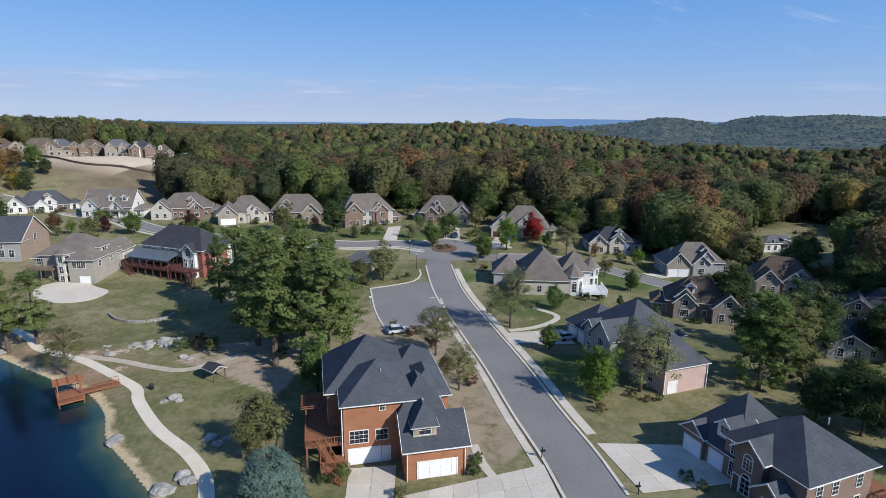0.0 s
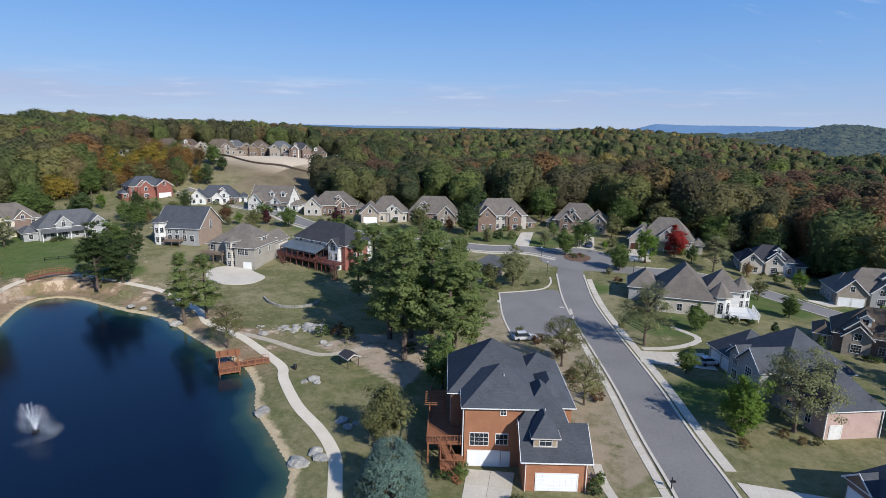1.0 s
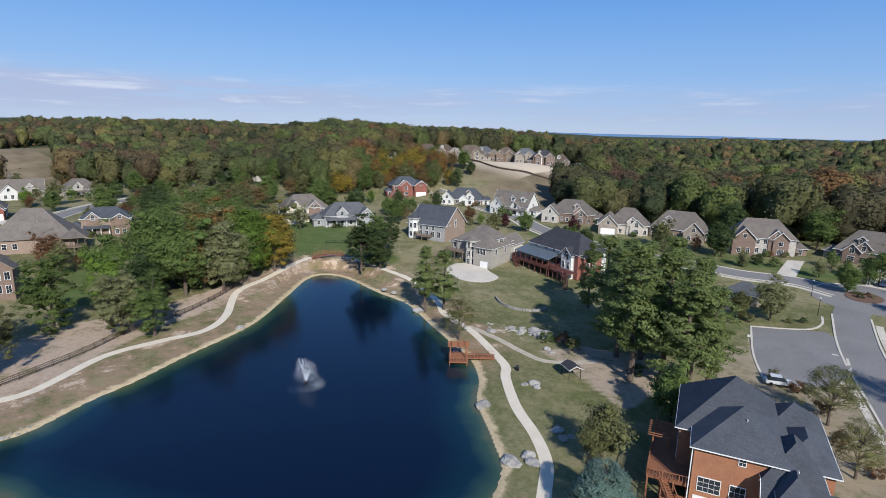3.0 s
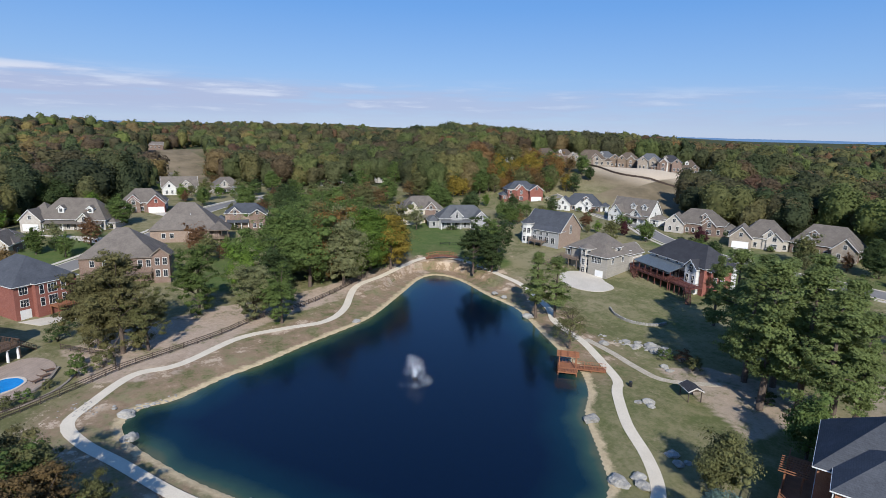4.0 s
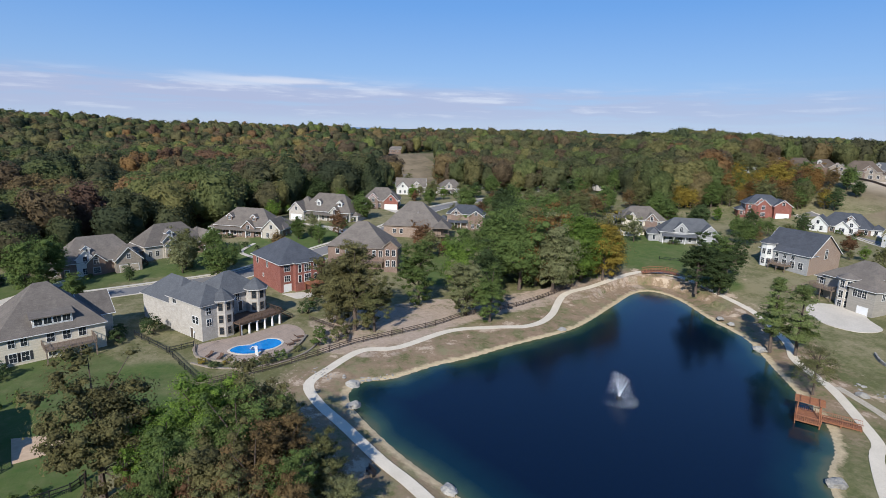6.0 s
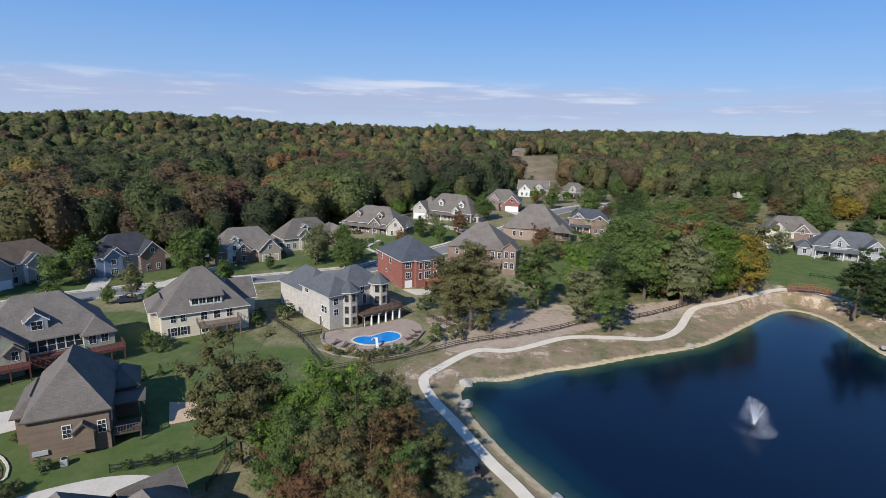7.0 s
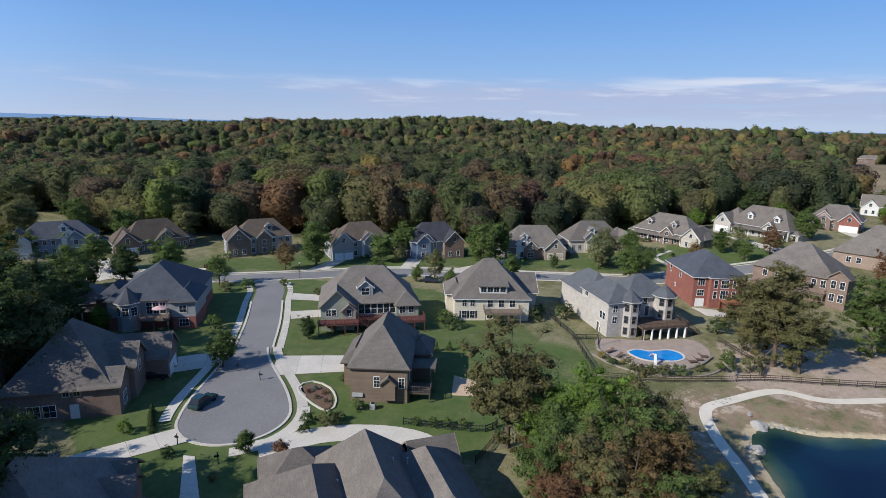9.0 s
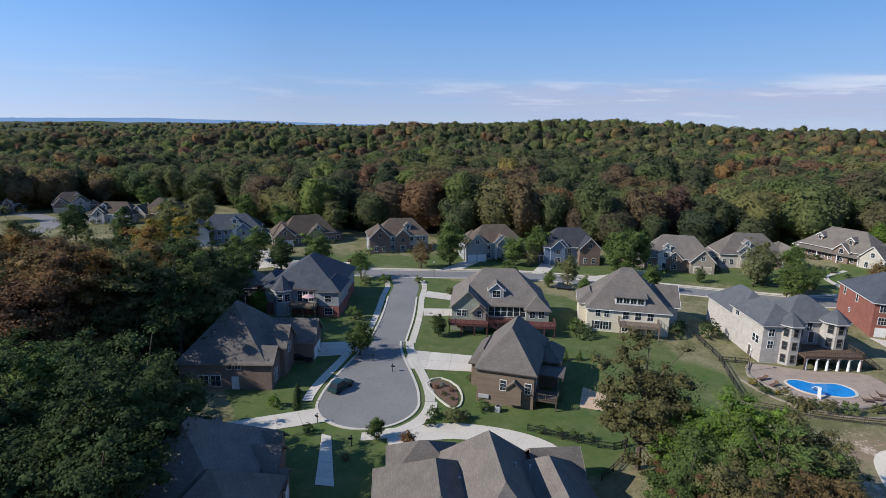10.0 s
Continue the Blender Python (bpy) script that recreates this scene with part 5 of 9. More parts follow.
def deck_at(parent, x0, y0, x1, y1, z, mat, rails="flr", posts=4, stair=None, foot=0.0):
    """A raised timber deck with posts, railing and balusters."""
    bm = bmesh.new()
    n = max(2, int((y1 - y0) / 0.3))
    prof = [(y0, z - 0.3)]
    for k in range(n):
        a, b = y0 + (y1 - y0) * k / n, y0 + (y1 - y0) * (k + 1) / n
        prof += [(a, z), (b - 0.02, z)] + ([(b - 0.02, z - 0.03), (b, z - 0.03)] if k < n - 1 else [(b, z)])
    prof += [(y1, z - 0.3)]
    ra, rb = [bm.verts.new((x0, *q)) for q in prof], [bm.verts.new((x1, *q)) for q in prof]
    for i in range(len(prof)):
        j = (i + 1) % len(prof)
        bm.faces.new((ra[i], rb[i], rb[j], ra[j]))
    bm.faces.new(ra[::-1]), bm.faces.new(rb)
    bmesh.ops.recalc_face_normals(bm, faces=bm.faces)
    d = part("deck", bm, mat, parent)
    for k in range(posts):
        u = x0 + 0.15 + (x1 - x0 - 0.3) * k / max(1, posts - 1)
        bm = bmesh.new()
        box(bm, u - 0.1, y0 + 0.05, foot, u + 0.1, y0 + 0.25, z - 0.06)
        part("post", bm, mat, d)
    runs = {"f": ((x0, y0), (x1, y0)), "b": ((x0, y1), (x1, y1)), "l": ((x0, y0), (x0, y1)), "r": ((x1, y0), (x1, y1))}
    for s in rails:
        (ax, ay), (bx, by) = runs[s]
        for name, up, w, h in (("handrail", 1.0, 0.12, 0.07), ("lower_rail", 0.15, 0.06, 0.06)):
            bm = bmesh.new()
            bar(bm, (ax, ay, z + up), (bx, by, z + up), w, h)
            part(name, bm, mat, d)
        k = max(2, int(math.hypot(bx - ax, by - ay) / 0.35))
        sticks = bmesh.new()
        for i in range(k + 1):
            px, py = ax + (bx - ax) * i / k, ay + (by - ay) * i / k
            if i % 5 == 0:
                bm = bmesh.new()
                bar(bm, (px, py, z), (px, py, z + 1.0), 0.11)
                part("rail_post", bm, mat, d)
            else:
                bar(sticks, (px, py, z), (px, py, z + 1.0), 0.045)
        tagged(part("balusters", sticks, mat, d), kind="stuff")
    if stair:
        (ax, ay), (bx, by), wide = stair
        bm = bmesh.new()
        n = max(3, int((z - foot) / 0.18))
        dx, dy = bx - ax, by - ay
        L = math.hypot(dx, dy)
        px, py = -dy / L * wide / 2, dx / L * wide / 2
        for i in range(n):
            u, zz = (i + 0.5) / n, z - (z - foot) * (i + 0.5) / n
            bar(bm, (ax + dx * u - px, ay + dy * u - py, zz), (ax + dx * u + px, ay + dy * u + py, zz), 0.28, 0.05)
        for s in (-1, 1):
            bar(bm, (ax + s * px, ay + s * py, z - 0.1), (bx + s * px, by + s * py, foot), 0.06, 0.28)
            bar(bm, (ax + s * px, ay + s * py, z + 0.95), (bx + s * px, by + s * py, foot + 0.95), 0.08, 0.08)
            for i in range(n // 2 + 1):
                u = i / (n // 2)
                zz = z - (z - foot) * u
                bar(bm, (ax + dx * u + s * px, ay + dy * u + s * py, zz), (ax + dx * u + s * px, ay + dy * u + s * py, zz + 0.95), 0.05)
        part("stair", bm, mat, d)
    return d


def chimney_at(parent, x, y, z0, z1, mat, w=1.1, d=0.8):
    bm = bmesh.new()
    box(bm, x - w / 2, y - d / 2, z0, x + w / 2, y + d / 2, z1)
    c = part("chimney", bm, mat, parent)
    bm = bmesh.new()
    box(bm, x - w / 2 - 0.1, y - d / 2 - 0.1, z1, x + w / 2 + 0.1, y + d / 2 + 0.1, z1 + 0.15)
    for s in (-0.25, 0.25):
        tube(bm, [(x + s, y, z1 + 0.15), (x + s, y, z1 + 0.5)], [0.13, 0.13], 8)
    part("chimney_cap", bm, CONCRETE, c)


def vent_at(parent, x, y, z):
    bm = bmesh.new()
    tube(bm, [(x, y, z - 0.3), (x, y, z + 0.5), (x, y, z + 0.52)], [0.09, 0.09, 0.13], 8)
    part("roof_vent", bm, UNIT, parent)


def house(x, y, turn, label, z=None, category="house", group=""):
    ob = new("house")
    ob.matrix_basis = pose(x, y, z_at(x, y) if z is None else z, 0, 0, turn)
    return tagged(ob, label, category, group)


WORDS = {"taupe": "taupe shingle", "grey": "grey shingle", "slate": "blue-grey shingle", "black": "dark shingle", "brown": "brown shingle", "tin": "metal"}
WWORDS = {"red": "red brick", "orange": "orange brick", "brown": "brown brick", "rose": "pale rose brick", "stone": "pale stone", "fieldstone": "fieldstone", "white": "white siding", "cream": "cream siding",
          "beige": "beige siding", "grey": "grey siding", "sage": "sage siding", "greige": "grey-beige siding", "tan": "tan brick", "taupe": "taupe stucco", "blue": "blue siding"}


def suburb(ax, ay, bx, by, wall, roof, deep=12.5, ridge=10.5, wing="r", wing_wall=None, garage="white", second=True, seed=1, storeys=1.5, ends="hip", dormers=1, side_wall=None,
           note="", garage_side="f", extra=None, trim=None, shutters=None, drive=True, group=""):
    """A suburban house: its front runs from a to b as the camera sees it, left to right."""
    rs = random.Random(seed)
    W = math.hypot(bx - ax, by - ay)
    turn = math.degrees(math.atan2(by - ay, bx - ax))
    label = f"{WWORDS[wall]} house with {WORDS[roof]} roof" + (", " + note if note else (" and attached garage" if garage else ""))
    ob = house(ax, ay, turn, label, z_at((ax + bx) / 2, (ay + by) / 2), group=group)
    wm, rm, tr = WALL[wall], ROOF[roof], trim or TRIM
    ww = WALL[wing_wall or wall]
    eave = {1: 3.1, 1.5: 4.3, 2: 6.0}[storeys]
    front = 2.2
    ridge *= 0.93
    split = W > 15 and ends == "hip" and rs.random() < 0.6
    lead = rs.uniform(0.80, 0.88) if split else 1.0
    m0, m1 = (0, W * lead) if wing != "l" else (W * (1 - lead), W)
    main = Block(m0, front, m1, deep, eave, ends, "x", (ridge - eave) / ((deep - front) / 2), mat=WALL[side_wall] if side_wall else None, z0=-1.2)
    main.build(ob, wm, rm, tr)
    lesser = main
    if split:  # a lower range beside the main one
        n0, n1 = (m1 - 4.5, W) if wing != "l" else (0, m0 + 4.5)
        lesser = Block(n0, front + 0.35, n1, deep - 0.6, eave - 0.25, "hip", "x", (ridge * rs.uniform(0.78, 0.88) - eave) / ((deep - front - 0.95) / 2), mat=main.mat, z0=-1.2)
        lesser.build(ob, wm, rm, tr)
    facade = lambda u, z: pose(u, front if m0 - 0.01 <= u <= m1 + 0.01 else front + 0.35, z)
    gw = min(W * 0.38, 6.8)
    x0 = {"l": 0.3, "r": W - gw - 0.3, "c": W / 2 - gw / 2}[wing]
    top = min(eave, 3.9) if storeys < 2 else eave - 0.4
    wg = Block(x0, 0, x0 + gw, front + 5.2, top, "gable", "y", min(1.0, (ridge - 1.5 - top) / (gw / 2)), z0=-1.2)
    wg.build(ob, ww, rm, tr)
    if garage:
        gm = {"white": GARAGE_WHITE, "brown": GARAGE_BROWN, "tan": GARAGE_TAN}[garage]
        if rs.random() < 0.5:
            garage_at(ob, wg.at("f", gw / 2, 0.02), 4.9, 2.2, gm)
        else:
            for u in (0.27, 0.73):
                garage_at(ob, wg.at("f", gw * u, 0.02), 2.6, 2.2, gm)
    else:
        for u in (0.3, 0.7):
            window_at(ob, wg.at("f", gw * u, 0.8), 1.0, 1.6, (2, 3), shutters=shutters)
    window_at(ob, wg.at("f", gw / 2, wg.wall + 0.15), 1.0, 1.35, (2, 2), shutters=shutters)
    free = (gw + 0.5, W - 0.5) if wing == "l" else (0.5, x0 - 0.4) if wing == "r" else (0.4, x0 - 0.4)
    if second and free[1] - free[0] > 5:
        sw = min(4.6, (free[1] - free[0]) * 0.55)
        sx = free[0] + (free[1] - free[0] - sw) * rs.choice((0.25, 0.5, 0.75))
        sg = Block(sx, front - 0.9, sx + sw, front + 4, eave - 0.3, "gable", "y", 0.95, z0=-1.2)
        sg.build(ob, WALL[rs.choice((wall, wing_wall or wall))], rm, tr)
        window_at(ob, sg.at("f", sw / 2, 0.7), 1.7, 1.6, (4, 3))
        if storeys > 1:
            window_at(ob, sg.at("f", sw / 2, eave - 1.0 if storeys < 2 else 3.6), 1.2, 1.3, (2, 2), arch=rs.random() < 0.4)
    blocked = [(sx, sx + sw)] if second and free[1] - free[0] > 5 else []
    if W > 13 and dormers < 2:  # tall cross gable up to the ridge
        cw = rs.uniform(3.6, 4.6)
        cx = rs.uniform(0.35, 0.6) * (free[1] - free[0]) + free[0] if wing != "c" else W * 0.25
        cx = min(max(cx, cw / 2 + 0.4), W - cw / 2 - 0.4)
        ce = eave + (0.9 if storeys < 2 else 0.2)
        cg = Block(cx - cw / 2, front - 0.4, cx + cw / 2, front + (deep - front) * 0.5, ce, "gable", "y", min(1.0, (ridge - 1.0 - ce) / (cw / 2)), z0=-1.2, over=0.35)
        cg.build(ob, WALL[rs.choice((wall, wing_wall or wall, "white" if wall in ("brown", "blue", "grey") else "brown"))], rm, tr)
        window_at(ob, cg.at("f", cw / 2, 0.6), 1.5, 1.7, (3, 3))
        window_at(ob, cg.at("f", cw / 2, ce - 0.9), 1.0, 1.4, (2, 2), arch=rs.random() < 0.3)
        blocked.append((cx - cw / 2, cx + cw / 2))
    if rs.random() < 0.7:  # lower side wing
        ow = rs.uniform(2.6, 4.0)
        ox = -ow + 0.1 if wing == "r" else W - 0.1
        side = Block(ox, front + 1.5, ox + ow, deep - 1.5, 3.0, "hip", "y", 0.75, z0=-1.2)
        side.build(ob, ww, rm, tr)
        window_at(ob, side.at("f", ow / 2, 0.8), 1.0, 1.5, (2, 2))
    if not blocked or len(blocked) < 2:  # porch on posts
        px0, px1 = free[0], free[1]
        bm = bmesh.new()
        top = [bm.verts.new(q) for q in ((px0, front - 1.9, 2.75), (px1, front - 1.9, 2.75), (px1, front + 0.05, 3.5), (px0, front + 0.05, 3.5))]
        low = [bm.verts.new(v.co - Vector((0, 0, 0.2))) for v in top]
        bm.faces.new(top), bm.faces.new(low[::-1])
        for k in range(4):
            bm.faces.new((top[k], low[k], low[(k + 1) % 4], top[(k + 1) % 4]))
        bmesh.ops.recalc_face_normals(bm, faces=bm.faces)
        porch = part("porch_roof", bm, rm, ob)
        for k in range(4):
            u = px0 + 0.2 + (px1 - px0 - 0.4) * k / 3
            bm = bmesh.new()
            box(bm, u - 0.11, front - 1.8, -0.8, u + 0.11, front - 1.58, 2.6)
            part("post", bm, tr, porch)
    u = free[0] + 0.9
    while u < free[1] - 0.4:
        if not any(p - 0.6 < u < q + 0.6 for p, q in blocked):
            window_at(ob, facade(u, 0.7), 1.0, 1.6, (2, 3), shutters=shutters)
            if storeys >= 2:
                window_at(ob, facade(u, 3.7), 1.0, 1.4, (2, 2), shutters=shutters)
        u += 2.2
    dx = (free[0] + free[1]) / 2
    door_at(ob, facade(min(max(dx, 1.2), W - 1.2), 0.1), 1.0, 2.2, TRIM_DARK)
    for k in range(dormers):
        px = free[0] + (free[1] - free[0]) * (k + 0.5) / dormers
        py = front + 1.3
        dormer(ob, px, py, eave + 1.3 * (main if m0 <= px <= m1 else lesser).pitch + 0.3, 2.0, wm if rs.random() < 0.5 else WALL["white"], rm, tr)
    for side in "lr":
        end = main if (side == "l") == (m0 == 0) or not split else lesser
        L = end.size(side)
        for k in range(3):
            window_at(ob, end.at(side, L * (k + 0.5) / 3, 0.8), 0.95, 1.5, (2, 2))
            if storeys >= 2 or (ends == "gable" and k == 1):
                window_at(ob, end.at(side, L * (k + 0.5) / 3, 3.9), 0.95, 1.4, (2, 2))
    if group != "houses on the hill":  # planting along the front
        for k in range(rs.randint(4, 6)):
            lx = rs.uniform(free[0], free[1]) if k else W + rs.uniform(0.6, 1.4)
            w = ob.matrix_basis @ Vector((lx, front - 2.5 + rs.uniform(-0.3, 0.2) if k else front + 1, 0))
            tree(w.x, w.y, rs.choice((0.9, 1.2, 1.5, 2.2)), "bush", rs.choice(("dark", "green", "olive", "dark", "rust", "bright")), "clipped shrub in a bed along a house front", name="shrub", category="shrub", group="foundation shrubs")
    if rs.random() < 0.6:
        vent_at(ob, W * 0.4, front + (deep - front) * 0.62, ridge - (deep - front) * 0.12 * main.pitch)
    return ob


# houses across the street to the north
suburb(17, 191, 36, 187, "stone", "taupe", 13, 11.2, "l", "beige", "brown", False, 3, dormers=1, note="brown garage door and gable")
suburb(-9, 210, 11, 208, "brown", "taupe", 12, 10.6, "r", "fieldstone", None, True, 4, dormers=1)
suburb(-36, 200, -18, 207, "stone", "taupe", 12, 12.2, "l", "brown", None, True, 5, storeys=2, dormers=0)
suburb(-65, 205, -46, 207, "brown", "taupe", 12, 10.8, "r", "fieldstone", None, True, 6, dormers=1)
suburb(-82, 199, -65, 205, "beige", "taupe", 12.5, 10.4, "l", "fieldstone", "white", True, 7, dormers=0)
suburb(-109, 204, -89, 210, "brown", "taupe", 13, 9.8, "l", "stone", None, True, 8, dormers=1)
suburb(-136, 206, -118, 206, "white", "taupe", 12, 10.8, "l", "white", None, True, 9, ends="gable", dormers=2, note="tall gable end")
suburb(-165, 206, -147, 216, "brown", "slate", 11, 8.4, "l", "white", None, True, 10, storeys=1, dormers=1)
suburb(-187, 198, -178, 213, "red", "slate", 11, 10.2, "r", "red", "white", True, 11, storeys=2, dormers=0)
# east of the main street
suburb(48, 177, 63, 176, "blue", "black", 11, 8.6, "l", "beige", None, True, 12, dormers=1)
suburb(65, 155, 82, 154, "grey", "taupe", 11.5, 9.6, "l", "fieldstone", "white", True, 13, dormers=1)
suburb(51, 119, 66, 114, "brown", "brown", 12, 9.4, "r", "fieldstone", None, True, 14, dormers=1)
suburb(82, 139, 96, 135, "fieldstone", "brown", 11, 9.6, "l", "fieldstone", None, True, 15, dormers=0)
suburb(88, 117, 104, 106, "brown", "black", 11, 8.6, "l", "brown", None, True, 16, dormers=1)
suburb(73, 98, 90, 92, "grey", "black", 11, 7.2, "l", "grey", None, True, 17, storeys=1, dormers=0)
suburb(112, 188, 128, 190, "white", "grey", 9, 5.0, "l", "white", None, False, 18, storeys=1, dormers=0, note="seen among trees")
# west of the pond
suburb(-176, 127, -170, 143, "cream", "taupe", 12, 11.2, "l", "cream", None, False, 19, storeys=2, dormers=0, note="rear deck and gable")
suburb(-162, 134, -152, 151, "grey", "grey", 12, 9.2, "r", "grey", None, False, 20, dormers=0, note="pale chimney")
suburb(-258, 212, -252, 226, "brown", "taupe", 10, 9.6, "l", "brown", None, False, 21, dormers=0)
suburb(-292, 190, -288, 212, "stone", "taupe", 12, 11.6, "l", "stone", None, True, 22, storeys=2, dormers=1)
suburb(-311, 165, -308, 186, "brown", "taupe", 11, 9.0, "r", "stone", None, True, 23, dormers=0)
suburb(-322, 133, -322, 150, "grey", "slate", 11, 7.6, "r", "grey", None, False, 24, storeys=1, dormers=0)
suburb(-295, 93, -295, 107, "beige", "taupe", 11, 9.0, "r", "grey", None, False, 25, dormers=0)
suburb(-303, 69, -299, 85, "beige", "taupe", 10, 9.4, "l", "white", None, True, 26, ends="gable", dormers=0)
suburb(-251, 41, -246, 57, "brown", "taupe", 13, 9.8, "r", "red", "white", True, 27, dormers=0)
suburb(-314, 43, -314, 58, "rose", "taupe", 11, 9.0, "l", "rose", None, False, 28, dormers=0)
suburb(-234, 8, -218, 30, "stone", "taupe", 13, 11.4, "l", "stone", "white", True, 29, dormers=2, note="two garage doors")
suburb(-216, -20, -203, 4, "brown", "taupe", 14, 10.6, "r", "beige", None, True, 30, dormers=2)
suburb(-202, 66, -196, 79, "tan", "slate", 10, 9.6, "r", "brown", None, False, 31, storeys=2, dormers=0)
# along the west street
suburb(-92, -186, -112, -172, "blue", "slate", 12, 11.0, "l", "white", "white", True, 33, storeys=2, dormers=1)
suburb(-112, -164, -132, -154, "brown", "brown", 12, 10.6, "l", "brown", "white", True, 34, dormers=0)
suburb(-128, -133, -144, -120, "grey", "brown", 12, 11.6, "l", "brown", None, True, 35, storeys=2, dormers=1)
suburb(-141, -102, -156, -89, "grey", "brown", 12, 11.6, "l", "grey", "white", True, 36, storeys=2, dormers=0)
suburb(-154, -80, -166, -67, "blue", "black", 12, 11.8, "r", "brown", None, True, 37, storeys=2, dormers=0)
suburb(-170, -54, -179, -36, "brown", "taupe", 13, 11.0, "r", "fieldstone", "tan", True, 38, dormers=1)
suburb(-187, -36, -199, -16, "beige", "taupe", 13, 10.6, "r", "brown", None, True, 39, dormers=1)
# southern cluster
suburb(-86, -297, -100, -293, "grey", "brown", 11, 9.4, "l", "brown", "tan", True, 40, dormers=1)
suburb(-100, -250, -111, -232, "taupe", "brown", 12, 10.6, "l", "fieldstone", None, True, 41, dormers=1)
suburb(-86, -258, -98, -244, "grey", "brown", 11, 9.2, "r", "grey", None, True, 42, dormers=1)
suburb(-64, -310, -78, -312, "grey", "brown", 11, 9.0, "l", "brown", None, True, 43, dormers=0)
suburb(-60, -124, -72, -112, "taupe", "taupe", 11, 8.6, "l", "taupe", None, False, 44, dormers=0, note="half hidden among trees")


def tower(parent, x, y, r, wall, peak, wall_mat, roof_mat, rows=(0.9,), faces=(3, 4, 5), z0=-1.0, w=1.0, h=1.7, arch=False, trim=None, bars=(2, 3)):
    """An eight-sided bay with a pointed roof; faces: those that carry windows (4 looks to -y)."""
    bm, rf = bmesh.new(), bmesh.new()
    ang = [math.radians(90 + 22.5 + 45 * k) for k in range(8)]
    ring = lambda b, rr, z: [b.verts.new((x + rr * math.cos(a), y + rr * math.sin(a), z)) for a in ang]
    a, b = ring(bm, r, z0), ring(bm, r, wall)
    for k in range(8):
        bm.faces.new((a[k], a[(k + 1) % 8], b[(k + 1) % 8], b[k]))
    hold = new("bay")
    hold.parent = parent
    part("wall", bm, wall_mat, hold)
    e, l = ring(rf, r + 0.45, wall + 0.05), ring(rf, r + 0.45, wall - 0.15)
    t = rf.verts.new((x, y, peak))
    for k in range(8):
        rf.faces.new((e[k], e[(k + 1) % 8], t))
        rf.faces.new((l[k], l[(k + 1) % 8], e[(k + 1) % 8], e[k]))
    rf.faces.new(l[::-1])
    part("roof", rf, roof_mat, hold)
    tr = bmesh.new()
    strip(tr, [(x + (r + 0.5) * math.cos(p), y + (r + 0.5) * math.sin(p), wall - 0.06) for p in ang[:8]], 0.08, 0.2, True)
    part("gutter", tr, TRIM_STONE, hold)
    inner = r * math.cos(math.radians(22.5))
    for k in faces:
        a = math.radians(90 + 45 + 45 * (k - 1))
        for z in rows:
            window_at(hold, pose(x + inner * math.cos(a), y + inner * math.sin(a), z, 0, 0, math.degrees(a) + 90), min(w, r * 0.6), h, bars, arch=arch, trim=trim)
    return hold


def row(ob, block, side, us, z, w=1.0, h=1.5, bars=(2, 2), **more):
    for u in us:
        window_at(ob, block.at(side, u, z), w, h, bars, **more)


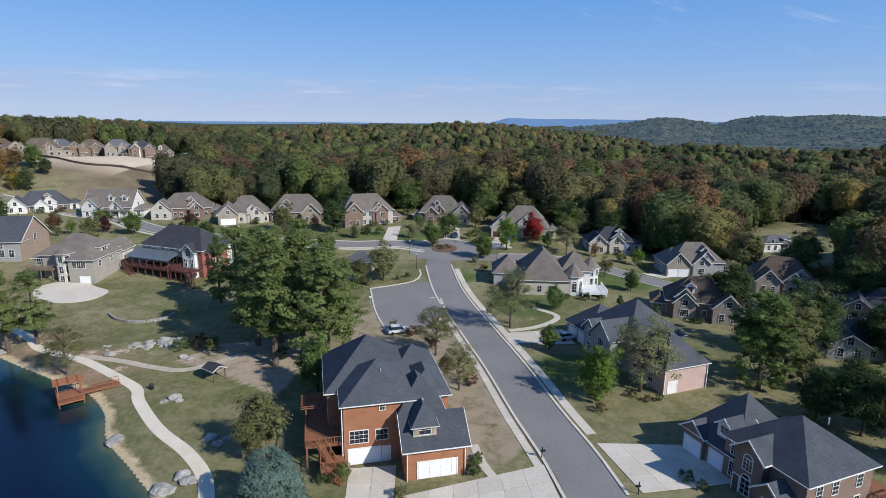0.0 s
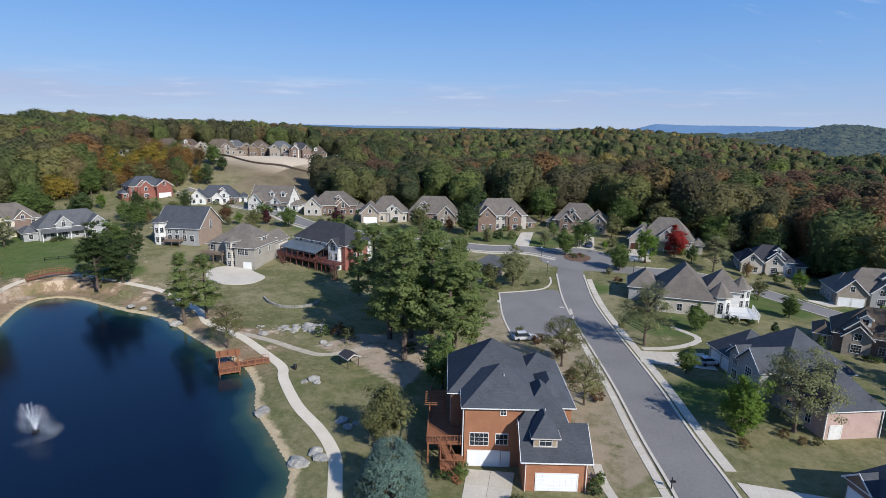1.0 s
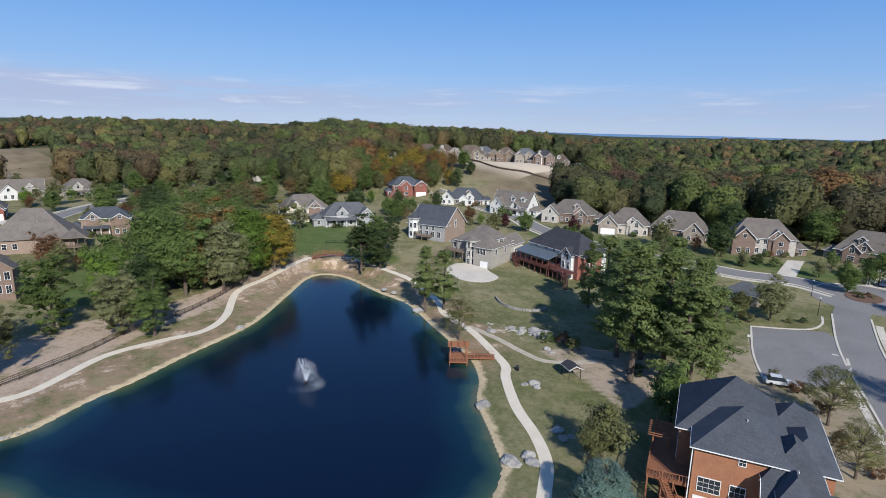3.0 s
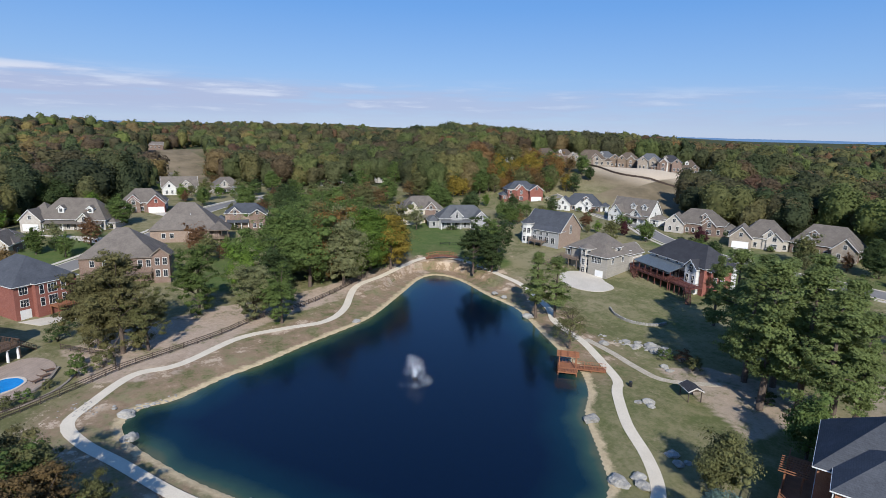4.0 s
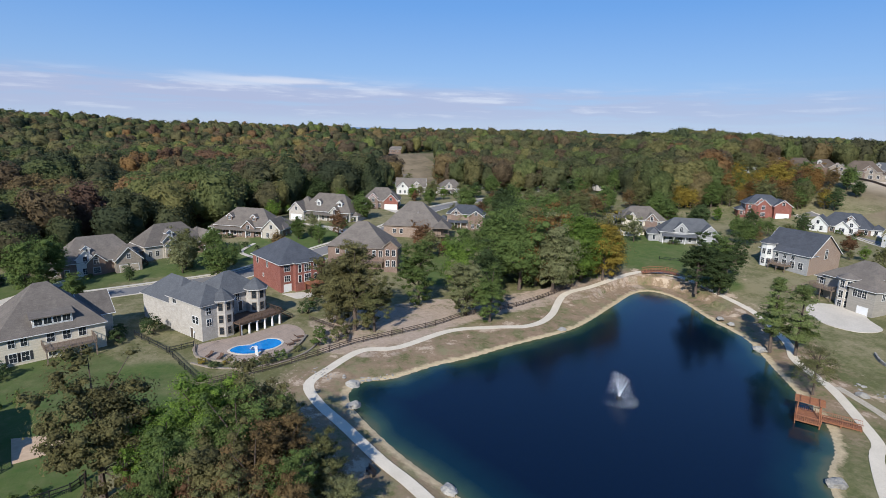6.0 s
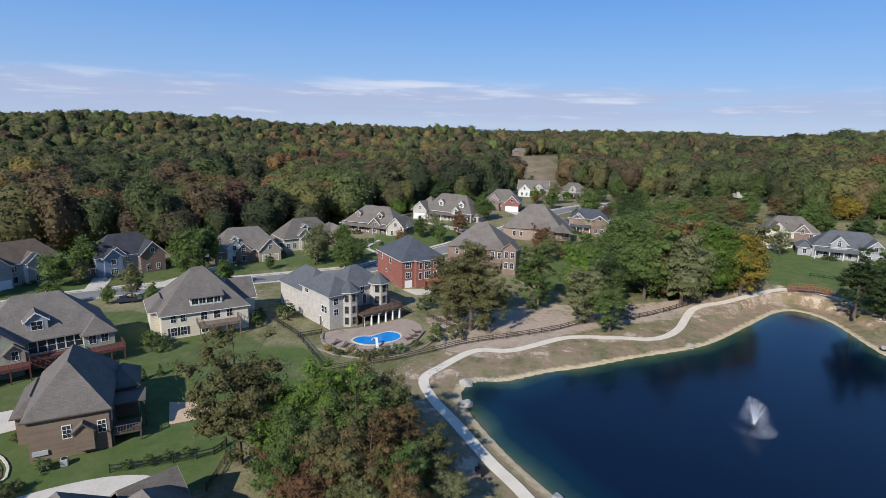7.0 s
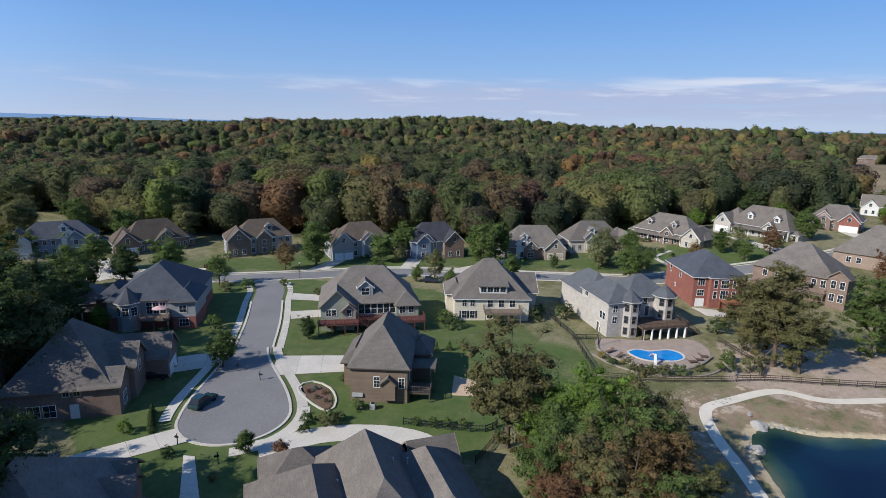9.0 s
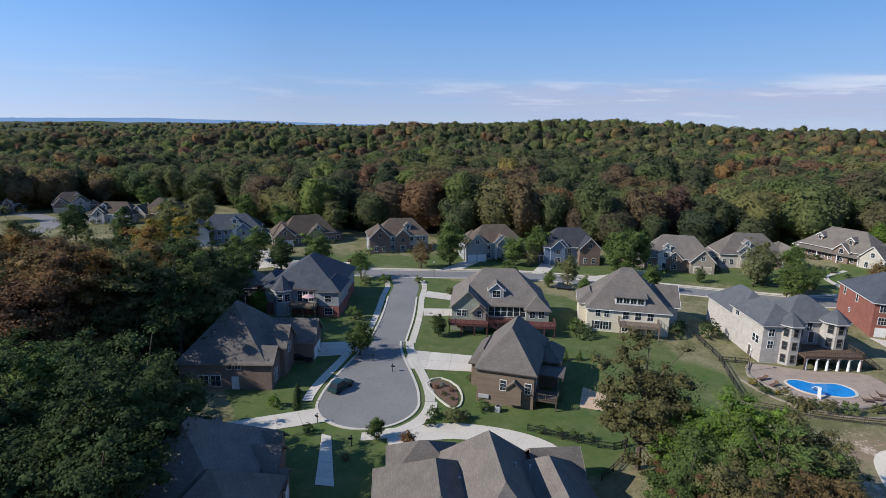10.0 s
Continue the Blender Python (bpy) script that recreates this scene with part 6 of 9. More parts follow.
def brick_house_deck():
    ob = house(-12, 63, 13, "orange brick house with slate-grey hip roofs and red timber deck", 0)
    wm, rm = WALL["orange"], ROOF["slate"]
    main = Block(-0.2, 0, 9.4, 9.4, 8.7, "hip", "x", 0.74, z0=-1)
    bay = Block(-2.0, 4.6, 9.4, 16.6, 8.4, "hip", "y", 0.86, z0=-1)
    rear = Block(-1.2, 12.5, 6.0, 19.0, 7.8, "hip", "y", 0.8, z0=-1)
    back = Block(7.4, 9.4, 14.0, 17.0, 7.4, "hip", "x", 0.75, z0=-1)
    east = Block(8.6, 2.6, 13.9, 10.6, 7.6, "hip", "y", 0.8, z0=-1)
    peak = Block(6.6, -1.1, 12.6, 7.0, 7.1, "hip", "y", 1.1, z0=4.0, over=0.12)
    gar = Block(6.9, -4.7, 14.6, 2.1, 4.35, "gable", "x", 0.8, z0=-1)
    for b in (main, bay, rear, back, east, peak, gar):
        b.build(ob, wm, rm, TRIM)
    garage_at(ob, gar.at("f", 4.0, 0.05), 4.9, 2.3)
    garage_at(ob, main.at("f", 2.55, 0.05), 4.0, 2.2)
    door_at(ob, main.at("f", 5.35, 0.05), 0.9, 2.1)
    window_at(ob, main.at("f", 1.9, 3.1), 2.3, 1.7, (4, 3))
    window_at(ob, main.at("f", 4.8, 3.25), 1.5, 1.45, (3, 2))
    window_at(ob, main.at("f", 4.9, 7.4), 0.65, 0.85, (2, 2))
    row(ob, bay, "l", (3, 7, 10.5), 3.4, 1.2, 1.7)
    row(ob, gar, "r", (3.4,), 1.0, 1.0, 1.6)
    dormer(ob, 9.5, -3.75, 5.35, 2.9, WALL["beige"], rm, TRIM_STONE, 4.4, 1.55, shutters=SHUTTER_TAN, ends="hip", pitch=1.25)
    vent_at(ob, 4.9, 3.2, 11.0)
    vent_at(ob, 7.6, 0.8, 8.9)
    d = deck_at(ob, -5.0, 0.4, -0.3, 15, 3.1, RED_DECK, "fl", 4, ((-3.2, 0.4), (-0.9, -2.4), 1.2))
    deck_at(ob, -3.2, -2.6, -0.3, 0.3, 1.55, RED_DECK, "fl", 2, ((-3.0, -1.6), (-0.6, -3.6), 1.1))
    for x in (-4.9, -3.1):
        for y in (6.4, 9.6):
            bm = bmesh.new()
            box(bm, x - 0.09, y - 0.09, 3.1, x + 0.09, y + 0.09, 5.3)
            part("pergola_post", bm, RED_DECK, d)
    for k in range(8):
        bm = bmesh.new()
        box(bm, -5.6, 6.0 + k * 0.56, 5.3, -2.6, 6.06 + k * 0.56, 5.42)
        part("pergola_slat", bm, RED_DECK, d)
    for k, (x, y) in enumerate(((7.1, -5.4), (14.4, -5.4))):
        bm = bmesh.new()
        box(bm, x - 0.04, y + 0.5, 0, x + 0.04, y + 0.58, 3.9)
        part("downpipe", bm, TRIM, ob)
    for x, y in ((-0.4, -0.12),):
        bm = bmesh.new()
        box(bm, x - 0.06, y - 0.06, 0, x + 0.06, y + 0.06, 8.4)
        part("downpipe", bm, TRIM, ob)


def brick_house_corner():
    ob = house(33.5, 68.3, -69, "brown brick house with dark grey roofs, arched entry and two garages", 0)
    wm, rm = WALL["brown"], ROOF["slate"]
    gar = Block(0, 0, 8.5, 11, 3.4, "hip", "x", 0.98, z0=-1)
    main = Block(6.6, -0.2, 17.2, 10.6, 5.7, "hip", "x", 0.74, z0=-1)
    gate = Block(9.0, -1.4, 12.8, 6, 5.8, "gable", "y", 0.85, z0=-1)
    left = Block(0.2, -0.5, 3.6, 5, 3.5, "gable", "y", 0.8, z0=-1)
    porch = Block(13.0, -2.4, 16.2, 3, 3.1, "gable", "y", 0.85, z0=-1)
    for b in (gar, main, gate, left, porch):
        b.build(ob, wm, rm, TRIM)
    garage_at(ob, left.at("f", 1.7, 0.02), 2.7, 2.2)
    garage_at(ob, gar.at("f", 5.6, 0.02), 2.7, 2.2)
    row(ob, main, "f", (1.5,), 0.6, 1.1, 1.9, (3, 4))
    row(ob, main, "f", (1.5,), 3.5, 1.1, 1.7, (3, 4))
    window_at(ob, gate.at("f", 1.9, 3.5), 1.2, 1.4, (3, 3), arch=True)
    window_at(ob, gate.at("f", 1.9, 0.3), 1.2, 2.0, (2, 3), arch=True)
    door_at(ob, gate.at("f", 0.6, 0.05), 0.8, 2.1, TRIM_DARK)
    dormer(ob, 5.6, 0.6, 4.6, 2.2, WALL["white"], rm, TRIM, 4, 1.3)
    row(ob, porch, "f", (1.6,), 0.7, 1.4, 1.6, (3, 3))
    row(ob, main, "r", (2.0, 4.6, 8.6), 3.2, 0.95, 1.6, (2, 3), shutters=None)
    row(ob, main, "r", (2.0, 4.6, 8.6), 0.4, 0.95, 1.6, (2, 3))
    vent_at(ob, 13, 8.2, 9.0)
    deck_at(ob, 14, 10.8, 18, 15, 1.0, RED_DECK, "fr", 3)


def rose_end_house():
    ob = house(26.4, 109.5, -70, "grey sided house with grey roof and pale rose brick end", 0)
    wm, rm = WALL["grey"], ROOF["slate"]
    gar = Block(0, 0, 8, 10, 3.3, "hip", "x", 0.8, z0=-1)
    main = Block(7, 0, 19.5, 12, 5.9, "hip", "x", 0.86, z0=-1)
    wing = Block(12.5, -2.8, 18.0, 6, 5.9, "gable", "y", 0.95, z0=-1)
    rear = Block(18.8, 0.2, 28.6, 8.6, 4.9, "hip", "x", 0.98, z0=-1, mat=WALL["rose"])
    leftg = Block(8.2, -1.5, 11.8, 5, 5.2, "gable", "y", 0.9, z0=-1)
    for b in (gar, main, wing, rear, leftg):
        b.build(ob, wm, rm, TRIM)
    garage_at(ob, gar.at("f", 2.2, 0.02), 2.7, 2.2)
    garage_at(ob, gar.at("f", 5.6, 0.02), 2.7, 2.2)
    row(ob, wing, "f", (1.6, 3.9), 0.7, 1.1, 1.7, (2, 3))
    row(ob, wing, "f", (2.75,), 3.7, 1.5, 1.5, (3, 3))
    row(ob, leftg, "f", (1.8,), 0.7, 1.3, 1.7, (3, 3))
    row(ob, leftg, "f", (1.8,), 3.5, 1.3, 1.4, (3, 3))
    row(ob, rear, "f", (2.5, 6.5), 1.0, 1.0, 1.5)
    door_at(ob, rear.at("r", 1.1, 0.05), 0.85, 2.1)
    door_at(ob, rear.at("r", 2.0, 0.05), 0.85, 2.1)
    for y in (0.0, 8.8):
        bm = bmesh.new()
        box(bm, 28.65, y - 0.06, 0, 28.77, y + 0.06, 4.8)
        part("downpipe", bm, TRIM, ob)
    vent_at(ob, 22, 6.0, 8.6)


def bay_house_east():
    ob = house(18, 136, -4, "grey-taupe roofed house with white eight-sided bays and terrace")
    wm, rm = WALL["beige"], ROOF["taupe"]
    main = Block(2, 0, 14.5, 17, 4.2, "hip", "y", 1.0, z0=-1.2)
    left = Block(-4.5, 7, 3, 17, 4.0, "hip", "y", 0.9, z0=-1.2, mat=WALL["grey"])
    right = Block(13.5, 7, 21, 17, 5.0, "hip", "x", 0.8, z0=-1.2, mat=WALL["white"])
    for b in (main, left, right):
        b.build(ob, wm, rm, TRIM)
    tower(ob, 15.8, 2.6, 2.5, 4.9, 8.2, WALL["white"], rm, (0.9,), (3, 4, 5, 6), w=1.1, h=2.2, arch=True)
    tower(ob, 21.5, 10.5, 2.3, 5.2, 8.2, WALL["white"], rm, (0.8, 3.1), (3, 4, 5, 6), w=1.0, h=1.5)
    row(ob, main, "f", (2, 5, 8), 0.8, 1.1, 1.7)
    row(ob, main, "r", (3, 6), 0.8, 1.1, 1.7)
    deck_at(ob, 17.8, -0.5, 24, 7.5, 0.9, TRIM, "flr", 4)


def porch_house():
    ob = house(-84, 146, -22, "white and red brick house with slate roof and maroon decks", 1.8)
    wm, rm = WALL["white"], ROOF["black"]
    main = Block(-3.4, 6, 18.6, 17, 7.4, "hip", "x", 0.85, z0=-1.5)
    bay = Block(12.6, 5.0, 16.8, 10, 6.9, "gable", "y", 0.9, z0=-1.5)
    side = Block(17.6, 7.2, 19.8, 14, 6.8, "hip", "y", 0.7, z0=-1.5, mat=WALL["red"])
    corner = Block(17.2, 5.9, 18.7, 7.6, 7.3, "none", z0=-1.5, mat=WALL["red"])
    for b in (main, side, bay, corner):
        b.build(ob, wm, rm, TRIM)
    bm = bmesh.new()
    t = [bm.verts.new(p) for p in ((-4.4, 0.9, 4.8), (11.4, 0.9, 4.8), (11.4, 6.0, 6.3), (-4.4, 6.0, 6.3))]
    l = [bm.verts.new((v.co.x, v.co.y, v.co.z - 0.2)) for v in t]
    bm.faces.new(t), bm.faces.new(l[::-1])
    for i in range(4):
        bm.faces.new((t[i], l[i], l[(i + 1) % 4], t[(i + 1) % 4]))
    part("porch_roof", bm, ROOF["tin"], ob)
    for k in range(7):
        x = -4.2 + 2.65 * k
        bm = bmesh.new()
        box(bm, x - 0.1, 0.9, 2.4, x + 0.1, 1.1, 4.75)
        part("porch_post", bm, MAROON_DECK, ob)
    for k in range(6):
        window_at(ob, pose(-2.2 + 2.6 * k, 5.9, 2.7), 2.0, 2.0, (4, 2), trim=TRIM_DARK)
    row(ob, main, "f", (3, 8, 11.5), 6.4, 1.1, 0.8, (2, 1))
    row(ob, bay, "f", (1.0, 3.2), 2.7, 1.0, 2.0, (2, 2))
    row(ob, bay, "f", (2.1,), 5.5, 1.6, 1.5, (3, 2), arch=True)
    row(ob, side, "r", (1.5, 4), 3.0, 1.1, 1.7)
    deck_at(ob, -4.8, 0.3, 12.0, 5.8, 2.4, MAROON_DECK, "flr", 7, ((-3.6, 0.1), (1.8, -1.6), 1.3), -0.8)
    deck_at(ob, 12.0, 0.8, 19.6, 4.9, 2.4, MAROON_DECK, "flr", 5, ((19.0, 0.8), (22.8, -2.0), 1.3), -0.8)


def beige_walkout():
    ob = house(-105.4, 137.4, 2, "beige sided walkout house with pale turret bays and taupe roof", 3.0)
    wm, rm = WALL["greige"], ROOF["taupe"]
    main = Block(1.5, 2.2, 15.2, 13, 5.9, "hip", "x", 0.82, z0=-2)
    wing = Block(9.9, -1.0, 16.2, 11.5, 5.4, "hip", "y", 0.9, z0=-2)
    left = Block(-1.2, 2.8, 5.0, 10.5, 5.0, "hip", "y", 0.72, z0=-2)
    gar = Block(9.6, 10.8, 16.0, 19.5, 4.6, "gable", "y", 0.75, z0=-2, mat=WALL["stone"])
    for b in (main, wing, left, gar):
        b.build(ob, wm, rm, TRIM)
    tower(ob, 8.0, 1.2, 2.1, 6.6, 7.9, WALL["beige"], rm, (-0.9, 1.6, 4.2), (2, 3, 4, 5), z0=-2, h=1.8)
    row(ob, wing, "f", (1.6, 2.7, 3.8), 3.0, 1.0, 1.7, (2, 3))
    garage_at(ob, wing.at("f", 3.9, -1.3), 2.4, 2.1, GARAGE_WHITE)
    row(ob, left, "f", (1.4, 2.6, 3.8), 3.0, 0.95, 1.6)
    row(ob, left, "f", (2.0, 4.0), -0.2, 1.0, 1.7)
    row(ob, wing, "r", (3, 8.5), 2.9, 1.0, 1.5)
    garage_at(ob, gar.at("r", 5.6, 1.0), 4.9, 2.2, GARAGE_TAN)
    dormer(ob, 15.4, 6.2, 6.0, 3.6, WALL["beige"], rm, TRIM, 3.6, 1.5, turn=90, ends="hip")
    deck_at(ob, -0.6, -0.6, 5.6, 2.7, 2.6, GREY_DECK, "flr", 3, ((-0.4, -0.6), (-4.4, -3.4), 1.2), -0.4)


def gable_house_grey():
    ob = house(-132.7, 149, 8, "grey sided house with blue-grey roof and brown brick gable end")
    wm, rm = WALL["grey"], ROOF["slate"]
    main = Block(0, 0, 15, 14.5, 5.2, "gable", "x", 0.8, z0=-2, mat=WALL["tan"])
    front = Block(-0.3, -0.6, 14.7, 3, 5.2, "hip", "x", 0.6, z0=-2)
    for b in (main, front):
        b.build(ob, wm, rm, TRIM)
    tower(ob, 2.0, -0.4, 2.0, 7.0, 9.0, WALL["white"], rm, (0.6, 3.6), (3, 4, 5), z0=-2)
    row(ob, front, "f", (5.5, 8, 10.5, 13), 0.8, 1.3, 2.0, (2, 3))
    row(ob, front, "f", (5.5, 8, 10.5), 3.3, 1.0, 1.2)
    window_at(ob, main.at("r", 7.2, 4.0), 1.3, 2.2, (2, 3), arch=True)
    deck_at(ob, 4.5, -3.5, 10, -0.7, 1.4, GREY_DECK, "flr", 3, foot=-1)


def red_brick_house():
    ob = house(-160, -4.5, 24, "tall red brick house with blue-grey hip roof and patio", 0.3)
    wm, rm = WALL["red"], ROOF["slate"]
    main = Block(0, 0, 17, 13, 7.9, "hip", "x", 0.7, z0=-1)
    bump = Block(16.5, 3.6, 18.4, 10.5, 7.9, "hip", "y", 0.5, z0=-1, over=0.3)
    for b in (main, bump):
        b.build(ob, wm, rm, TRIM)
    row(ob, main, "f", (3.0, 9.2), 5.6, 0.9, 1.7, (1, 2))
    row(ob, main, "f", (6.5,), 2.4, 0.6, 0.9, (1, 1))
    row(ob, main, "r", (1.9,), 5.7, 1.6, 1.6, (3, 2))
    row(ob, main, "r", (1.9,), 3.0, 1.6, 1.5, (3, 2))
    door_at(ob, main.at("r", 1.9, 0.05), 1.9, 2.1)
    row(ob, bump, "r", (1.2, 5.7), 5.4, 0.8, 1.9, (1, 2))
    row(ob, bump, "r", (3.4,), 5.4, 1.8, 1.9, (3, 2))
    row(ob, bump, "r", (3.4,), 2.7, 1.8, 2.0, (3, 2))
    row(ob, bump, "r", (1.2, 5.7), 2.7, 0.8, 1.8, (1, 2))
    vent_at(ob, 9, 4.4, 10.6)
    deck_at(ob, 18.5, 6, 21.5, 11.5, 2.6, RED_DECK, "rb", 2)


def pool_house():
    ob = house(-114.5, -13.5, 127, "pale stone house with grey roofs, bay turrets and pool terrace", 0)
    wm, rm = WALL["stone"], ROOF["grey"]
    left = Block(0, 0, 7.4, 12, 7.7, "hip", "y", 0.75, z0=-1)
    main = Block(6.0, 3.4, 16.6, 12.5, 7.6, "hip", "x", 0.78, z0=-1)
    back = Block(0.5, 10, 9.5, 24, 6.0, "hip", "y", 0.85, z0=-1, mat=WALL["stone"])
    for b in (left, main, back):
        b.build(ob, wm, rm, TRIM_STONE)
    tower(ob, 5.4, 0.9, 2.2, 7.8, 10.0, wm, rm, (0.6, 3.1, 5.7), (2, 3, 4, 5), w=0.8, h=1.5, trim=TRIM_TAUPE, bars=(1, 2))
    tower(ob, 14.8, 2.8, 2.3, 7.8, 10.2, wm, rm, (3.2, 5.8), (3, 4, 5, 6), w=0.9, h=1.6, trim=TRIM_TAUPE, bars=(1, 2))
    row(ob, left, "l", (9.2, 10.4), 3.4, 0.95, 1.5, (1, 2))
    row(ob, left, "l", (2.2,), 6.2, 1.3, 1.1, (2, 1))
    door_at(ob, left.at("l", 8.2, 0.05), 0.95, 2.1, TRIM_DARK)
    row(ob, left, "f", (1.6,), 5.4, 1.0, 1.4)
    row(ob, left, "f", (1.6,), 3.0, 1.0, 1.4)
    row(ob, main, "f", (3.2, 4.6), 5.6, 1.0, 1.5)
    row(ob, main, "f", (2.2,), 3.0, 2.0, 2.0, (3, 2))
    door_at(ob, main.at("f", 5.2, 3.1), 0.95, 2.1, TRIM_DARK)
    d = deck_at(ob, 6.4, -3.2, 17.0, 3.2, 2.7, BROWN_DECK, "fr", 2, ((17.0, -1.0), (21.0, -1.4), 1.3))
    for k in range(6):
        x = 6.9 + 1.95 * k
        bm = bmesh.new()
        tube(bm, [(x, -2.9, 0), (x, -2.9, 0.7), (x, -2.9, 2.4)], [0.26, 0.24, 0.17], 8)
        part("column", bm, TRIM, d)
        bm = bmesh.new()
        box(bm, x - 0.28, -3.18, 2.28, x + 0.28, -2.62, 2.4)
        part("capital", bm, TRIM, d)
    bm = bmesh.new()
    box(bm, 6.5, 2.0, 0.05, 16.8, 3.1, 2.35)
    part("shaded_wall", bm, WALL["fieldstone"], d)


def hip_house_west():
    ob = house(-196, 40, 67, "tan-brown brick house under a big taupe hip roof")
    wm, rm = WALL["tan"], ROOF["taupe"]
    main = Block(0, 0, 21, 16, 4.4, "hip", "x", 0.95, z0=-1.5)
    porch = Block(18, -1.5, 24, 8, 4.2, "hip", "y", 0.7, z0=3.6)
    for b in (main, porch):
        b.build(ob, wm, rm, TRIM_TAUPE)
    row(ob, main, "f", (4, 6.5, 12, 15), 1.4, 1.1, 1.5)
    for k in range(4):
        bm = bmesh.new()
        x = 18.2 + 1.85 * k
        box(bm, x - 0.1, -1.5, 0, x + 0.1, -1.3, 4.1)
        part("porch_post", bm, TRIM_DARK, ob)
    deck_at(ob, 18, -1.6, 24, 4, 1.3, GREY_DECK, "flr", 3)
    vent_at(ob, 12, 4, 8.4)


def brown_house_west():
    ob = house(-168, 17, 66, "brown brick house with taupe hip roofs and rear turret")
    wm, rm = WALL["brown"], ROOF["taupe"]
    main = Block(0, 0, 18, 15, 6.0, "hip", "x", 0.85, z0=-2)
    wing = Block(13, -2.5, 19, 6, 6.4, "hip", "y", 0.8, z0=-2)
    bay = Block(18.4, -4.2, 22.4, -0.2, 7.2, "gable", "y", 0.8, z0=-2)
    for b in (main, wing, bay):
        b.build(ob, wm, rm, TRIM_TAUPE)
    row(ob, bay, "f", (1.1, 2.9), 4.4, 1.0, 1.8)
    row(ob, bay, "f", (1.1, 2.9), 1.2, 1.0, 1.8)
    row(ob, wing, "f", (2, 4), 3.6, 1.0, 1.8)
    row(ob, main, "f", (3, 6, 9), 3.4, 1.0, 1.6)
    deck_at(ob, 10, -5, 18, -2.5, 2.2, GREY_DECK, "flr", 4, foot=-1)


def dark_roof_house():
    ob = house(-70, -107, 126, "grey sided house over red brick with dark hip roof", 0)
    wm, rm = WALL["grey"], ROOF["slate"]
    main = Block(0, 0, 16.5, 20, 6.4, "hip", "y", 0.66, z0=2.6)
    low = Block(0.02, 0.02, 16.48, 19.98, 2.62, "none", z0=-1, mat=WALL["red"])
    right = Block(12.6, -1.2, 17.2, 9, 6.2, "hip", "y", 0.8, z0=2.6)
    rlow = Block(12.62, -1.18, 17.18, 8.98, 2.62, "none", z0=-1, mat=WALL["red"])
    left = Block(-3.5, 4, 2, 13, 5.8, "hip", "y", 0.8, z0=-1, mat=WALL["red"])
    for b in (main, low, right, rlow, left):
        b.build(ob, wm, rm, TRIM_TAUPE)
    tower(ob, 4.0, 0.2, 2.2, 6.0, 9.2, wm, rm, (3.4,), (3, 4, 5), z0=-1, w=1.2, h=1.7)
    row(ob, main, "f", (8.0, 9.3, 10.6), 3.2, 1.1, 2.4, (2, 3))
    row(ob, right, "f", (2.2,), 3.6, 1.4, 1.5)
    row(ob, rlow, "f", (2.2,), 0.6, 1.8, 1.5, (3, 2))
    deck_at(ob, 6.6, -3.4, 12.4, -0.1, 2.9, GREY_DECK, "flr", 3)
    bm = bmesh.new()
    tube(bm, [(10.5, -1.8, 2.9), (10.5, -1.8, 5.2)], [0.04, 0.04], 6)
    part("parasol_pole", bm, UNIT, ob)
    bm = bmesh.new()
    bmesh.ops.create_cone(bm, cap_ends=True, segments=10, radius1=1.5, radius2=0.05, depth=0.6, matrix=Matrix.Translation((10.5, -1.8, 5.2)))
    part("parasol", bm, material("parasol_pink", (0.6, 0.38, 0.36)), ob, "faded pink canvas parasol")


def shaded_brick_house():
    ob = house(-39, -85.5, 129, "brown brick house with big taupe hip roof in tree shade", 0)
    wm, rm = WALL["brown"], ROOF["taupe"]
    main = Block(0, 0, 14.2, 16, 4.9, "hip", "y", 1.05, z0=-1)
    mid = Block(9, 5, 16.0, 11, 5.6, "gable", "x", 0.9, z0=-1)
    gar = Block(10, 11, 19.5, 18, 4.2, "gable", "x", 0.85, z0=-1)
    front = Block(10.5, -0.1, 15.2, 5, 4.8, "gable", "x", 0.7, z0=-1)
    for b in (main, mid, gar, front):
        b.build(ob, wm, rm, TRIM_TAUPE)
    row(ob, main, "f", (8.3, 9.7), 3.6, 0.8, 0.9, (2, 1))
    row(ob, main, "f", (11.6,), 0.8, 1.1, 1.5)
    row(ob, main, "f", (4.0, 6.0), 0.6, 1.6, 1.8, (2, 2))
    door_at(ob, main.at("f", 9.2, 0.05), 0.9, 2.1)
    row(ob, front, "r", (2.4,), 0.8, 1.5, 1.9, (3, 3))
    row(ob, mid, "r", (3,), 3.6, 1.2, 1.5, (2, 2))
    garage_at(ob, gar.at("r", 3.5, 0.02), 4.9, 2.2)
    vent_at(ob, 6.5, 5.6, 10.0)


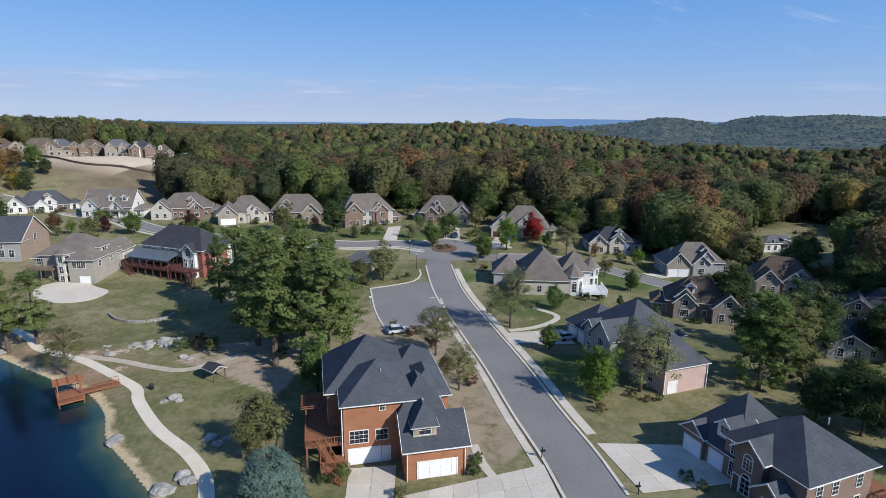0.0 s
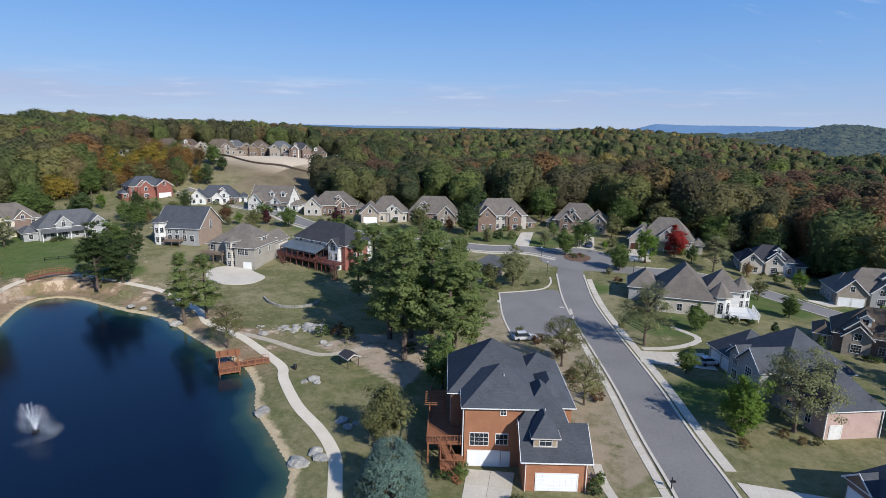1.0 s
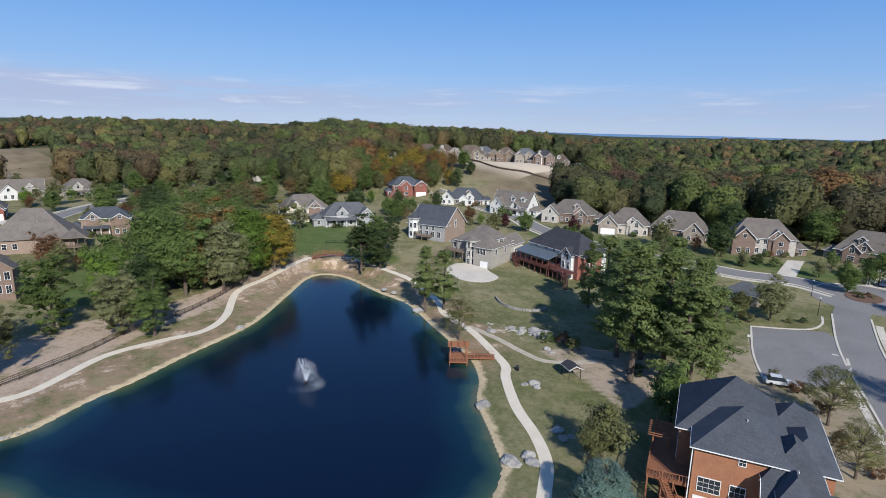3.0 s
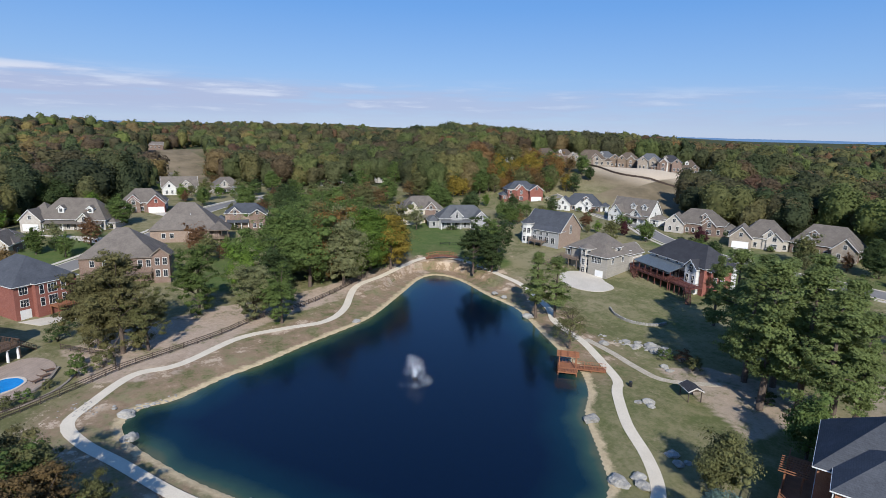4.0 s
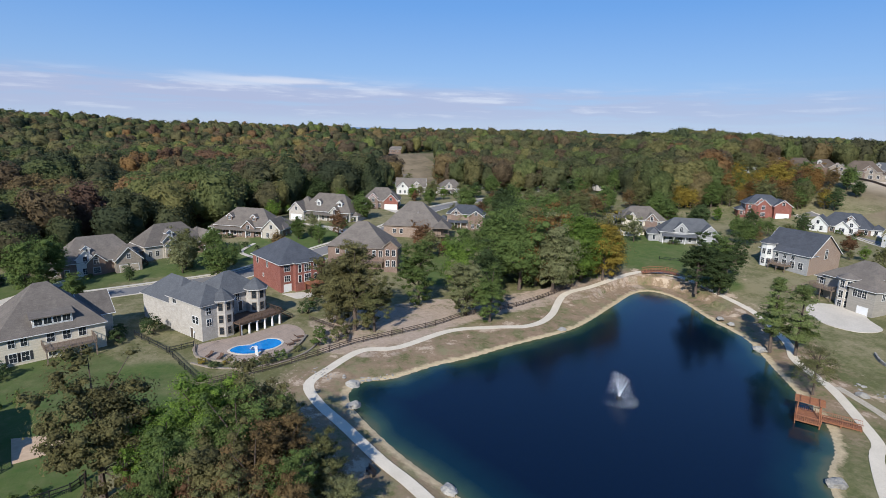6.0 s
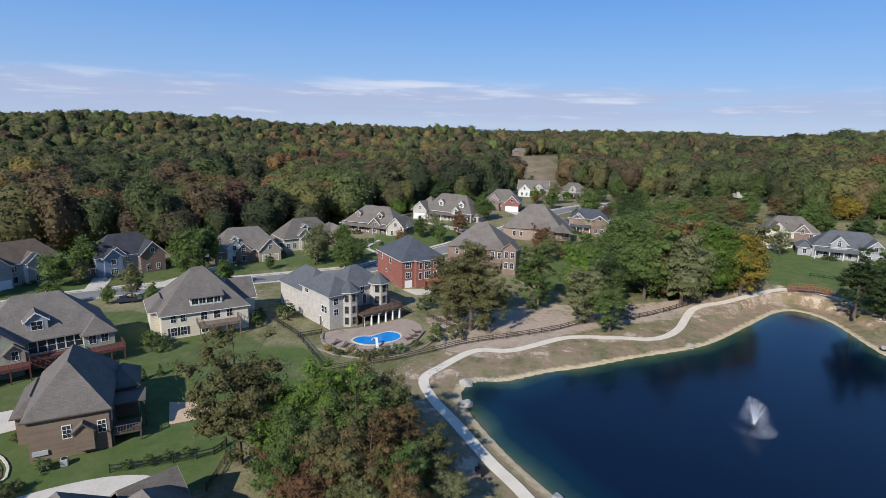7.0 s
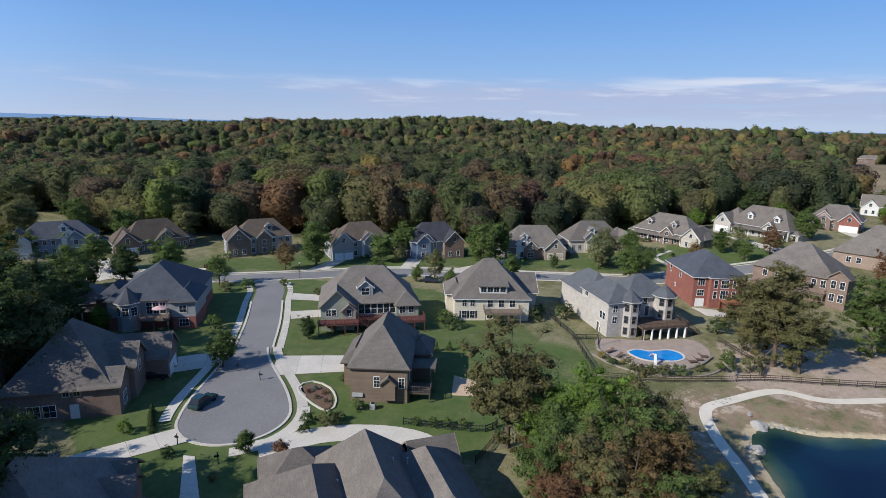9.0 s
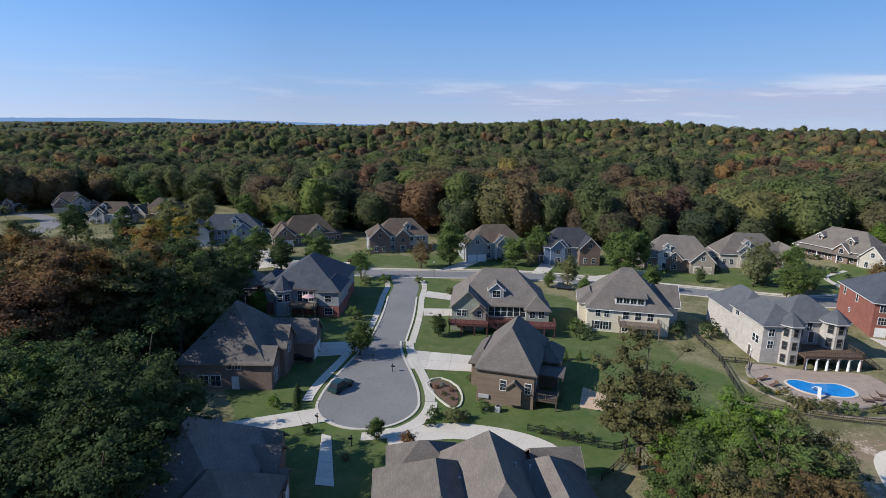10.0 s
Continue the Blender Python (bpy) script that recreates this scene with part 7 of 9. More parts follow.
def near_roof_house():
    ob = house(-17.5, -61, 129, "house with layered dark taupe roofs among shade trees", 0)
    wm, rm = WALL["brown"], ROOF["taupe"]
    main = Block(2, -5, 16.5, 11, 5.2, "hip", "y", 0.8, z0=-1)
    left = Block(-1.5, 1.5, 8, 14, 5.0, "hip", "x", 0.75, z0=-1)
    near = Block(9, -9, 19.5, 3, 4.4, "hip", "x", 0.8, z0=-1)
    g1 = Block(12, 3.5, 18.4, 8, 4.6, "gable", "x", 0.8, z0=-1)
    g2 = Block(12, 7, 17.6, 11, 4.6, "gable", "x", 0.8, z0=-1)
    g3 = Block(14, 2.5, 19.6, 5.2, 3.6, "gable", "x", 0.8, z0=-1)
    for b in (main, left, near, g1, g2, g3):
        b.build(ob, wm, rm, TRIM_DARK)
    row(ob, g1, "r", (2.2,), 0.8, 1.4, 1.6, (3, 3))
    row(ob, g2, "r", (2.0,), 0.8, 1.2, 1.5)
    door_at(ob, g3.at("r", 1.4, 0.05), 1.0, 2.1)
    row(ob, left, "f", (2, 5), 1.5, 1.0, 1.5)
    row(ob, near, "r", (3, 7), 0.8, 1.2, 1.5)
    vent_at(ob, 10.5, -1, 8.2)


def near_taupe_house():
    ob = house(-36, -39, 134, "wide brick house with intersecting taupe shingle roofs", 0)
    wm, rm = WALL["brown"], ROOF["taupe"]
    left = Block(1.5, -14, 14, 4.5, 3.9, "hip", "y", 0.82, z0=-1)
    main = Block(8, -14, 19.5, 6.5, 4.0, "hip", "y", 1.13, z0=-1)
    right = Block(15.5, -14, 25, 4.2, 3.8, "hip", "y", 0.88, z0=-1)
    gar = Block(3, 3, 11, 10, 3.4, "hip", "x", 0.75, z0=-1)
    nook = Block(20, 2.5, 25.3, 7.2, 3.6, "gable", "x", 0.8, z0=-1)
    for b in (main, left, right, gar, nook):
        b.build(ob, wm, rm, TRIM_TAUPE)
    vent_at(ob, 10.2, -2.6, 6.9)
    vent_at(ob, 16.2, -2.0, 7.9)
    vent_at(ob, 18.2, -0.6, 6.6)
    row(ob, right, "r", (2, 5.5), 0.8, 1.2, 1.5)
    row(ob, nook, "r", (2.2,), 0.8, 1.2, 1.5)
    garage_at(ob, gar.at("l", 4, 0.02), 4.9, 2.2)


def taupe_stucco_house():
    ob = house(-67.2, -45.8, 112, "taupe stucco house with steep grey-brown hip roof", 0)
    wm, rm = WALL["taupe"], ROOF["taupe"]
    main = Block(0, 0, 9.0, 15.5, 6.2, "hip", "y", 1.12, z0=-0.5)
    nook = Block(5.0, -0.9, 7.2, 0.3, 3.6, "gable", "y", 0.9, z0=0.8, over=0.25)
    gar = Block(-2.2, 5.5, 1, 15, 4.4, "hip", "y", 1.0, z0=-0.5)
    ell = Block(8.4, 8.5, 12, 15, 5.0, "hip", "y", 0.8, z0=-0.5)
    for b in (main, nook, gar, ell):
        b.build(ob, wm, rm, TRIM_DARK)
    window_at(ob, main.at("f", 4.2, 2.6), 0.9, 1.7, (2, 3))
    window_at(ob, main.at("f", 8.1, 2.6), 0.9, 1.6, (2, 3))
    row(ob, main, "r", (3.0, 6.5), 2.8, 1.0, 1.6)
    bm = bmesh.new()
    box(bm, 9.1, 4.2, 4.0, 13.2, 8.4, 4.2)
    part("porch_roof", bm, rm, ob)
    for x in (9.4, 13.0):
        bm = bmesh.new()
        box(bm, x - 0.1, 4.3, 0, x + 0.1, 4.5, 4.0)
        part("porch_post", bm, TRIM_DARK, ob)
    deck_at(ob, 9.05, 0.4, 12.6, 4.0, 1.7, TRIM_DARK, "fr", 2)
    bm = bmesh.new()
    box(bm, 0.3, -0.22, 0.9, 2.0, 0.02, 1.5)
    part("meter_boxes", bm, UNIT, ob)
    vent_at(ob, 5.4, 4.0, 9.8)


def deck_house_west():
    ob = house(-91, -69.5, 125, "sage sided house with taupe roof, dormer and red deck", 0)
    wm, rm = WALL["sage"], ROOF["taupe"]
    main = Block(0.5, 0, 20.5, 13, 5.6, "hip", "x", 0.95, z0=-0.5)
    gab = Block(0.3, -1.8, 7.2, 6, 5.4, "gable", "y", 0.95, z0=-0.5)
    small = Block(4.8, -2.4, 7.6, 2, 4.6, "gable", "y", 0.9, z0=2.5, mat=WALL["fieldstone"])
    sun_room = Block(16.2, -1.4, 21, 5, 5.2, "hip", "y", 0.9, z0=-0.5, mat=WALL["sage"])
    for b in (main, gab, small, sun_room):
        b.build(ob, wm, rm, TRIM_TAUPE)
    row(ob, gab, "f", (1.6, 2.7), 3.3, 0.95, 1.3, (2, 2))
    window_at(ob, small.at("f", 1.4, 3.2), 0.9, 1.5, (2, 2))
    for k in range(6):
        window_at(ob, main.at("f", 8.3 + 1.35 * k, 2.9), 1.15, 2.1, (1, 2))
    row(ob, sun_room, "f", (1.3, 3.2), 3.2, 1.1, 1.5)
    row(ob, main, "f", (9, 12, 15), 0.3, 1.4, 1.7)
    dormer(ob, 9.8, 1.0, 6.6, 3.2, WALL["grey"], rm, TRIM, 5, 1.9)
    deck_at(ob, -0.2, -5.0, 8.0, -1.9, 2.5, MAROON_DECK, "flr", 4)
    deck_at(ob, 15.4, -5.0, 22, -1.5, 2.5, MAROON_DECK, "flr", 4, ((15.4, -3.4), (11.0, -3.8), 1.3))
    deck_at(ob, 8.0, -2.2, 15.4, -0.1, 2.45, MAROON_DECK, "f", 4, ((8.2, -2.6), (12, -3.4), 1.2))
    vent_at(ob, 12, 6.5, 11.6)


def cream_hip_house():
    ob = house(-109, -46, 117, "cream sided house with tall taupe hip roof and wide dormer", 0)
    wm, rm = WALL["cream"], ROOF["taupe"]
    main = Block(0, 0, 16.8, 14.5, 5.4, "hip", "x", 1.0, z0=-0.5)
    left = Block(-1.6, 4, 3, 13, 5.2, "hip", "y", 0.8, z0=-0.5)
    right = Block(14.5, 5.5, 19.5, 14, 5.2, "gable", "x", 0.8, z0=-0.5)
    for b in (main, left, right):
        b.build(ob, wm, rm, TRIM)
    hold = new("dormer")
    hold.parent = ob
    bm = bmesh.new()
    box(bm, 5.6, 0.6, 5.6, 11.8, 6.0, 8.0)
    part("wall", bm, WALL["white"], hold)
    bm = bmesh.new()
    t = [bm.verts.new(p) for p in ((5.2, 0.2, 7.95), (12.2, 0.2, 7.95), (12.2, 6.0, 9.2), (5.2, 6.0, 9.2))]
    l = [bm.verts.new((v.co.x, v.co.y, v.co.z - 0.2)) for v in t]
    bm.faces.new(t), bm.faces.new(l[::-1])
    for i in range(4):
        bm.faces.new((t[i], l[i], l[(i + 1) % 4], t[(i + 1) % 4]))
    part("roof", bm, rm, hold)
    for k in range(4):
        window_at(hold, pose(6.5 + 1.45 * k, 0.6, 6.5), 1.2, 1.15, (2, 1))
    row(ob, main, "f", (2.2, 4.0), 3.4, 0.95, 1.5)
    row(ob, main, "f", (2.2, 4.0), 0.6, 1.1, 1.7, shutters=SHUTTER)
    row(ob, main, "f", (8, 10.5, 13), 3.2, 1.2, 1.6)
    row(ob, main, "f", (8, 10.5, 13), 0.5, 1.2, 1.7)
    deck_at(ob, 6.5, -3.6, 14.5, -0.1, 2.8, GREY_DECK, "flr", 4)


for make in (brick_house_deck, brick_house_corner, rose_end_house, bay_house_east, porch_house, beige_walkout, gable_house_grey, red_brick_house, pool_house, hip_house_west, brown_house_west,
             dark_roof_house, shaded_brick_house, near_roof_house, near_taupe_house, taupe_stucco_house, deck_house_west, cream_hip_house):
    make()


# ---- houses on the hill beyond the cleared field ----
for bearing, far, wide, wall, roof, seed, st in ((44.2, 358, 24, "sage", "brown", 61, 1.5), (41.8, 392, 17, "taupe", "brown", 62, 2), (40.2, 354, 19, "taupe", "brown", 72, 1.5), (38.0, 396, 18, "brown", "brown", 63, 2), (35.8, 354, 21, "fieldstone", "brown", 64, 1.5),
                                                 (34.0, 394, 18, "grey", "grey", 65, 2), (32.0, 392, 14, "taupe", "brown", 70, 2), (30.0, 380, 15, "grey", "grey", 66, 2), (28.2, 372, 14, "brown", "black", 67, 2), (26.4, 378, 10, "white", "brown", 71, 1.5), (22.4, 378, 18, "brown", "brown", 68, 1)):
    a = radians(bearing)
    cx, cy = -far * math.sin(a), far * math.cos(a)
    tx, ty = math.cos(a) * wide / 2, math.sin(a) * wide / 2
    suburb(cx - tx, cy - ty, cx + tx, cy + ty, wall, roof, 12.5, 10.6 if st > 1.6 else 9.8 if st > 1 else 7.0, "lr"[seed % 2], ("fieldstone", wall, "taupe")[seed % 3], None, True, seed, storeys=st, dormers=seed % 2, note="on a cleared hilltop", group="houses on the hill", trim=TRIM_STONE)
shed = house(-164, 353, 25, "long low building with pale metal roof", category="shed")
Block(0, 0, 17, 7, 2.8, "gable", "x", 0.35, z0=-1).build(shed, WALL["white"], material("pale_metal_roof", (0.55, 0.6, 0.6), rough=0.5), TRIM)
white_ell = house(-148, 334, 30, "small white sided building with steep gable")
Block(0, 0, 8, 8, 4.5, "gable", "y", 1.0, z0=-1).build(white_ell, WALL["white"], ROOF["taupe"], TRIM)
window_at(white_ell, pose(4, 0, 1.2), 1.0, 1.5)
bm = bmesh.new()
silt = spline([(-214, 288), (-194, 278), (-174, 272), (-150, 279), (-130, 288)], False, 4)
strip(bm, [(a[0], a[1], z_at(*a) + 0.45) for a in silt], 0.08, 0.95)
tagged(part("silt_fence", bm, FENCE_WOOD), "dark fabric fence round bare building ground", "fence")
for x, y, w, turn in ((-606, 128, 14, 75), (-622, 196, 22, 70), (-430, 102, 6, 75), (-330, -58, 20, 100), (-300, -80, 14, 100), (-262, -95, 16, 110), (-255, -300, 16, 140), (-228, -296, 12, 140), (-175, -330, 14, 150), (-480, 62, 18, 90), (-560, 20, 18, 90)):
    far_house = house(x, y, turn, "far house roof among the woods")
    Block(0, 0, w, 9, 5.5, "gable", "x", 0.6, z0=-2).build(far_house, WALL[("beige", "white", "brown")[int(w) % 3]], ROOF["taupe"], TRIM)
    for u in (0.25, 0.5, 0.75):
        window_at(far_house, pose(w * u, 0, 2.2), 1.2, 1.5)

# small roofed kiosk by the parking bay
kiosk = house(-28, 155, -10, "small grey roofed building by the parking bay", category="kiosk")
kb = Block(0, 0, 8, 6, 2.8, "hip", "x", 0.7, z0=-1)
kb.build(kiosk, WALL["fieldstone"], ROOF["grey"], TRIM)
row(kiosk, kb, "f", (2, 5.5), 0.9, 1.2, 1.2)


# ---- drives and pavements ----
def slab_quad(name, ring, nx, ny, label, mat=None, lift=0.07, category="driveway", gap=0.035):
    """Poured slabs between joints on a four-cornered plan piece."""
    base = sheet(name, ring, MULCH, lift - 0.03, label, category, 0.2)
    A, B, C, D = (np.array(q, float) for q in ring)
    at = lambda u, v: (A * (1 - u) + B * u) * (1 - v) + (D * (1 - u) + C * u) * v
    L, H = np.hypot(*(B - A)), np.hypot(*(D - A))
    gu, gv = gap / 2 / L, gap / 2 / H
    for i in range(nx):
        for j in range(ny):
            q = [at(i / nx + gu, j / ny + gv), at((i + 1) / nx - gu, j / ny + gv), at((i + 1) / nx - gu, (j + 1) / ny - gv), at(i / nx + gu, (j + 1) / ny - gv)]
            bm = bmesh.new()
            top = [bm.verts.new((*p, z_at(*p) + lift)) for p in q]
            low = [bm.verts.new((*p, z_at(*p) - 0.1)) for p in q]
            bm.faces.new(top)
            for k in range(4):
                bm.faces.new((top[k], low[k], low[(k + 1) % 4], top[(k + 1) % 4]))
            bmesh.ops.recalc_face_normals(bm, faces=bm.faces)
            part("slab", bm, mat or CONCRETE, base)
    return base


def pavement(line, offset, width, first, last, label, step=1.5):
    """A pavement of slabs along a way, offset to its left (+) or right (-), between two lengths."""
    pts = spline(line, False, 0.5)
    s = np.concatenate([[0], np.cumsum(np.hypot(*np.diff(pts, axis=0).T))])
    hold = None
    u = first
    while u < min(last, s[-1] - step):
        p, q = [np.array([np.interp(v, s, pts[:, k]) for k in (0, 1)]) for v in (u, u + step)]
        d = (q - p) / np.hypot(*(q - p))
        nrm = np.array([-d[1], d[0]])
        c = (p + q) / 2 + nrm * offset
        m = pose(c[0], c[1], z_at(*c) + 0.06, 0, 0, math.degrees(math.atan2(d[1], d[0])))
        me = cached(("slab", width, step), lambda bm: box(bm, -step / 2 + 0.015, -width / 2, -0.12, step / 2 - 0.015, width / 2, 0.0))
        if hold is None:
            hold = tagged(new("pavement"), label, "pavement", kind="structure")
        link("slab", me, CONCRETE, hold, m)
        u += step


pavement(MAIN, 5.0, 1.1, 33, 106, "concrete pavement beside the street")
pavement(MAIN, -5.2, 1.5, 40, 128, "concrete pavement beside the street")
pavement(COURT, 5.0, 1.4, 6, 50, "concrete pavement along the court street")
pavement(COURT, -5.0, 1.4, 6, 50, "concrete pavement along the court street")
for way, off in ((MAIN, 3.85), (MAIN, -3.85), (EAST, 3.45), (EAST, -3.45), (COURT, 3.65), (COURT, -3.65)):
    ribbon("kerb", way[1:-1] if way is not COURT else way[2:-2], 0.42, CONCRETE, 0.13, "concrete kerb along the street", "kerb", 0.2, left=off)
for way, off in ((WEST, 3.8), (WEST, -3.8), (NORTH, 3.6), (NORTH, -3.6)):
    ribbon("kerb", way, 0.5, CONCRETE, 0.14, "pale concrete kerb along the street", "kerb", 0.2, left=off)
for way, off in ((WEST, 5.6), (NORTH, 5.2)):
    ribbon("pavement", way, 1.3, CONCRETE, 0.09, "pale concrete pavement along the street", "pavement", 0.2, left=off)


def arc(cx, cy, r, a0, a1, n=14):
    return [(cx + r * math.cos(radians(a0 + (a1 - a0) * k / n)), cy + r * math.sin(radians(a0 + (a1 - a0) * k / n))) for k in range(n + 1)]


ribbon("kerb", arc(-55.8, -58.6, 8.0, -52, 131, 24), 0.42, CONCRETE, 0.14, "round concrete kerb of the court", "kerb", 0.2)
for side in (1, -1):
    ribbon("kerb", flare(0.15, side), 0.42, CONCRETE, 0.14, "curving concrete kerb of the court", "kerb", 0.2)
    ribbon("pavement", flare(1.95, side), 1.6, CONCRETE, 0.1, "curving concrete pavement of the court", "pavement")
ribbon("pavement", arc(-55.8, -58.6, 9.9, 40, 131, 16), 2.0, CONCRETE, 0.08, "curved concrete pavement round the court", "pavement")
ribbon("kerb", arc(0.5, 176, 11.7, 20, 160), 0.42, CONCRETE, 0.16, "round concrete kerb of the junction", "kerb", 0.2)
ribbon("kerb", [(-18.7, 139.3), (-12, 142.6), (-7.5, 146), (-6, 151), (-6.5, 156)], 0.5, CONCRETE, 0.13, "curved concrete kerb of the parking bay", "kerb", 0.2)
ribbon("kerb", [(-18.7, 139.3), (-15.2, 122), (-11, 108.5)], 0.4, CONCRETE, 0.1, "concrete kerb of the parking bay", "kerb", 0.2)
ribbon("kerb", [(-1.0, 114), (0.6, 124), (-0.2, 132)], 0.5, CONCRETE, 0.13, "long concrete kerb between street and bay", "kerb", 0.2)

slab_quad("driveway", [(-5, 48), (15, 50), (13.4, 63.6), (-4.3, 57.2)], 6, 4, "wide pale concrete driveway before the garage")
slab_quad("driveway", [(-10.5, 50), (-5.2, 50), (-5.6, 63.2), (-11.6, 62.4)], 2, 4, "concrete drive to the lower garage")
slab_quad("driveway", [(24.3, 58), (37.2, 60.2), (33.8, 68.3), (21.6, 68.6)], 4, 3, "pale concrete driveway half in house shade")
slab_quad("driveway", [(13.6, 104), (27, 104), (26, 112), (13.2, 109.5)], 4, 2, "concrete driveway with a parked car")
slab_quad("driveway", [(15.5, 177.5), (23, 177.5), (24, 190), (18, 191)], 2, 3, "concrete driveway to a brown garage door")
slab_quad("driveway", [(0.5, 188), (6.2, 187), (6.4, 207), (2, 207)], 2, 4, "concrete driveway with a parked car")
slab_quad("driveway", [(-20.5, 186), (-15.5, 186), (-15.5, 205), (-20, 203)], 2, 3, "concrete driveway between lawns")
slab_quad("driveway", [(-74, 185), (-68.5, 186), (-74.5, 200), (-80, 199)], 2, 3, "concrete driveway to a white garage door")
slab_quad("driveway", [(58.5, 157), (63, 152.5), (70, 156), (66, 157.5)], 2, 2, "concrete driveway beside the side street")
slab_quad("driveway", [(-68.5, -63.2), (-75.6, -52.6), (-81.5, -56.5), (-75.6, -67.6)], 3, 2, "curving pale concrete driveway beside a flower bed")
slab_quad("driveway", [(-68, -73.4), (-73.8, -77.2), (-62.3, -87.5), (-57.5, -82.5)], 2, 4, "concrete driveway partly in house shade")
slab_quad("driveway", [(-47.8, -59), (-49.8, -63), (-38, -70.2), (-36, -66.5)], 1, 4, "concrete driveway off the round court")
slab_quad("footway", [(-45.1, -57.0), (-45.6, -55.5), (-38.5, -46.6), (-37.2, -48.7)], 1, 7, "concrete walk between green lawns", category="footway")
slab_quad("driveway", [(-92.6, -78.6), (-98.5, -71.3), (-102.5, -74.5), (-96.5, -82)], 2, 2, "concrete driveway to the deck house")
slab_quad("driveway", [(-103.5, -88), (-107.5, -77), (-111.5, -79.5), (-108, -90.5)], 2, 3, "pale concrete drive with planted beds")
slab_quad("driveway", [(-144.8, -67), (-148, -59), (-172, -50), (-170.5, -54.5)], 2, 4, "broad pale concrete driveway to tan garages")
slab_quad("driveway", [(-101.5, -128.5), (-106.5, -123.5), (-115.8, -128.5), (-111.3, -133.5)], 2, 2, "concrete driveway with a parked car")
slab_quad("driveway", [(-88, -143.5), (-99, -141.5), (-110, -164.5), (-103, -167)], 2, 4, "long pale concrete driveway")
slab_quad("driveway", [(-126, -102), (-131, -97), (-146, -99), (-143, -103)], 2, 3, "concrete driveway to a white garage door")
slab_quad("driveway", [(-143, -79), (-146, -75), (-163, -80), (-160, -84)], 2, 3, "concrete driveway in tree shade")
slab_quad("driveway", [(-194, 31), (-198, 40), (-224, 14), (-231, 9)], 2, 4, "white concrete driveway to two garages")
slab_quad("driveway", [(-221, 58), (-226, 62), (-248, 56), (-247, 51)], 2, 3, "concrete driveway to a white garage")
ribbon("driveway", [(-50.5, -49.5), (-53.5, -47), (-58, -43), (-61.3, -36.5), (-62, -31), (-60, -26)], 4.2, CONCRETE, 0.06, "curving concrete driveway behind the wide house", "driveway")
ribbon("footway", [(4.6, 68), (5.4, 64), (6.6, 61)], 1.2, CONCRETE, 0.06, "narrow concrete walk beside the house", "footway")
ribbon("footway", [(14.5, 111), (20, 113), (25, 117), (26.5, 121), (22, 126)], 1.4, CONCRETE, 0.06, "curving concrete walk to the bay house", "footway")
ribbon("footway", [(-180, -4), (-190, -9), (-200, -5)], 1.4, CONCRETE, 0.12, "concrete walk across a green lawn", "footway")
sheet("patio", [(-101, 133), (-97, 126), (-90, 123.5), (-84, 126), (-83, 132), (-88, 135), (-95, 139)], CONCRETE, 0.12, "curved concrete apron behind the walkout house", "patio", smoothed=True, thick=1.2)
sheet("patio", [(-143.6, 2.6), (-139, 6), (-139.5, 13), (-144, 12)], CONCRETE, 0.1, "small concrete patio by the red brick house", "patio")
sheet("flower_bed", arc(0.8, 177, 4.2, 0, 350, 18), MULCH, 0.2, "round mulched island planted with shrubs", "flower bed", 0.3)
sheet("flower_bed", [(-66.8, -55.3), (-64.2, -50.2), (-63.5, -47.4), (-66, -48.4), (-68.8, -51.5), (-69.2, -54.8)], MULCH, 0.1, "kidney-shaped mulched bed with low shrubs", "flower bed", smoothed=True)
ribbon("bed_edging", [(-66.9, -56.0), (-63.7, -50.6), (-63.0, -46.9), (-66, -47.7), (-69.3, -51.2), (-69.9, -55.2)], 0.3, CONCRETE, 0.2, "pale concrete edging of the flower bed", "edging", 0.2, closed=True)
sheet("sand_court", [(-83, -34.8), (-82.6, -28.2), (-78.4, -26.4), (-76.2, -32.3)], CLAY, 0.08, "square of bare tan sand behind a house", "sand court")


# ---- pond side: dock, bridge, fountain, rocks ----
def dock():
    ob = tagged(new("dock"), "red-brown timber dock with slatted pergola over the water", "dock")
    ob.matrix_basis = pose(-60.3, 79.5, 0, 0, 0, 38) @ Matrix.Diagonal((0.76, 0.76, 0.85, 1))
    deck_at(ob, 0, -3.2, 4.6, 2.6, 0.35, RED_DECK, "flb", 2, foot=-2.5)
    deck_at(ob, 4.6, -0.4, 11.5, 1.6, 0.35, RED_DECK, "fb", 3, foot=-2.0)
    for x in (0.3, 4.3):
        for y in (-0.6, 2.3):
            bm = bmesh.new()
            box(bm, x - 0.1, y - 0.1, 0.35, x + 0.1, y + 0.1, 3.0)
            part("post", bm, RED_DECK, ob)
    for k in range(9):
        bm = bmesh.new()
        box(bm, -0.4, -1.0 + k * 0.44, 3.0, 5.0, -0.86 + k * 0.44, 3.18)
        part("slat", bm, RED_DECK, ob)
    for x in (0.6, 2.3, 4.0):
        bm = bmesh.new()
        box(bm, x - 0.06, -1.2, 3.18, x + 0.06, 2.9, 3.3)
        part("beam", bm, RED_DECK, ob)


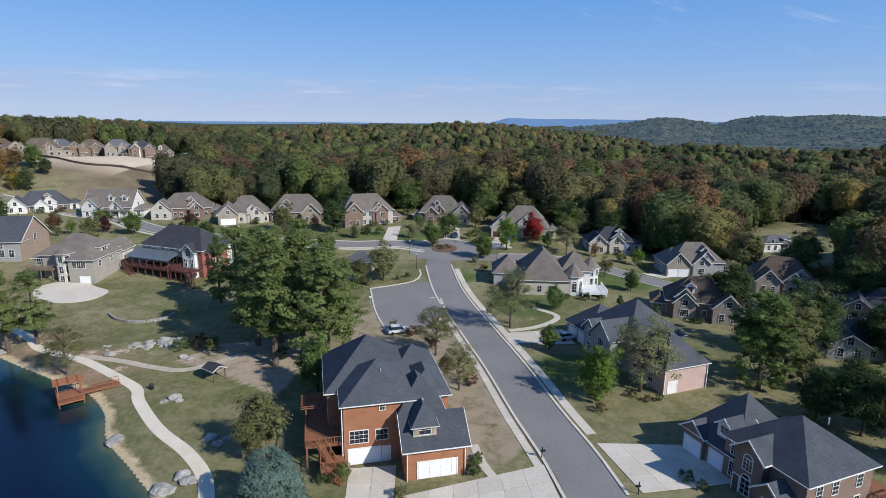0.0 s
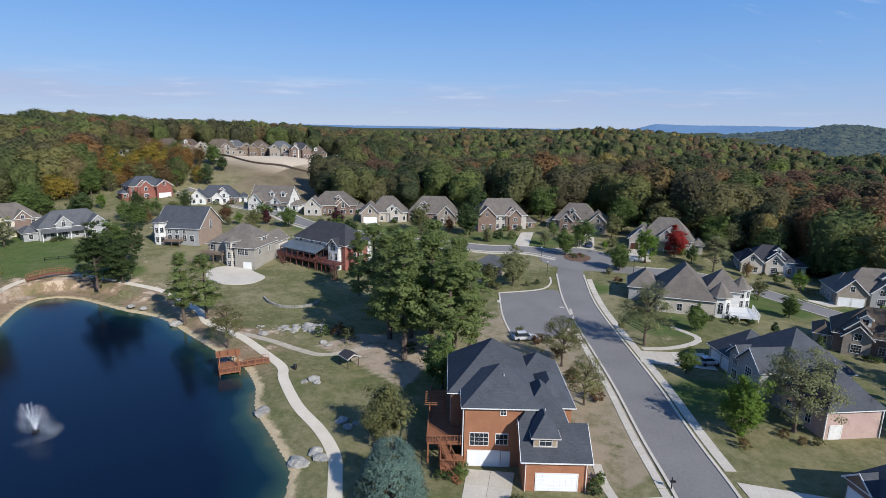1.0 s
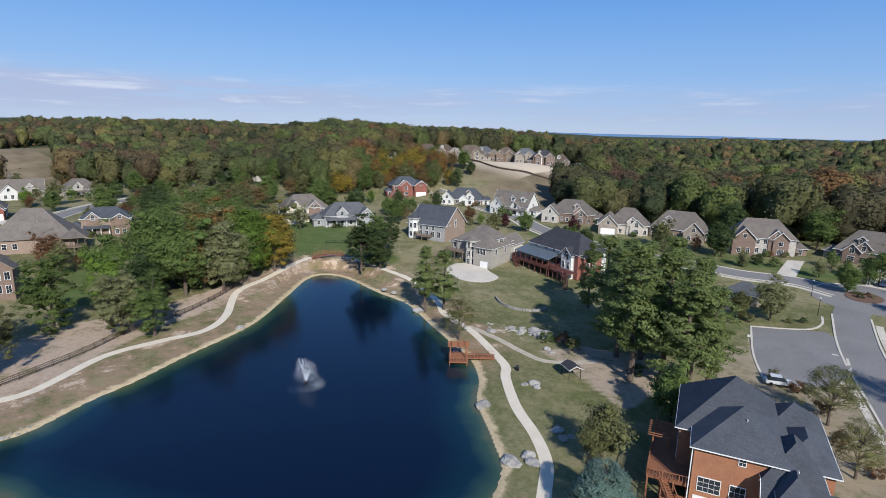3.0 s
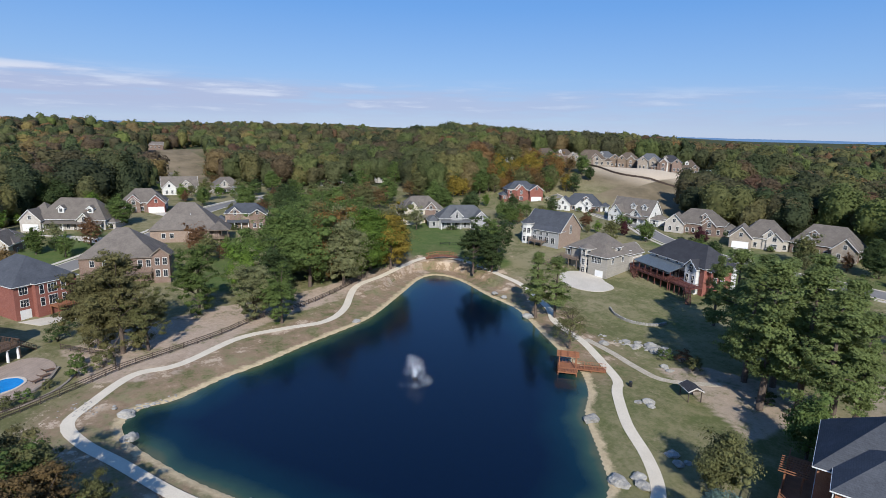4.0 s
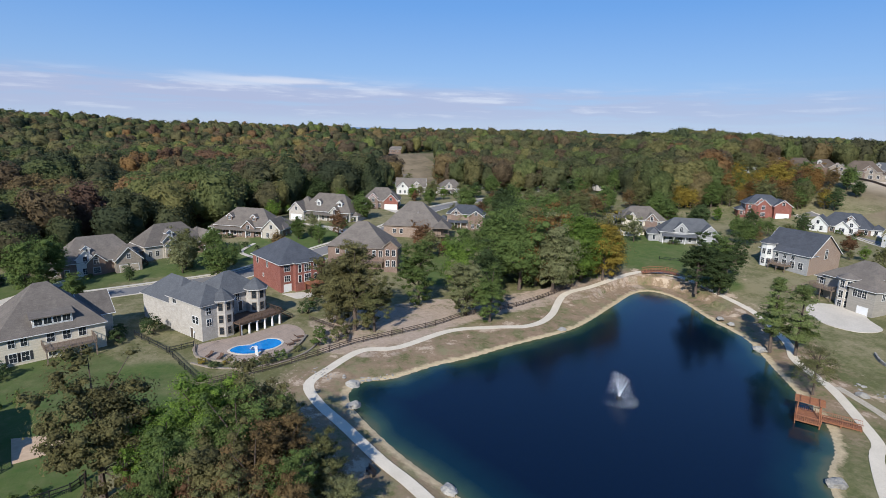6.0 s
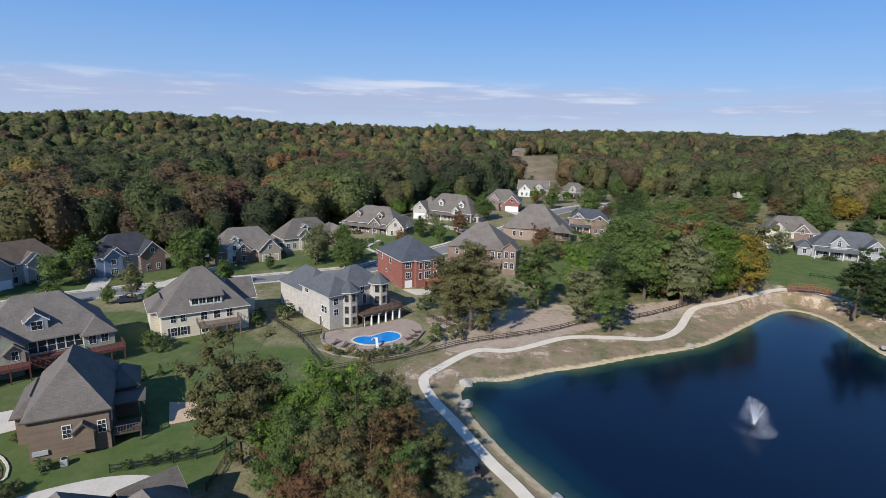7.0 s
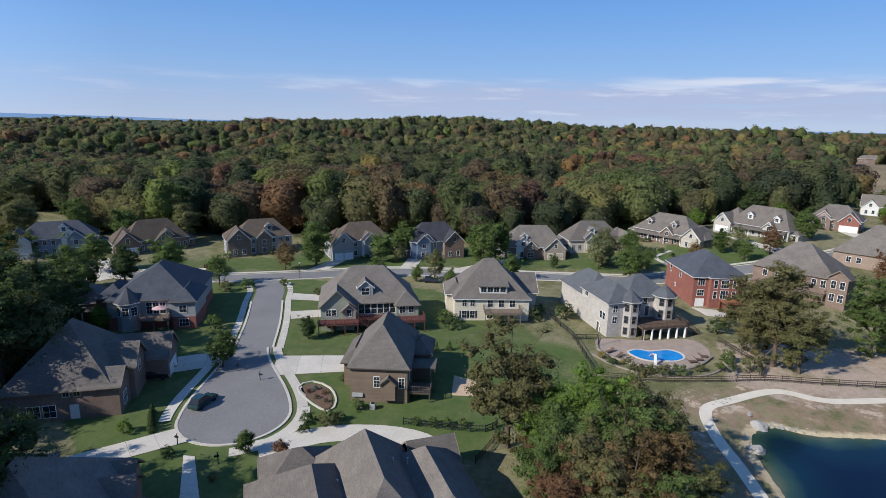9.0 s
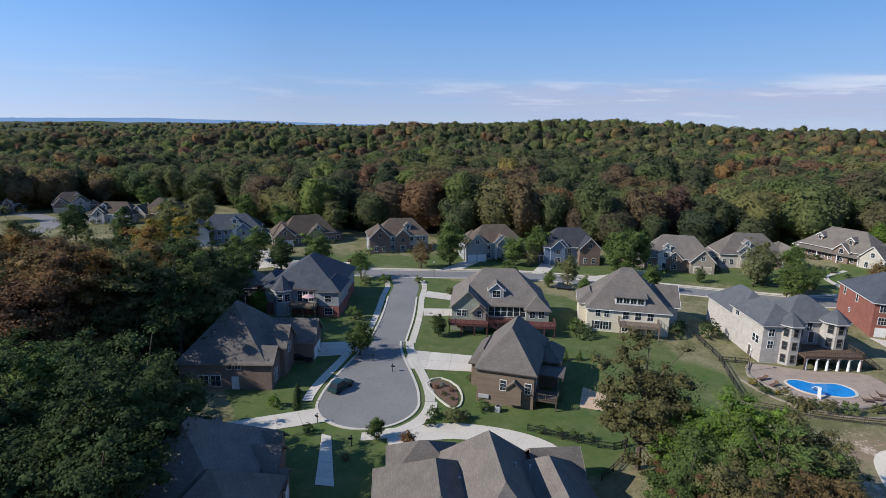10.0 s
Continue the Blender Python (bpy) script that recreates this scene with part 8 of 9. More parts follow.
dock()
bridge = tagged(new("footbridge"), "arched red-brown timber footbridge on the pond path", "footbridge")
bridge.matrix_basis = pose(-133.5, 111.5, z_at(-133.5, 111.5), 0, 0, 62)
for k in range(18):
    u = -1 + 2 * k / 17
    bm = bmesh.new()
    box(bm, u * 5 - 0.25, -1.2, 0.35 + 0.7 * (1 - u * u) - 0.15, u * 5 + 0.27, 1.2, 0.35 + 0.7 * (1 - u * u))
    part("plank", bm, RED_DECK, bridge)
for s in (-1.2, 1.2):
    bm = bmesh.new()
    strip(bm, [(5 * u, s, 1.4 + 0.7 * (1 - u * u)) for u in (-1 + k / 6 for k in range(13))], 0.12, 0.1)
    part("handrail", bm, RED_DECK, bridge)
    for k in range(13):
        u = -1 + k / 6
        bm = bmesh.new()
        bar(bm, (u * 5, s, 0.25 + 0.7 * (1 - u * u)), (u * 5, s, 1.4 + 0.7 * (1 - u * u)), 0.1)
        part("post", bm, RED_DECK, bridge)


def fountain():
    ob = tagged(new("fountain"), "white pond fountain spraying a fan of fine water", "fountain")
    ob.matrix_basis = pose(-73, 55.5, WATER_Z)
    bm = bmesh.new()
    tube(bm, [(0, 0, -0.2), (0, 0, 0.2), (0, 0, 0.35)], [0.5, 0.5, 0.2], 10)
    part("float", bm, METAL, ob)
    rs = np.random.RandomState(3)
    m = bpy.data.materials.new("spray")
    m.use_nodes = True
    b = m.node_tree.nodes["Principled BSDF"]
    b.inputs["Base Color"].default_value, b.inputs["Roughness"].default_value = (0.94, 0.96, 0.98, 1), 0.6
    drops = []
    for jet in range(5):  # thin streams in a fan, leaning apart
        lean = (jet - 2) * 0.34
        for u in rs.rand(900):
            w = 0.02 + 0.09 * u
            drops.append((lean * 2.3 * u + rs.normal() * w, 0.35 * lean * u + rs.normal() * w, 0.2 + 4.3 * u * (1 - 0.12 * abs(lean)) + rs.normal() * w))
        for u in rs.rand(900):  # the mist that falls from each
            v = rs.rand()
            drops.append((lean * (2.3 + 1.2 * v) + rs.normal() * 0.3 * (0.5 + v), 0.35 * lean + rs.normal() * 0.4 * (0.4 + v), max(0.05, (1 - v ** 1.5) * (2.2 + 2.0 * u) + rs.normal() * 0.15)))
    for _ in range(1500):  # broken water where the spray falls, more of it down the wind
        a, r = rs.normal() * 0.9 + 0.4, 1.2 + 2.2 * rs.rand() ** 0.6
        drops.append((r * math.cos(a) * 1.1, r * math.sin(a) - 0.4, 0.02 + 0.05 * rs.rand()))
    P = np.array(drops)
    n = len(P)
    d1, d2 = rs.normal(size=(n, 3)), rs.normal(size=(n, 3))
    s = 0.010 + 0.012 * rs.rand(n, 1)
    V = np.stack([P + d1 * s, P + d2 * s, P - (d1 + d2) * s * 0.6], 1).reshape(-1, 3)
    V[:, 2] = np.maximum(V[:, 2], 0.02)
    me = facets("spray", V, np.arange(3 * n).reshape(-1, 3), None, [m])
    tagged(link("spray", me, None, ob), kind="stuff")


fountain()

ROCK_MESH = []
for k in range(5):
    bm = bmesh.new()
    bmesh.ops.create_icosphere(bm, subdivisions=3, radius=1.0)
    for v in bm.verts:
        n1 = noise.noise(v.co * 1.1 + Vector((k * 7, 0, 0)))
        n2 = noise.noise(v.co * 2.7 + Vector((0, k * 5, 3)))
        v.co *= 1 + 0.42 * n1 + 0.16 * n2
        v.co.z *= 0.62
        v.co.z = max(v.co.z, -0.3)
        v.co = Vector((round(v.co.x * 3.5) / 3.5 * 0.3 + v.co.x * 0.7, round(v.co.y * 3) / 3 * 0.3 + v.co.y * 0.7, v.co.z))
    me = bpy.data.meshes.new("boulder")
    bm.to_mesh(me)
    bm.free()
    me.materials.append(ROCK)
    ROCK_MESH.append(me)


def rock(x, y, s, k=0, label="grey weathered boulder in dry grass", flat=1.0):
    ob = new("boulder", ROCK_MESH[k % 5])
    shore = float(to_line(np.array([x]), np.array([y]), POND, True)[0])
    s *= 0.8
    ob.matrix_basis = pose(x, y, z_at(x, y) + s * 0.1 - (0.4 if shore < 3 else 0), 0, 0, k * 77) @ Matrix.Diagonal((s * 1.2, s, s * flat, 1))
    return tagged(ob, label, "boulder", "boulders by the pond")


for k, (x, y, s) in enumerate(((-42.2, 80.5, 1.1), (-43.3, 79.3, 0.7), (-41.2, 79.6, 0.8), (-32.0, 69.0, 1.0), (-30.2, 67.6, 0.9), (-29.6, 68.9, 0.6), (-45.0, 69.0, 1.5), (-33.2, 58.3, 1.5), (-32.0, 60.6, 1.0), (-30.6, 59.6, 1.1),
                               (-88.8, 12.8, 1.3), (-81.5, 12.0, 1.3), (-57.0, 20.0, 1.2), (-104.6, 62.3, 1.0), (-83.7, 97.6, 1.5), (-62.0, 97.0, 1.2), (-55.3, 103.5, 1.6), (-53.0, 102.0, 1.8), (-51.6, 103.2, 1.4), (-57.4, 102.4, 0.7),
                               (-59.0, 100.8, 0.6), (-60.8, 101.0, 0.5), (-56.6, 99.6, 0.5), (-48, 96, 0.9), (-46.5, 95.2, 0.8), (-101, 103.5, 1.0), (-97.4, 103.2, 0.9))):
    rock(x, y, s, k, "pale boulder on the pond bank" if k in (6, 7, 10, 11, 12, 13, 14) else "grey weathered boulder in dry grass")
rs = random.Random(9)
for k in range(70):
    a = rs.uniform(1.6, 4.2)
    r = rs.uniform(0.3, 2.4)
    x, y = -89.6 + r * math.cos(a) * 1.1, 16.0 + rs.uniform(-4.5, 4.5)
    rock(x, y, rs.uniform(0.12, 0.3), k, "small broken rock of the pond's edge")
for k in range(40):
    rock(-93.5 + rs.gauss(0, 1.3), 8.0 + rs.gauss(0, 1.3), rs.uniform(0.1, 0.2), k, "pale loose stone beside the footpath bend")

heap = random.Random(31)
for k in range(26):  # heap of pale broken stones on the lawn
    rock(-54.5 + heap.gauss(0, 2.2), 102.6 + heap.gauss(0, 1.1), heap.uniform(0.35, 1.15), k, "pale angular stone in a heap on the lawn")
for k in range(16):
    rock(-61 + heap.uniform(-5, 6), 100.5 + heap.gauss(0, 1.0), heap.uniform(0.18, 0.5), k, "small pale stone scattered in the grass")
# low stone ring wall on the lawn
ring = [(-74.5, 117.5), (-71, 114.6), (-66, 113.2), (-61.5, 115.5), (-60.3, 119)]
hold = tagged(new("garden_wall"), "low curved block wall holding a round lawn", "wall", kind="structure")
wl = spline(ring, False, 0.6)
for course in range(3):
    for i, (a, b) in enumerate(zip(wl, wl[1:])):
        d = b - a
        c = (a + b) / 2
        me = cached(("block",), lambda q: box(q, -0.28, -0.16, 0, 0.28, 0.16, 0.2))
        link("block", me, ROCK, hold, pose(c[0], c[1], z_at(*c) + course * 0.21, 0, 0, math.degrees(math.atan2(d[1], d[0]))))
shelter = tagged(new("picnic_shelter"), "small dark gabled shelter under the pines", "shelter")
shelter.matrix_basis = pose(-40.5, 87.5, 0, 0, 0, -35) @ Matrix.Diagonal((0.85, 0.85, 0.9, 1))
for x, y in ((0, 0), (3.2, 0), (0, 2.6), (3.2, 2.6)):
    bm = bmesh.new()
    box(bm, x - 0.08, y - 0.08, -0.2, x + 0.08, y + 0.08, 2.2)
    part("post", bm, TRIM_DARK, shelter)
Block(0, 0, 3.2, 2.6, 2.2, "gable", "x", 0.45, z0=2.1, over=0.3).build(shelter, TRIM_DARK, ROOF["black"], TRIM_STONE)


# ---- pool terrace ----
PAVER = coursed("terrace_paver", (0.40, 0.31, 0.24), (0.29, 0.225, 0.175), (0.7, 0.7, 0.7), 0.4, 0.4, 0.02, scale=0.6, fine=5)
POOL_WATER = material("pool_water", (0.022, 0.25, 0.58), (0.012, 0.17, 0.46), rough=0.08, scale=0.6, fine=2.5, bump=0.3, spec=0.5)
TERR = [(-112.6, -14.5), (-107, -13.6), (-103.8, -9.4), (-102.6, -3.6), (-104.2, 1.2), (-107.6, 4.2), (-113, 6.4), (-118.5, 5.5), (-121, 2), (-116.5, -5)]
sheet("pool_terrace", TERR, PAVER, 0.16, "brown paved terrace round the pool", "terrace", smoothed=True, thick=0.6)
ribbon("terrace_wall", [(-112.6, -14.7), (-106.8, -13.9), (-103.5, -9.5), (-102.3, -3.6), (-103.9, 1.4), (-107.4, 4.5), (-113, 6.7)], 0.45, WALL["fieldstone"], 0.4, "low grey stone wall round the terrace", "wall", 0.9)
ribbon("garden_wall", [(-104, -14.5), (-100.5, -10), (-99.4, -4), (-100.6, 1.5), (-104, 6), (-109, 9)], 0.4, WALL["fieldstone"], 0.22, "low curved retaining wall below the terrace", "wall", 0.5)
pool_ring = spline([(-107.8, -8.8), (-105.6, -6.6), (-105.2, -3.8), (-106.4, -1.6), (-107.4, 0.6), (-109.6, 2.2), (-112.2, 1.6), (-113.2, -0.6), (-111.8, -2.8), (-110.4, -4.6), (-110.2, -7.2)], True, 0.5)
pool_ring = (pool_ring - pool_ring.mean(0)) * 0.88 + pool_ring.mean(0)
pool = tagged(new("pool"), "kidney-shaped blue swimming pool with pale rim and slide", "pool")
bm = bmesh.new()
bm.faces.new([bm.verts.new((x, y, 0.20)) for x, y in pool_ring])
bmesh.ops.recalc_face_normals(bm, faces=bm.faces)
bmesh.ops.triangulate(bm, faces=bm.faces)
part("water", bm, POOL_WATER, pool)
bm = bmesh.new()
cen = pool_ring.mean(0)
nP = len(pool_ring)
inn = [bm.verts.new((*p, 0.27)) for p in pool_ring]
out = [bm.verts.new((*(p + (p - cen) / np.hypot(*(p - cen)) * 0.45), 0.27)) for p in pool_ring]
lo = [bm.verts.new((v.co.x, v.co.y, 0.1)) for v in inn]
lo2 = [bm.verts.new((v.co.x, v.co.y, 0.1)) for v in out]
for i in range(nP):
    j = (i + 1) % nP
    bm.faces.new((inn[i], inn[j], out[j], out[i])), bm.faces.new((inn[j], inn[i], lo[i], lo[j])), bm.faces.new((out[i], out[j], lo2[j], lo2[i]))
bmesh.ops.recalc_face_normals(bm, faces=bm.faces)
part("coping", bm, CONCRETE, pool)
bm = bmesh.new()
pts = [(-104.6, -3.2, 1.9), (-105.4, -3.5, 1.75), (-106.6, -3.9, 0.9), (-107.4, -4.1, 0.45)]
for a, b in zip(pts, pts[1:]):
    bar(bm, a, b, 0.7, 0.1)
bar(bm, (-104.6, -3.2, 1.9), (-104.0, -3.0, 0.2), 0.5, 0.12)
part("slide", bm, TRIM, pool)


def lounger(x, y, turn):
    ob = tagged(new("sun_lounger"), "brown cushioned sun lounger on the terrace", "lounger", "loungers by the pool")
    ob.matrix_basis = pose(x, y, 0.16, 0, 0, turn)
    bm = bmesh.new()
    box(bm, -0.32, -0.9, 0.3, 0.32, 0.5, 0.42)
    part("mattress", bm, MULCH, ob)
    bm = bmesh.new()
    bar(bm, (0, 0.5, 0.36), (0, 1.05, 0.8), 0.62, 0.1)
    part("backrest", bm, MULCH, ob)
    for sx in (-0.28, 0.28):
        for sy in (-0.8, 0.4):
            bm = bmesh.new()
            box(bm, sx - 0.03, sy - 0.03, 0, sx + 0.03, sy + 0.03, 0.3)
            part("leg", bm, METAL, ob)


lounger(-104.5, -9.6, 70), lounger(-106, -11.6, 60), lounger(-109.8, 4.4, 200), lounger(-112, 5.2, 190), lounger(-108.2, 3.2, 215)


# ---- fences ----
def fence(points, label, tall=1.3, mat=None, gap=2.4, rails=2, mesh=False):
    ob = tagged(new("fence"), label, "fence")
    pts = spline(points, False, gap)
    me = cached(("post", tall, (mat or FENCE_WOOD).name), lambda bm: box(bm, -0.06, -0.06, -0.2, 0.06, 0.06, tall))
    for p in pts:
        link("post", me, mat or FENCE_WOOD, ob, pose(p[0], p[1], z_at(*p)))
    for k in range(rails):
        z = tall * (k + 1) / (rails + 0.3) * 0.95
        for a, b in zip(pts, pts[1:]):
            bm = bmesh.new()
            bar(bm, (*a, z_at(*a) + z), (*b, z_at(*b) + z), 0.05, 0.1)
            part("rail", bm, mat or FENCE_WOOD, ob)
    if mesh:
        bm = bmesh.new()
        for a, b in zip(pts, pts[1:]):
            n = 10
            for i in range(n):
                p = a + (b - a) * i / n
                bar(bm, (*p, z_at(*p)), (*p, z_at(*p) + tall * 0.95), 0.03)
        tagged(part("picket_infill", bm, mat or FENCE_WOOD, ob), kind="stuff")


fence([(-94, -11), (-97, -2), (-102, 8), (-106, 15), (-109, 24), (-113, 35), (-117.5, 44), (-120, 56), (-124, 66), (-131, 80)], "dark timber rail fence along the pond path", 1.3, rails=3, mesh=True)
fence([(-95.5, -12.5), (-104, -16.5), (-110.4, -19.5), (-116, -23.5), (-121, -27)], "dark metal picket fence across the lawn", 1.3, METAL, mesh=True)
fence([(-110.4, -19), (-112.4, -15)], "short dark metal picket fence by the house", 1.2, METAL, mesh=True)
fence([(-64.8, -35), (-66.5, -28), (-68.2, -23.5), (-70.5, -22.5)], "dark metal picket fence behind shrubs", 1.2, METAL, mesh=True)
fence([(-70, -22.5), (-66, -21.5), (-60.5, -22)], "dark timber rail fence on the lawn", 1.2, mesh=True)
fence([(-123, 8), (-117, 12), (-112, 15), (-107, 14.5)], "dark timber fence below the red brick house", 1.2, mesh=True)
fence([(-148, 137), (-142, 134), (-140, 128), (-146, 121)], "thin dark metal fence round a lawn", 1.1, METAL)


# ---- cars, lamps, boxes ----
def car(x, y, turn, paint, label, long=4.7, tall=1.55, z=None):
    ob = tagged(new("car"), label, "car")
    ob.matrix_basis = pose(x, y, (z_at(x, y) if z is None else z) + 0.08, 0, 0, turn)
    L, W = long / 2, 0.92
    prof = [(-L, 0.35), (-L, 0.85), (-L + 0.25, 0.98), (L - 1.5, 1.0), (L - 0.15, 0.82), (L, 0.6), (L, 0.35)]
    cab = [(-L + 0.3, 0.96), (-L + 0.75, tall), (L - 2.5, tall), (L - 1.55, 0.99)]

    def hull(pr, w0, w1, zt):
        b = bmesh.new()
        rows = []
        for s in (-1, 1):
            rows.append([b.verts.new((px, s * (w0 if pz < zt else w1), pz)) for px, pz in pr])
        b.faces.new(rows[0]), b.faces.new(rows[1][::-1])
        n = len(pr)
        for i in range(n):
            b.faces.new((rows[0][i], rows[1][i], rows[1][(i + 1) % n], rows[0][(i + 1) % n]))
        bmesh.ops.recalc_face_normals(b, faces=b.faces)
        bmesh.ops.bevel(b, geom=list(b.edges), offset=0.06, segments=2, affect="EDGES")
        return b
    part("body", hull(prof, W, W, 9), paint, ob)
    part("cabin_glass", hull(cab, W - 0.06, W - 0.22, 1.2), GLASS, ob)
    b = bmesh.new()
    box(b, -L + 0.7, -W + 0.2, tall - 0.02, L - 2.45, W - 0.2, tall + 0.05)
    part("roof", b, paint, ob)
    tyre = cached(("wheel",), lambda q: (tube(q, [(0, -0.11, 0), (0, -0.09, 0), (0, 0.09, 0), (0, 0.11, 0)], [0.24, 0.33, 0.33, 0.24], 14)))
    for sx in (-L + 0.85, L - 0.9):
        for sy in (-W + 0.05, W - 0.05):
            link("wheel", tyre, METAL, ob, pose(sx, sy, 0.33))
    for s in (-0.6, 0.6):
        b = bmesh.new()
        box(b, L - 0.1, s - 0.2, 0.62, L + 0.02, s + 0.2, 0.76)
        part("headlight", b, UNIT, ob)


PAINT = {k: material("car_paint_" + k, c, rough=0.25, fine=2, bump=0, spec=0.6) for k, c in (("green", (0.02, 0.045, 0.045)), ("dark", (0.03, 0.04, 0.06)), ("red", (0.12, 0.01, 0.015)), ("white", (0.6, 0.6, 0.6)), ("blue", (0.06, 0.09, 0.16)), ("black", (0.015, 0.015, 0.018)))}
car(-56.0, -65.3, 190, PAINT["green"], "dark green sport utility car parked in the court", 4.9, 1.75)
car(-116.5, -127.5, 140, PAINT["red"], "dark red car parked on a driveway", 4.6, 1.5)
car(4.6, 190.5, 85, PAINT["blue"], "dark blue car parked on a driveway", 4.7, 1.7)
car(-8.8, 109.2, 20, PAINT["white"], "silver car parked beside shrubs in the bay", 5.0, 1.7)
car(26.0, 106.5, 20, PAINT["white"], "white car parked on a driveway", 4.6, 1.5)
car(-58.8, -79.5, 130, PAINT["black"], "black car parked in house shade", 4.6, 1.5)
car(-134.2, -64.0, 110, PAINT["dark"], "dark car parked along the street", 4.6, 1.5)
car(-240, 60, 160, PAINT["black"], "black car on a white driveway", 4.6, 1.5)
car(-222, 300, 30, PAINT["red"], "red car parked on bare building ground", 4.6, 1.5)


def mailbox(x, y, turn=0):
    ob = tagged(new("mailbox"), "black post mailbox on the kerb with lamp finial", "mailbox", "mailboxes along the streets")
    ob.matrix_basis = pose(x, y, z_at(x, y), 0, 0, turn)
    bm = bmesh.new()
    tube(bm, [(0, 0, -0.1), (0, 0, 1.5), (0, 0, 1.62)], [0.07, 0.06, 0.11], 8)
    part("post", bm, METAL, ob)
    bm = bmesh.new()
    box(bm, -0.14, -0.45, 1.0, 0.14, 0.2, 1.25)
    bmesh.ops.bevel(bm, geom=list(bm.edges), offset=0.05, segments=2, affect="EDGES")
    part("box", bm, METAL, ob)


for x, y, a in ((13.4, 65.0, 100), (23.7, 57.9, -80), (17.6, 100.2, -80), (-67.3, -69.3, 40), (-46.6, -59.8, 0), (-66.3, -63.4, 200), (-45.8, -51.6, 40)):
    mailbox(x, y, a)


def street_lamp(x, y, tall=4.2, label="dark metal street lamp with pale globe"):
    ob = tagged(new("street_lamp"), label, "street lamp")
    ob.matrix_basis = pose(x, y, z_at(x, y))
    bm = bmesh.new()
    tube(bm, [(0, 0, -0.1), (0, 0, 0.6), (0, 0, tall)], [0.12, 0.07, 0.05], 8)
    part("pole", bm, METAL, ob)
    bm = bmesh.new()
    bmesh.ops.create_uvsphere(bm, u_segments=10, v_segments=8, radius=0.2, matrix=Matrix.Translation((0, 0, tall + 0.15)))
    part("globe", bm, TRIM, ob, soft=True)


for x, y in ((-7.4, 156.5), (-10.2, 170.8), (17, 166), (-108.5, -14.2), (-120.3, -98.3)):
    street_lamp(x, y)
sign = tagged(new("street_sign"), "plain sign plate on a thin pole", "sign")
sign.matrix_basis = pose(-17.2, 127.5, 0)
bm = bmesh.new()
tube(bm, [(0, 0, -0.1), (0, 0, 2.2)], [0.04, 0.04], 6)
part("pole", bm, UNIT, sign)
bm = bmesh.new()
box(bm, -0.3, -0.03, 1.7, 0.3, 0.03, 2.2)
part("plate", bm, TRIM, sign)
bin_ = tagged(new("litter_bin"), "dark green litter bin beside the path", "litter bin")
bin_.matrix_basis = pose(-47.4, 83.4, 0)
bm = bmesh.new()
tube(bm, [(0, 0, 0), (0, 0, 0.8), (0, 0, 0.95)], [0.3, 0.34, 0.28], 10)
part("body", bm, METAL, bin_)
bench = tagged(new("bench"), "dark park bench beside the gravel path", "bench")
bench.matrix_basis = pose(-62.4, 11.2, 0, 0, 0, 20)
for nm, q in (("seat", (-0.9, -0.25, 0.42, 0.9, 0.25, 0.5)), ("backrest", (-0.9, 0.25, 0.5, 0.9, 0.32, 1.0)), ("leg", (-0.8, -0.22, 0, -0.7, 0.25, 0.42)), ("leg", (0.7, -0.22, 0, 0.8, 0.25, 0.42))):
    bm = bmesh.new()
    box(bm, *q)
    part(nm, bm, METAL, bench)
for x, y in ((-66.9, -43.4), (-67.6, -41.6)):
    ac = tagged(new("air_conditioner"), "pale grey air conditioner beside the stucco house", "air conditioner")
    ac.matrix_basis = pose(x + 0.9, y + 0.2, 0, 0, 0, 22)
    bm = bmesh.new()
    box(bm, -0.42, -0.42, 0, 0.42, 0.42, 0.95)
    bmesh.ops.bevel(bm, geom=list(bm.edges), offset=0.05, segments=2, affect="EDGES")
    part("casing", bm, UNIT, ac)
    bm = bmesh.new()
    tube(bm, [(0, 0, 0.95), (0, 0, 1.0)], [0.33, 0.33], 14)
    part("fan_grille", bm, METAL, ac)


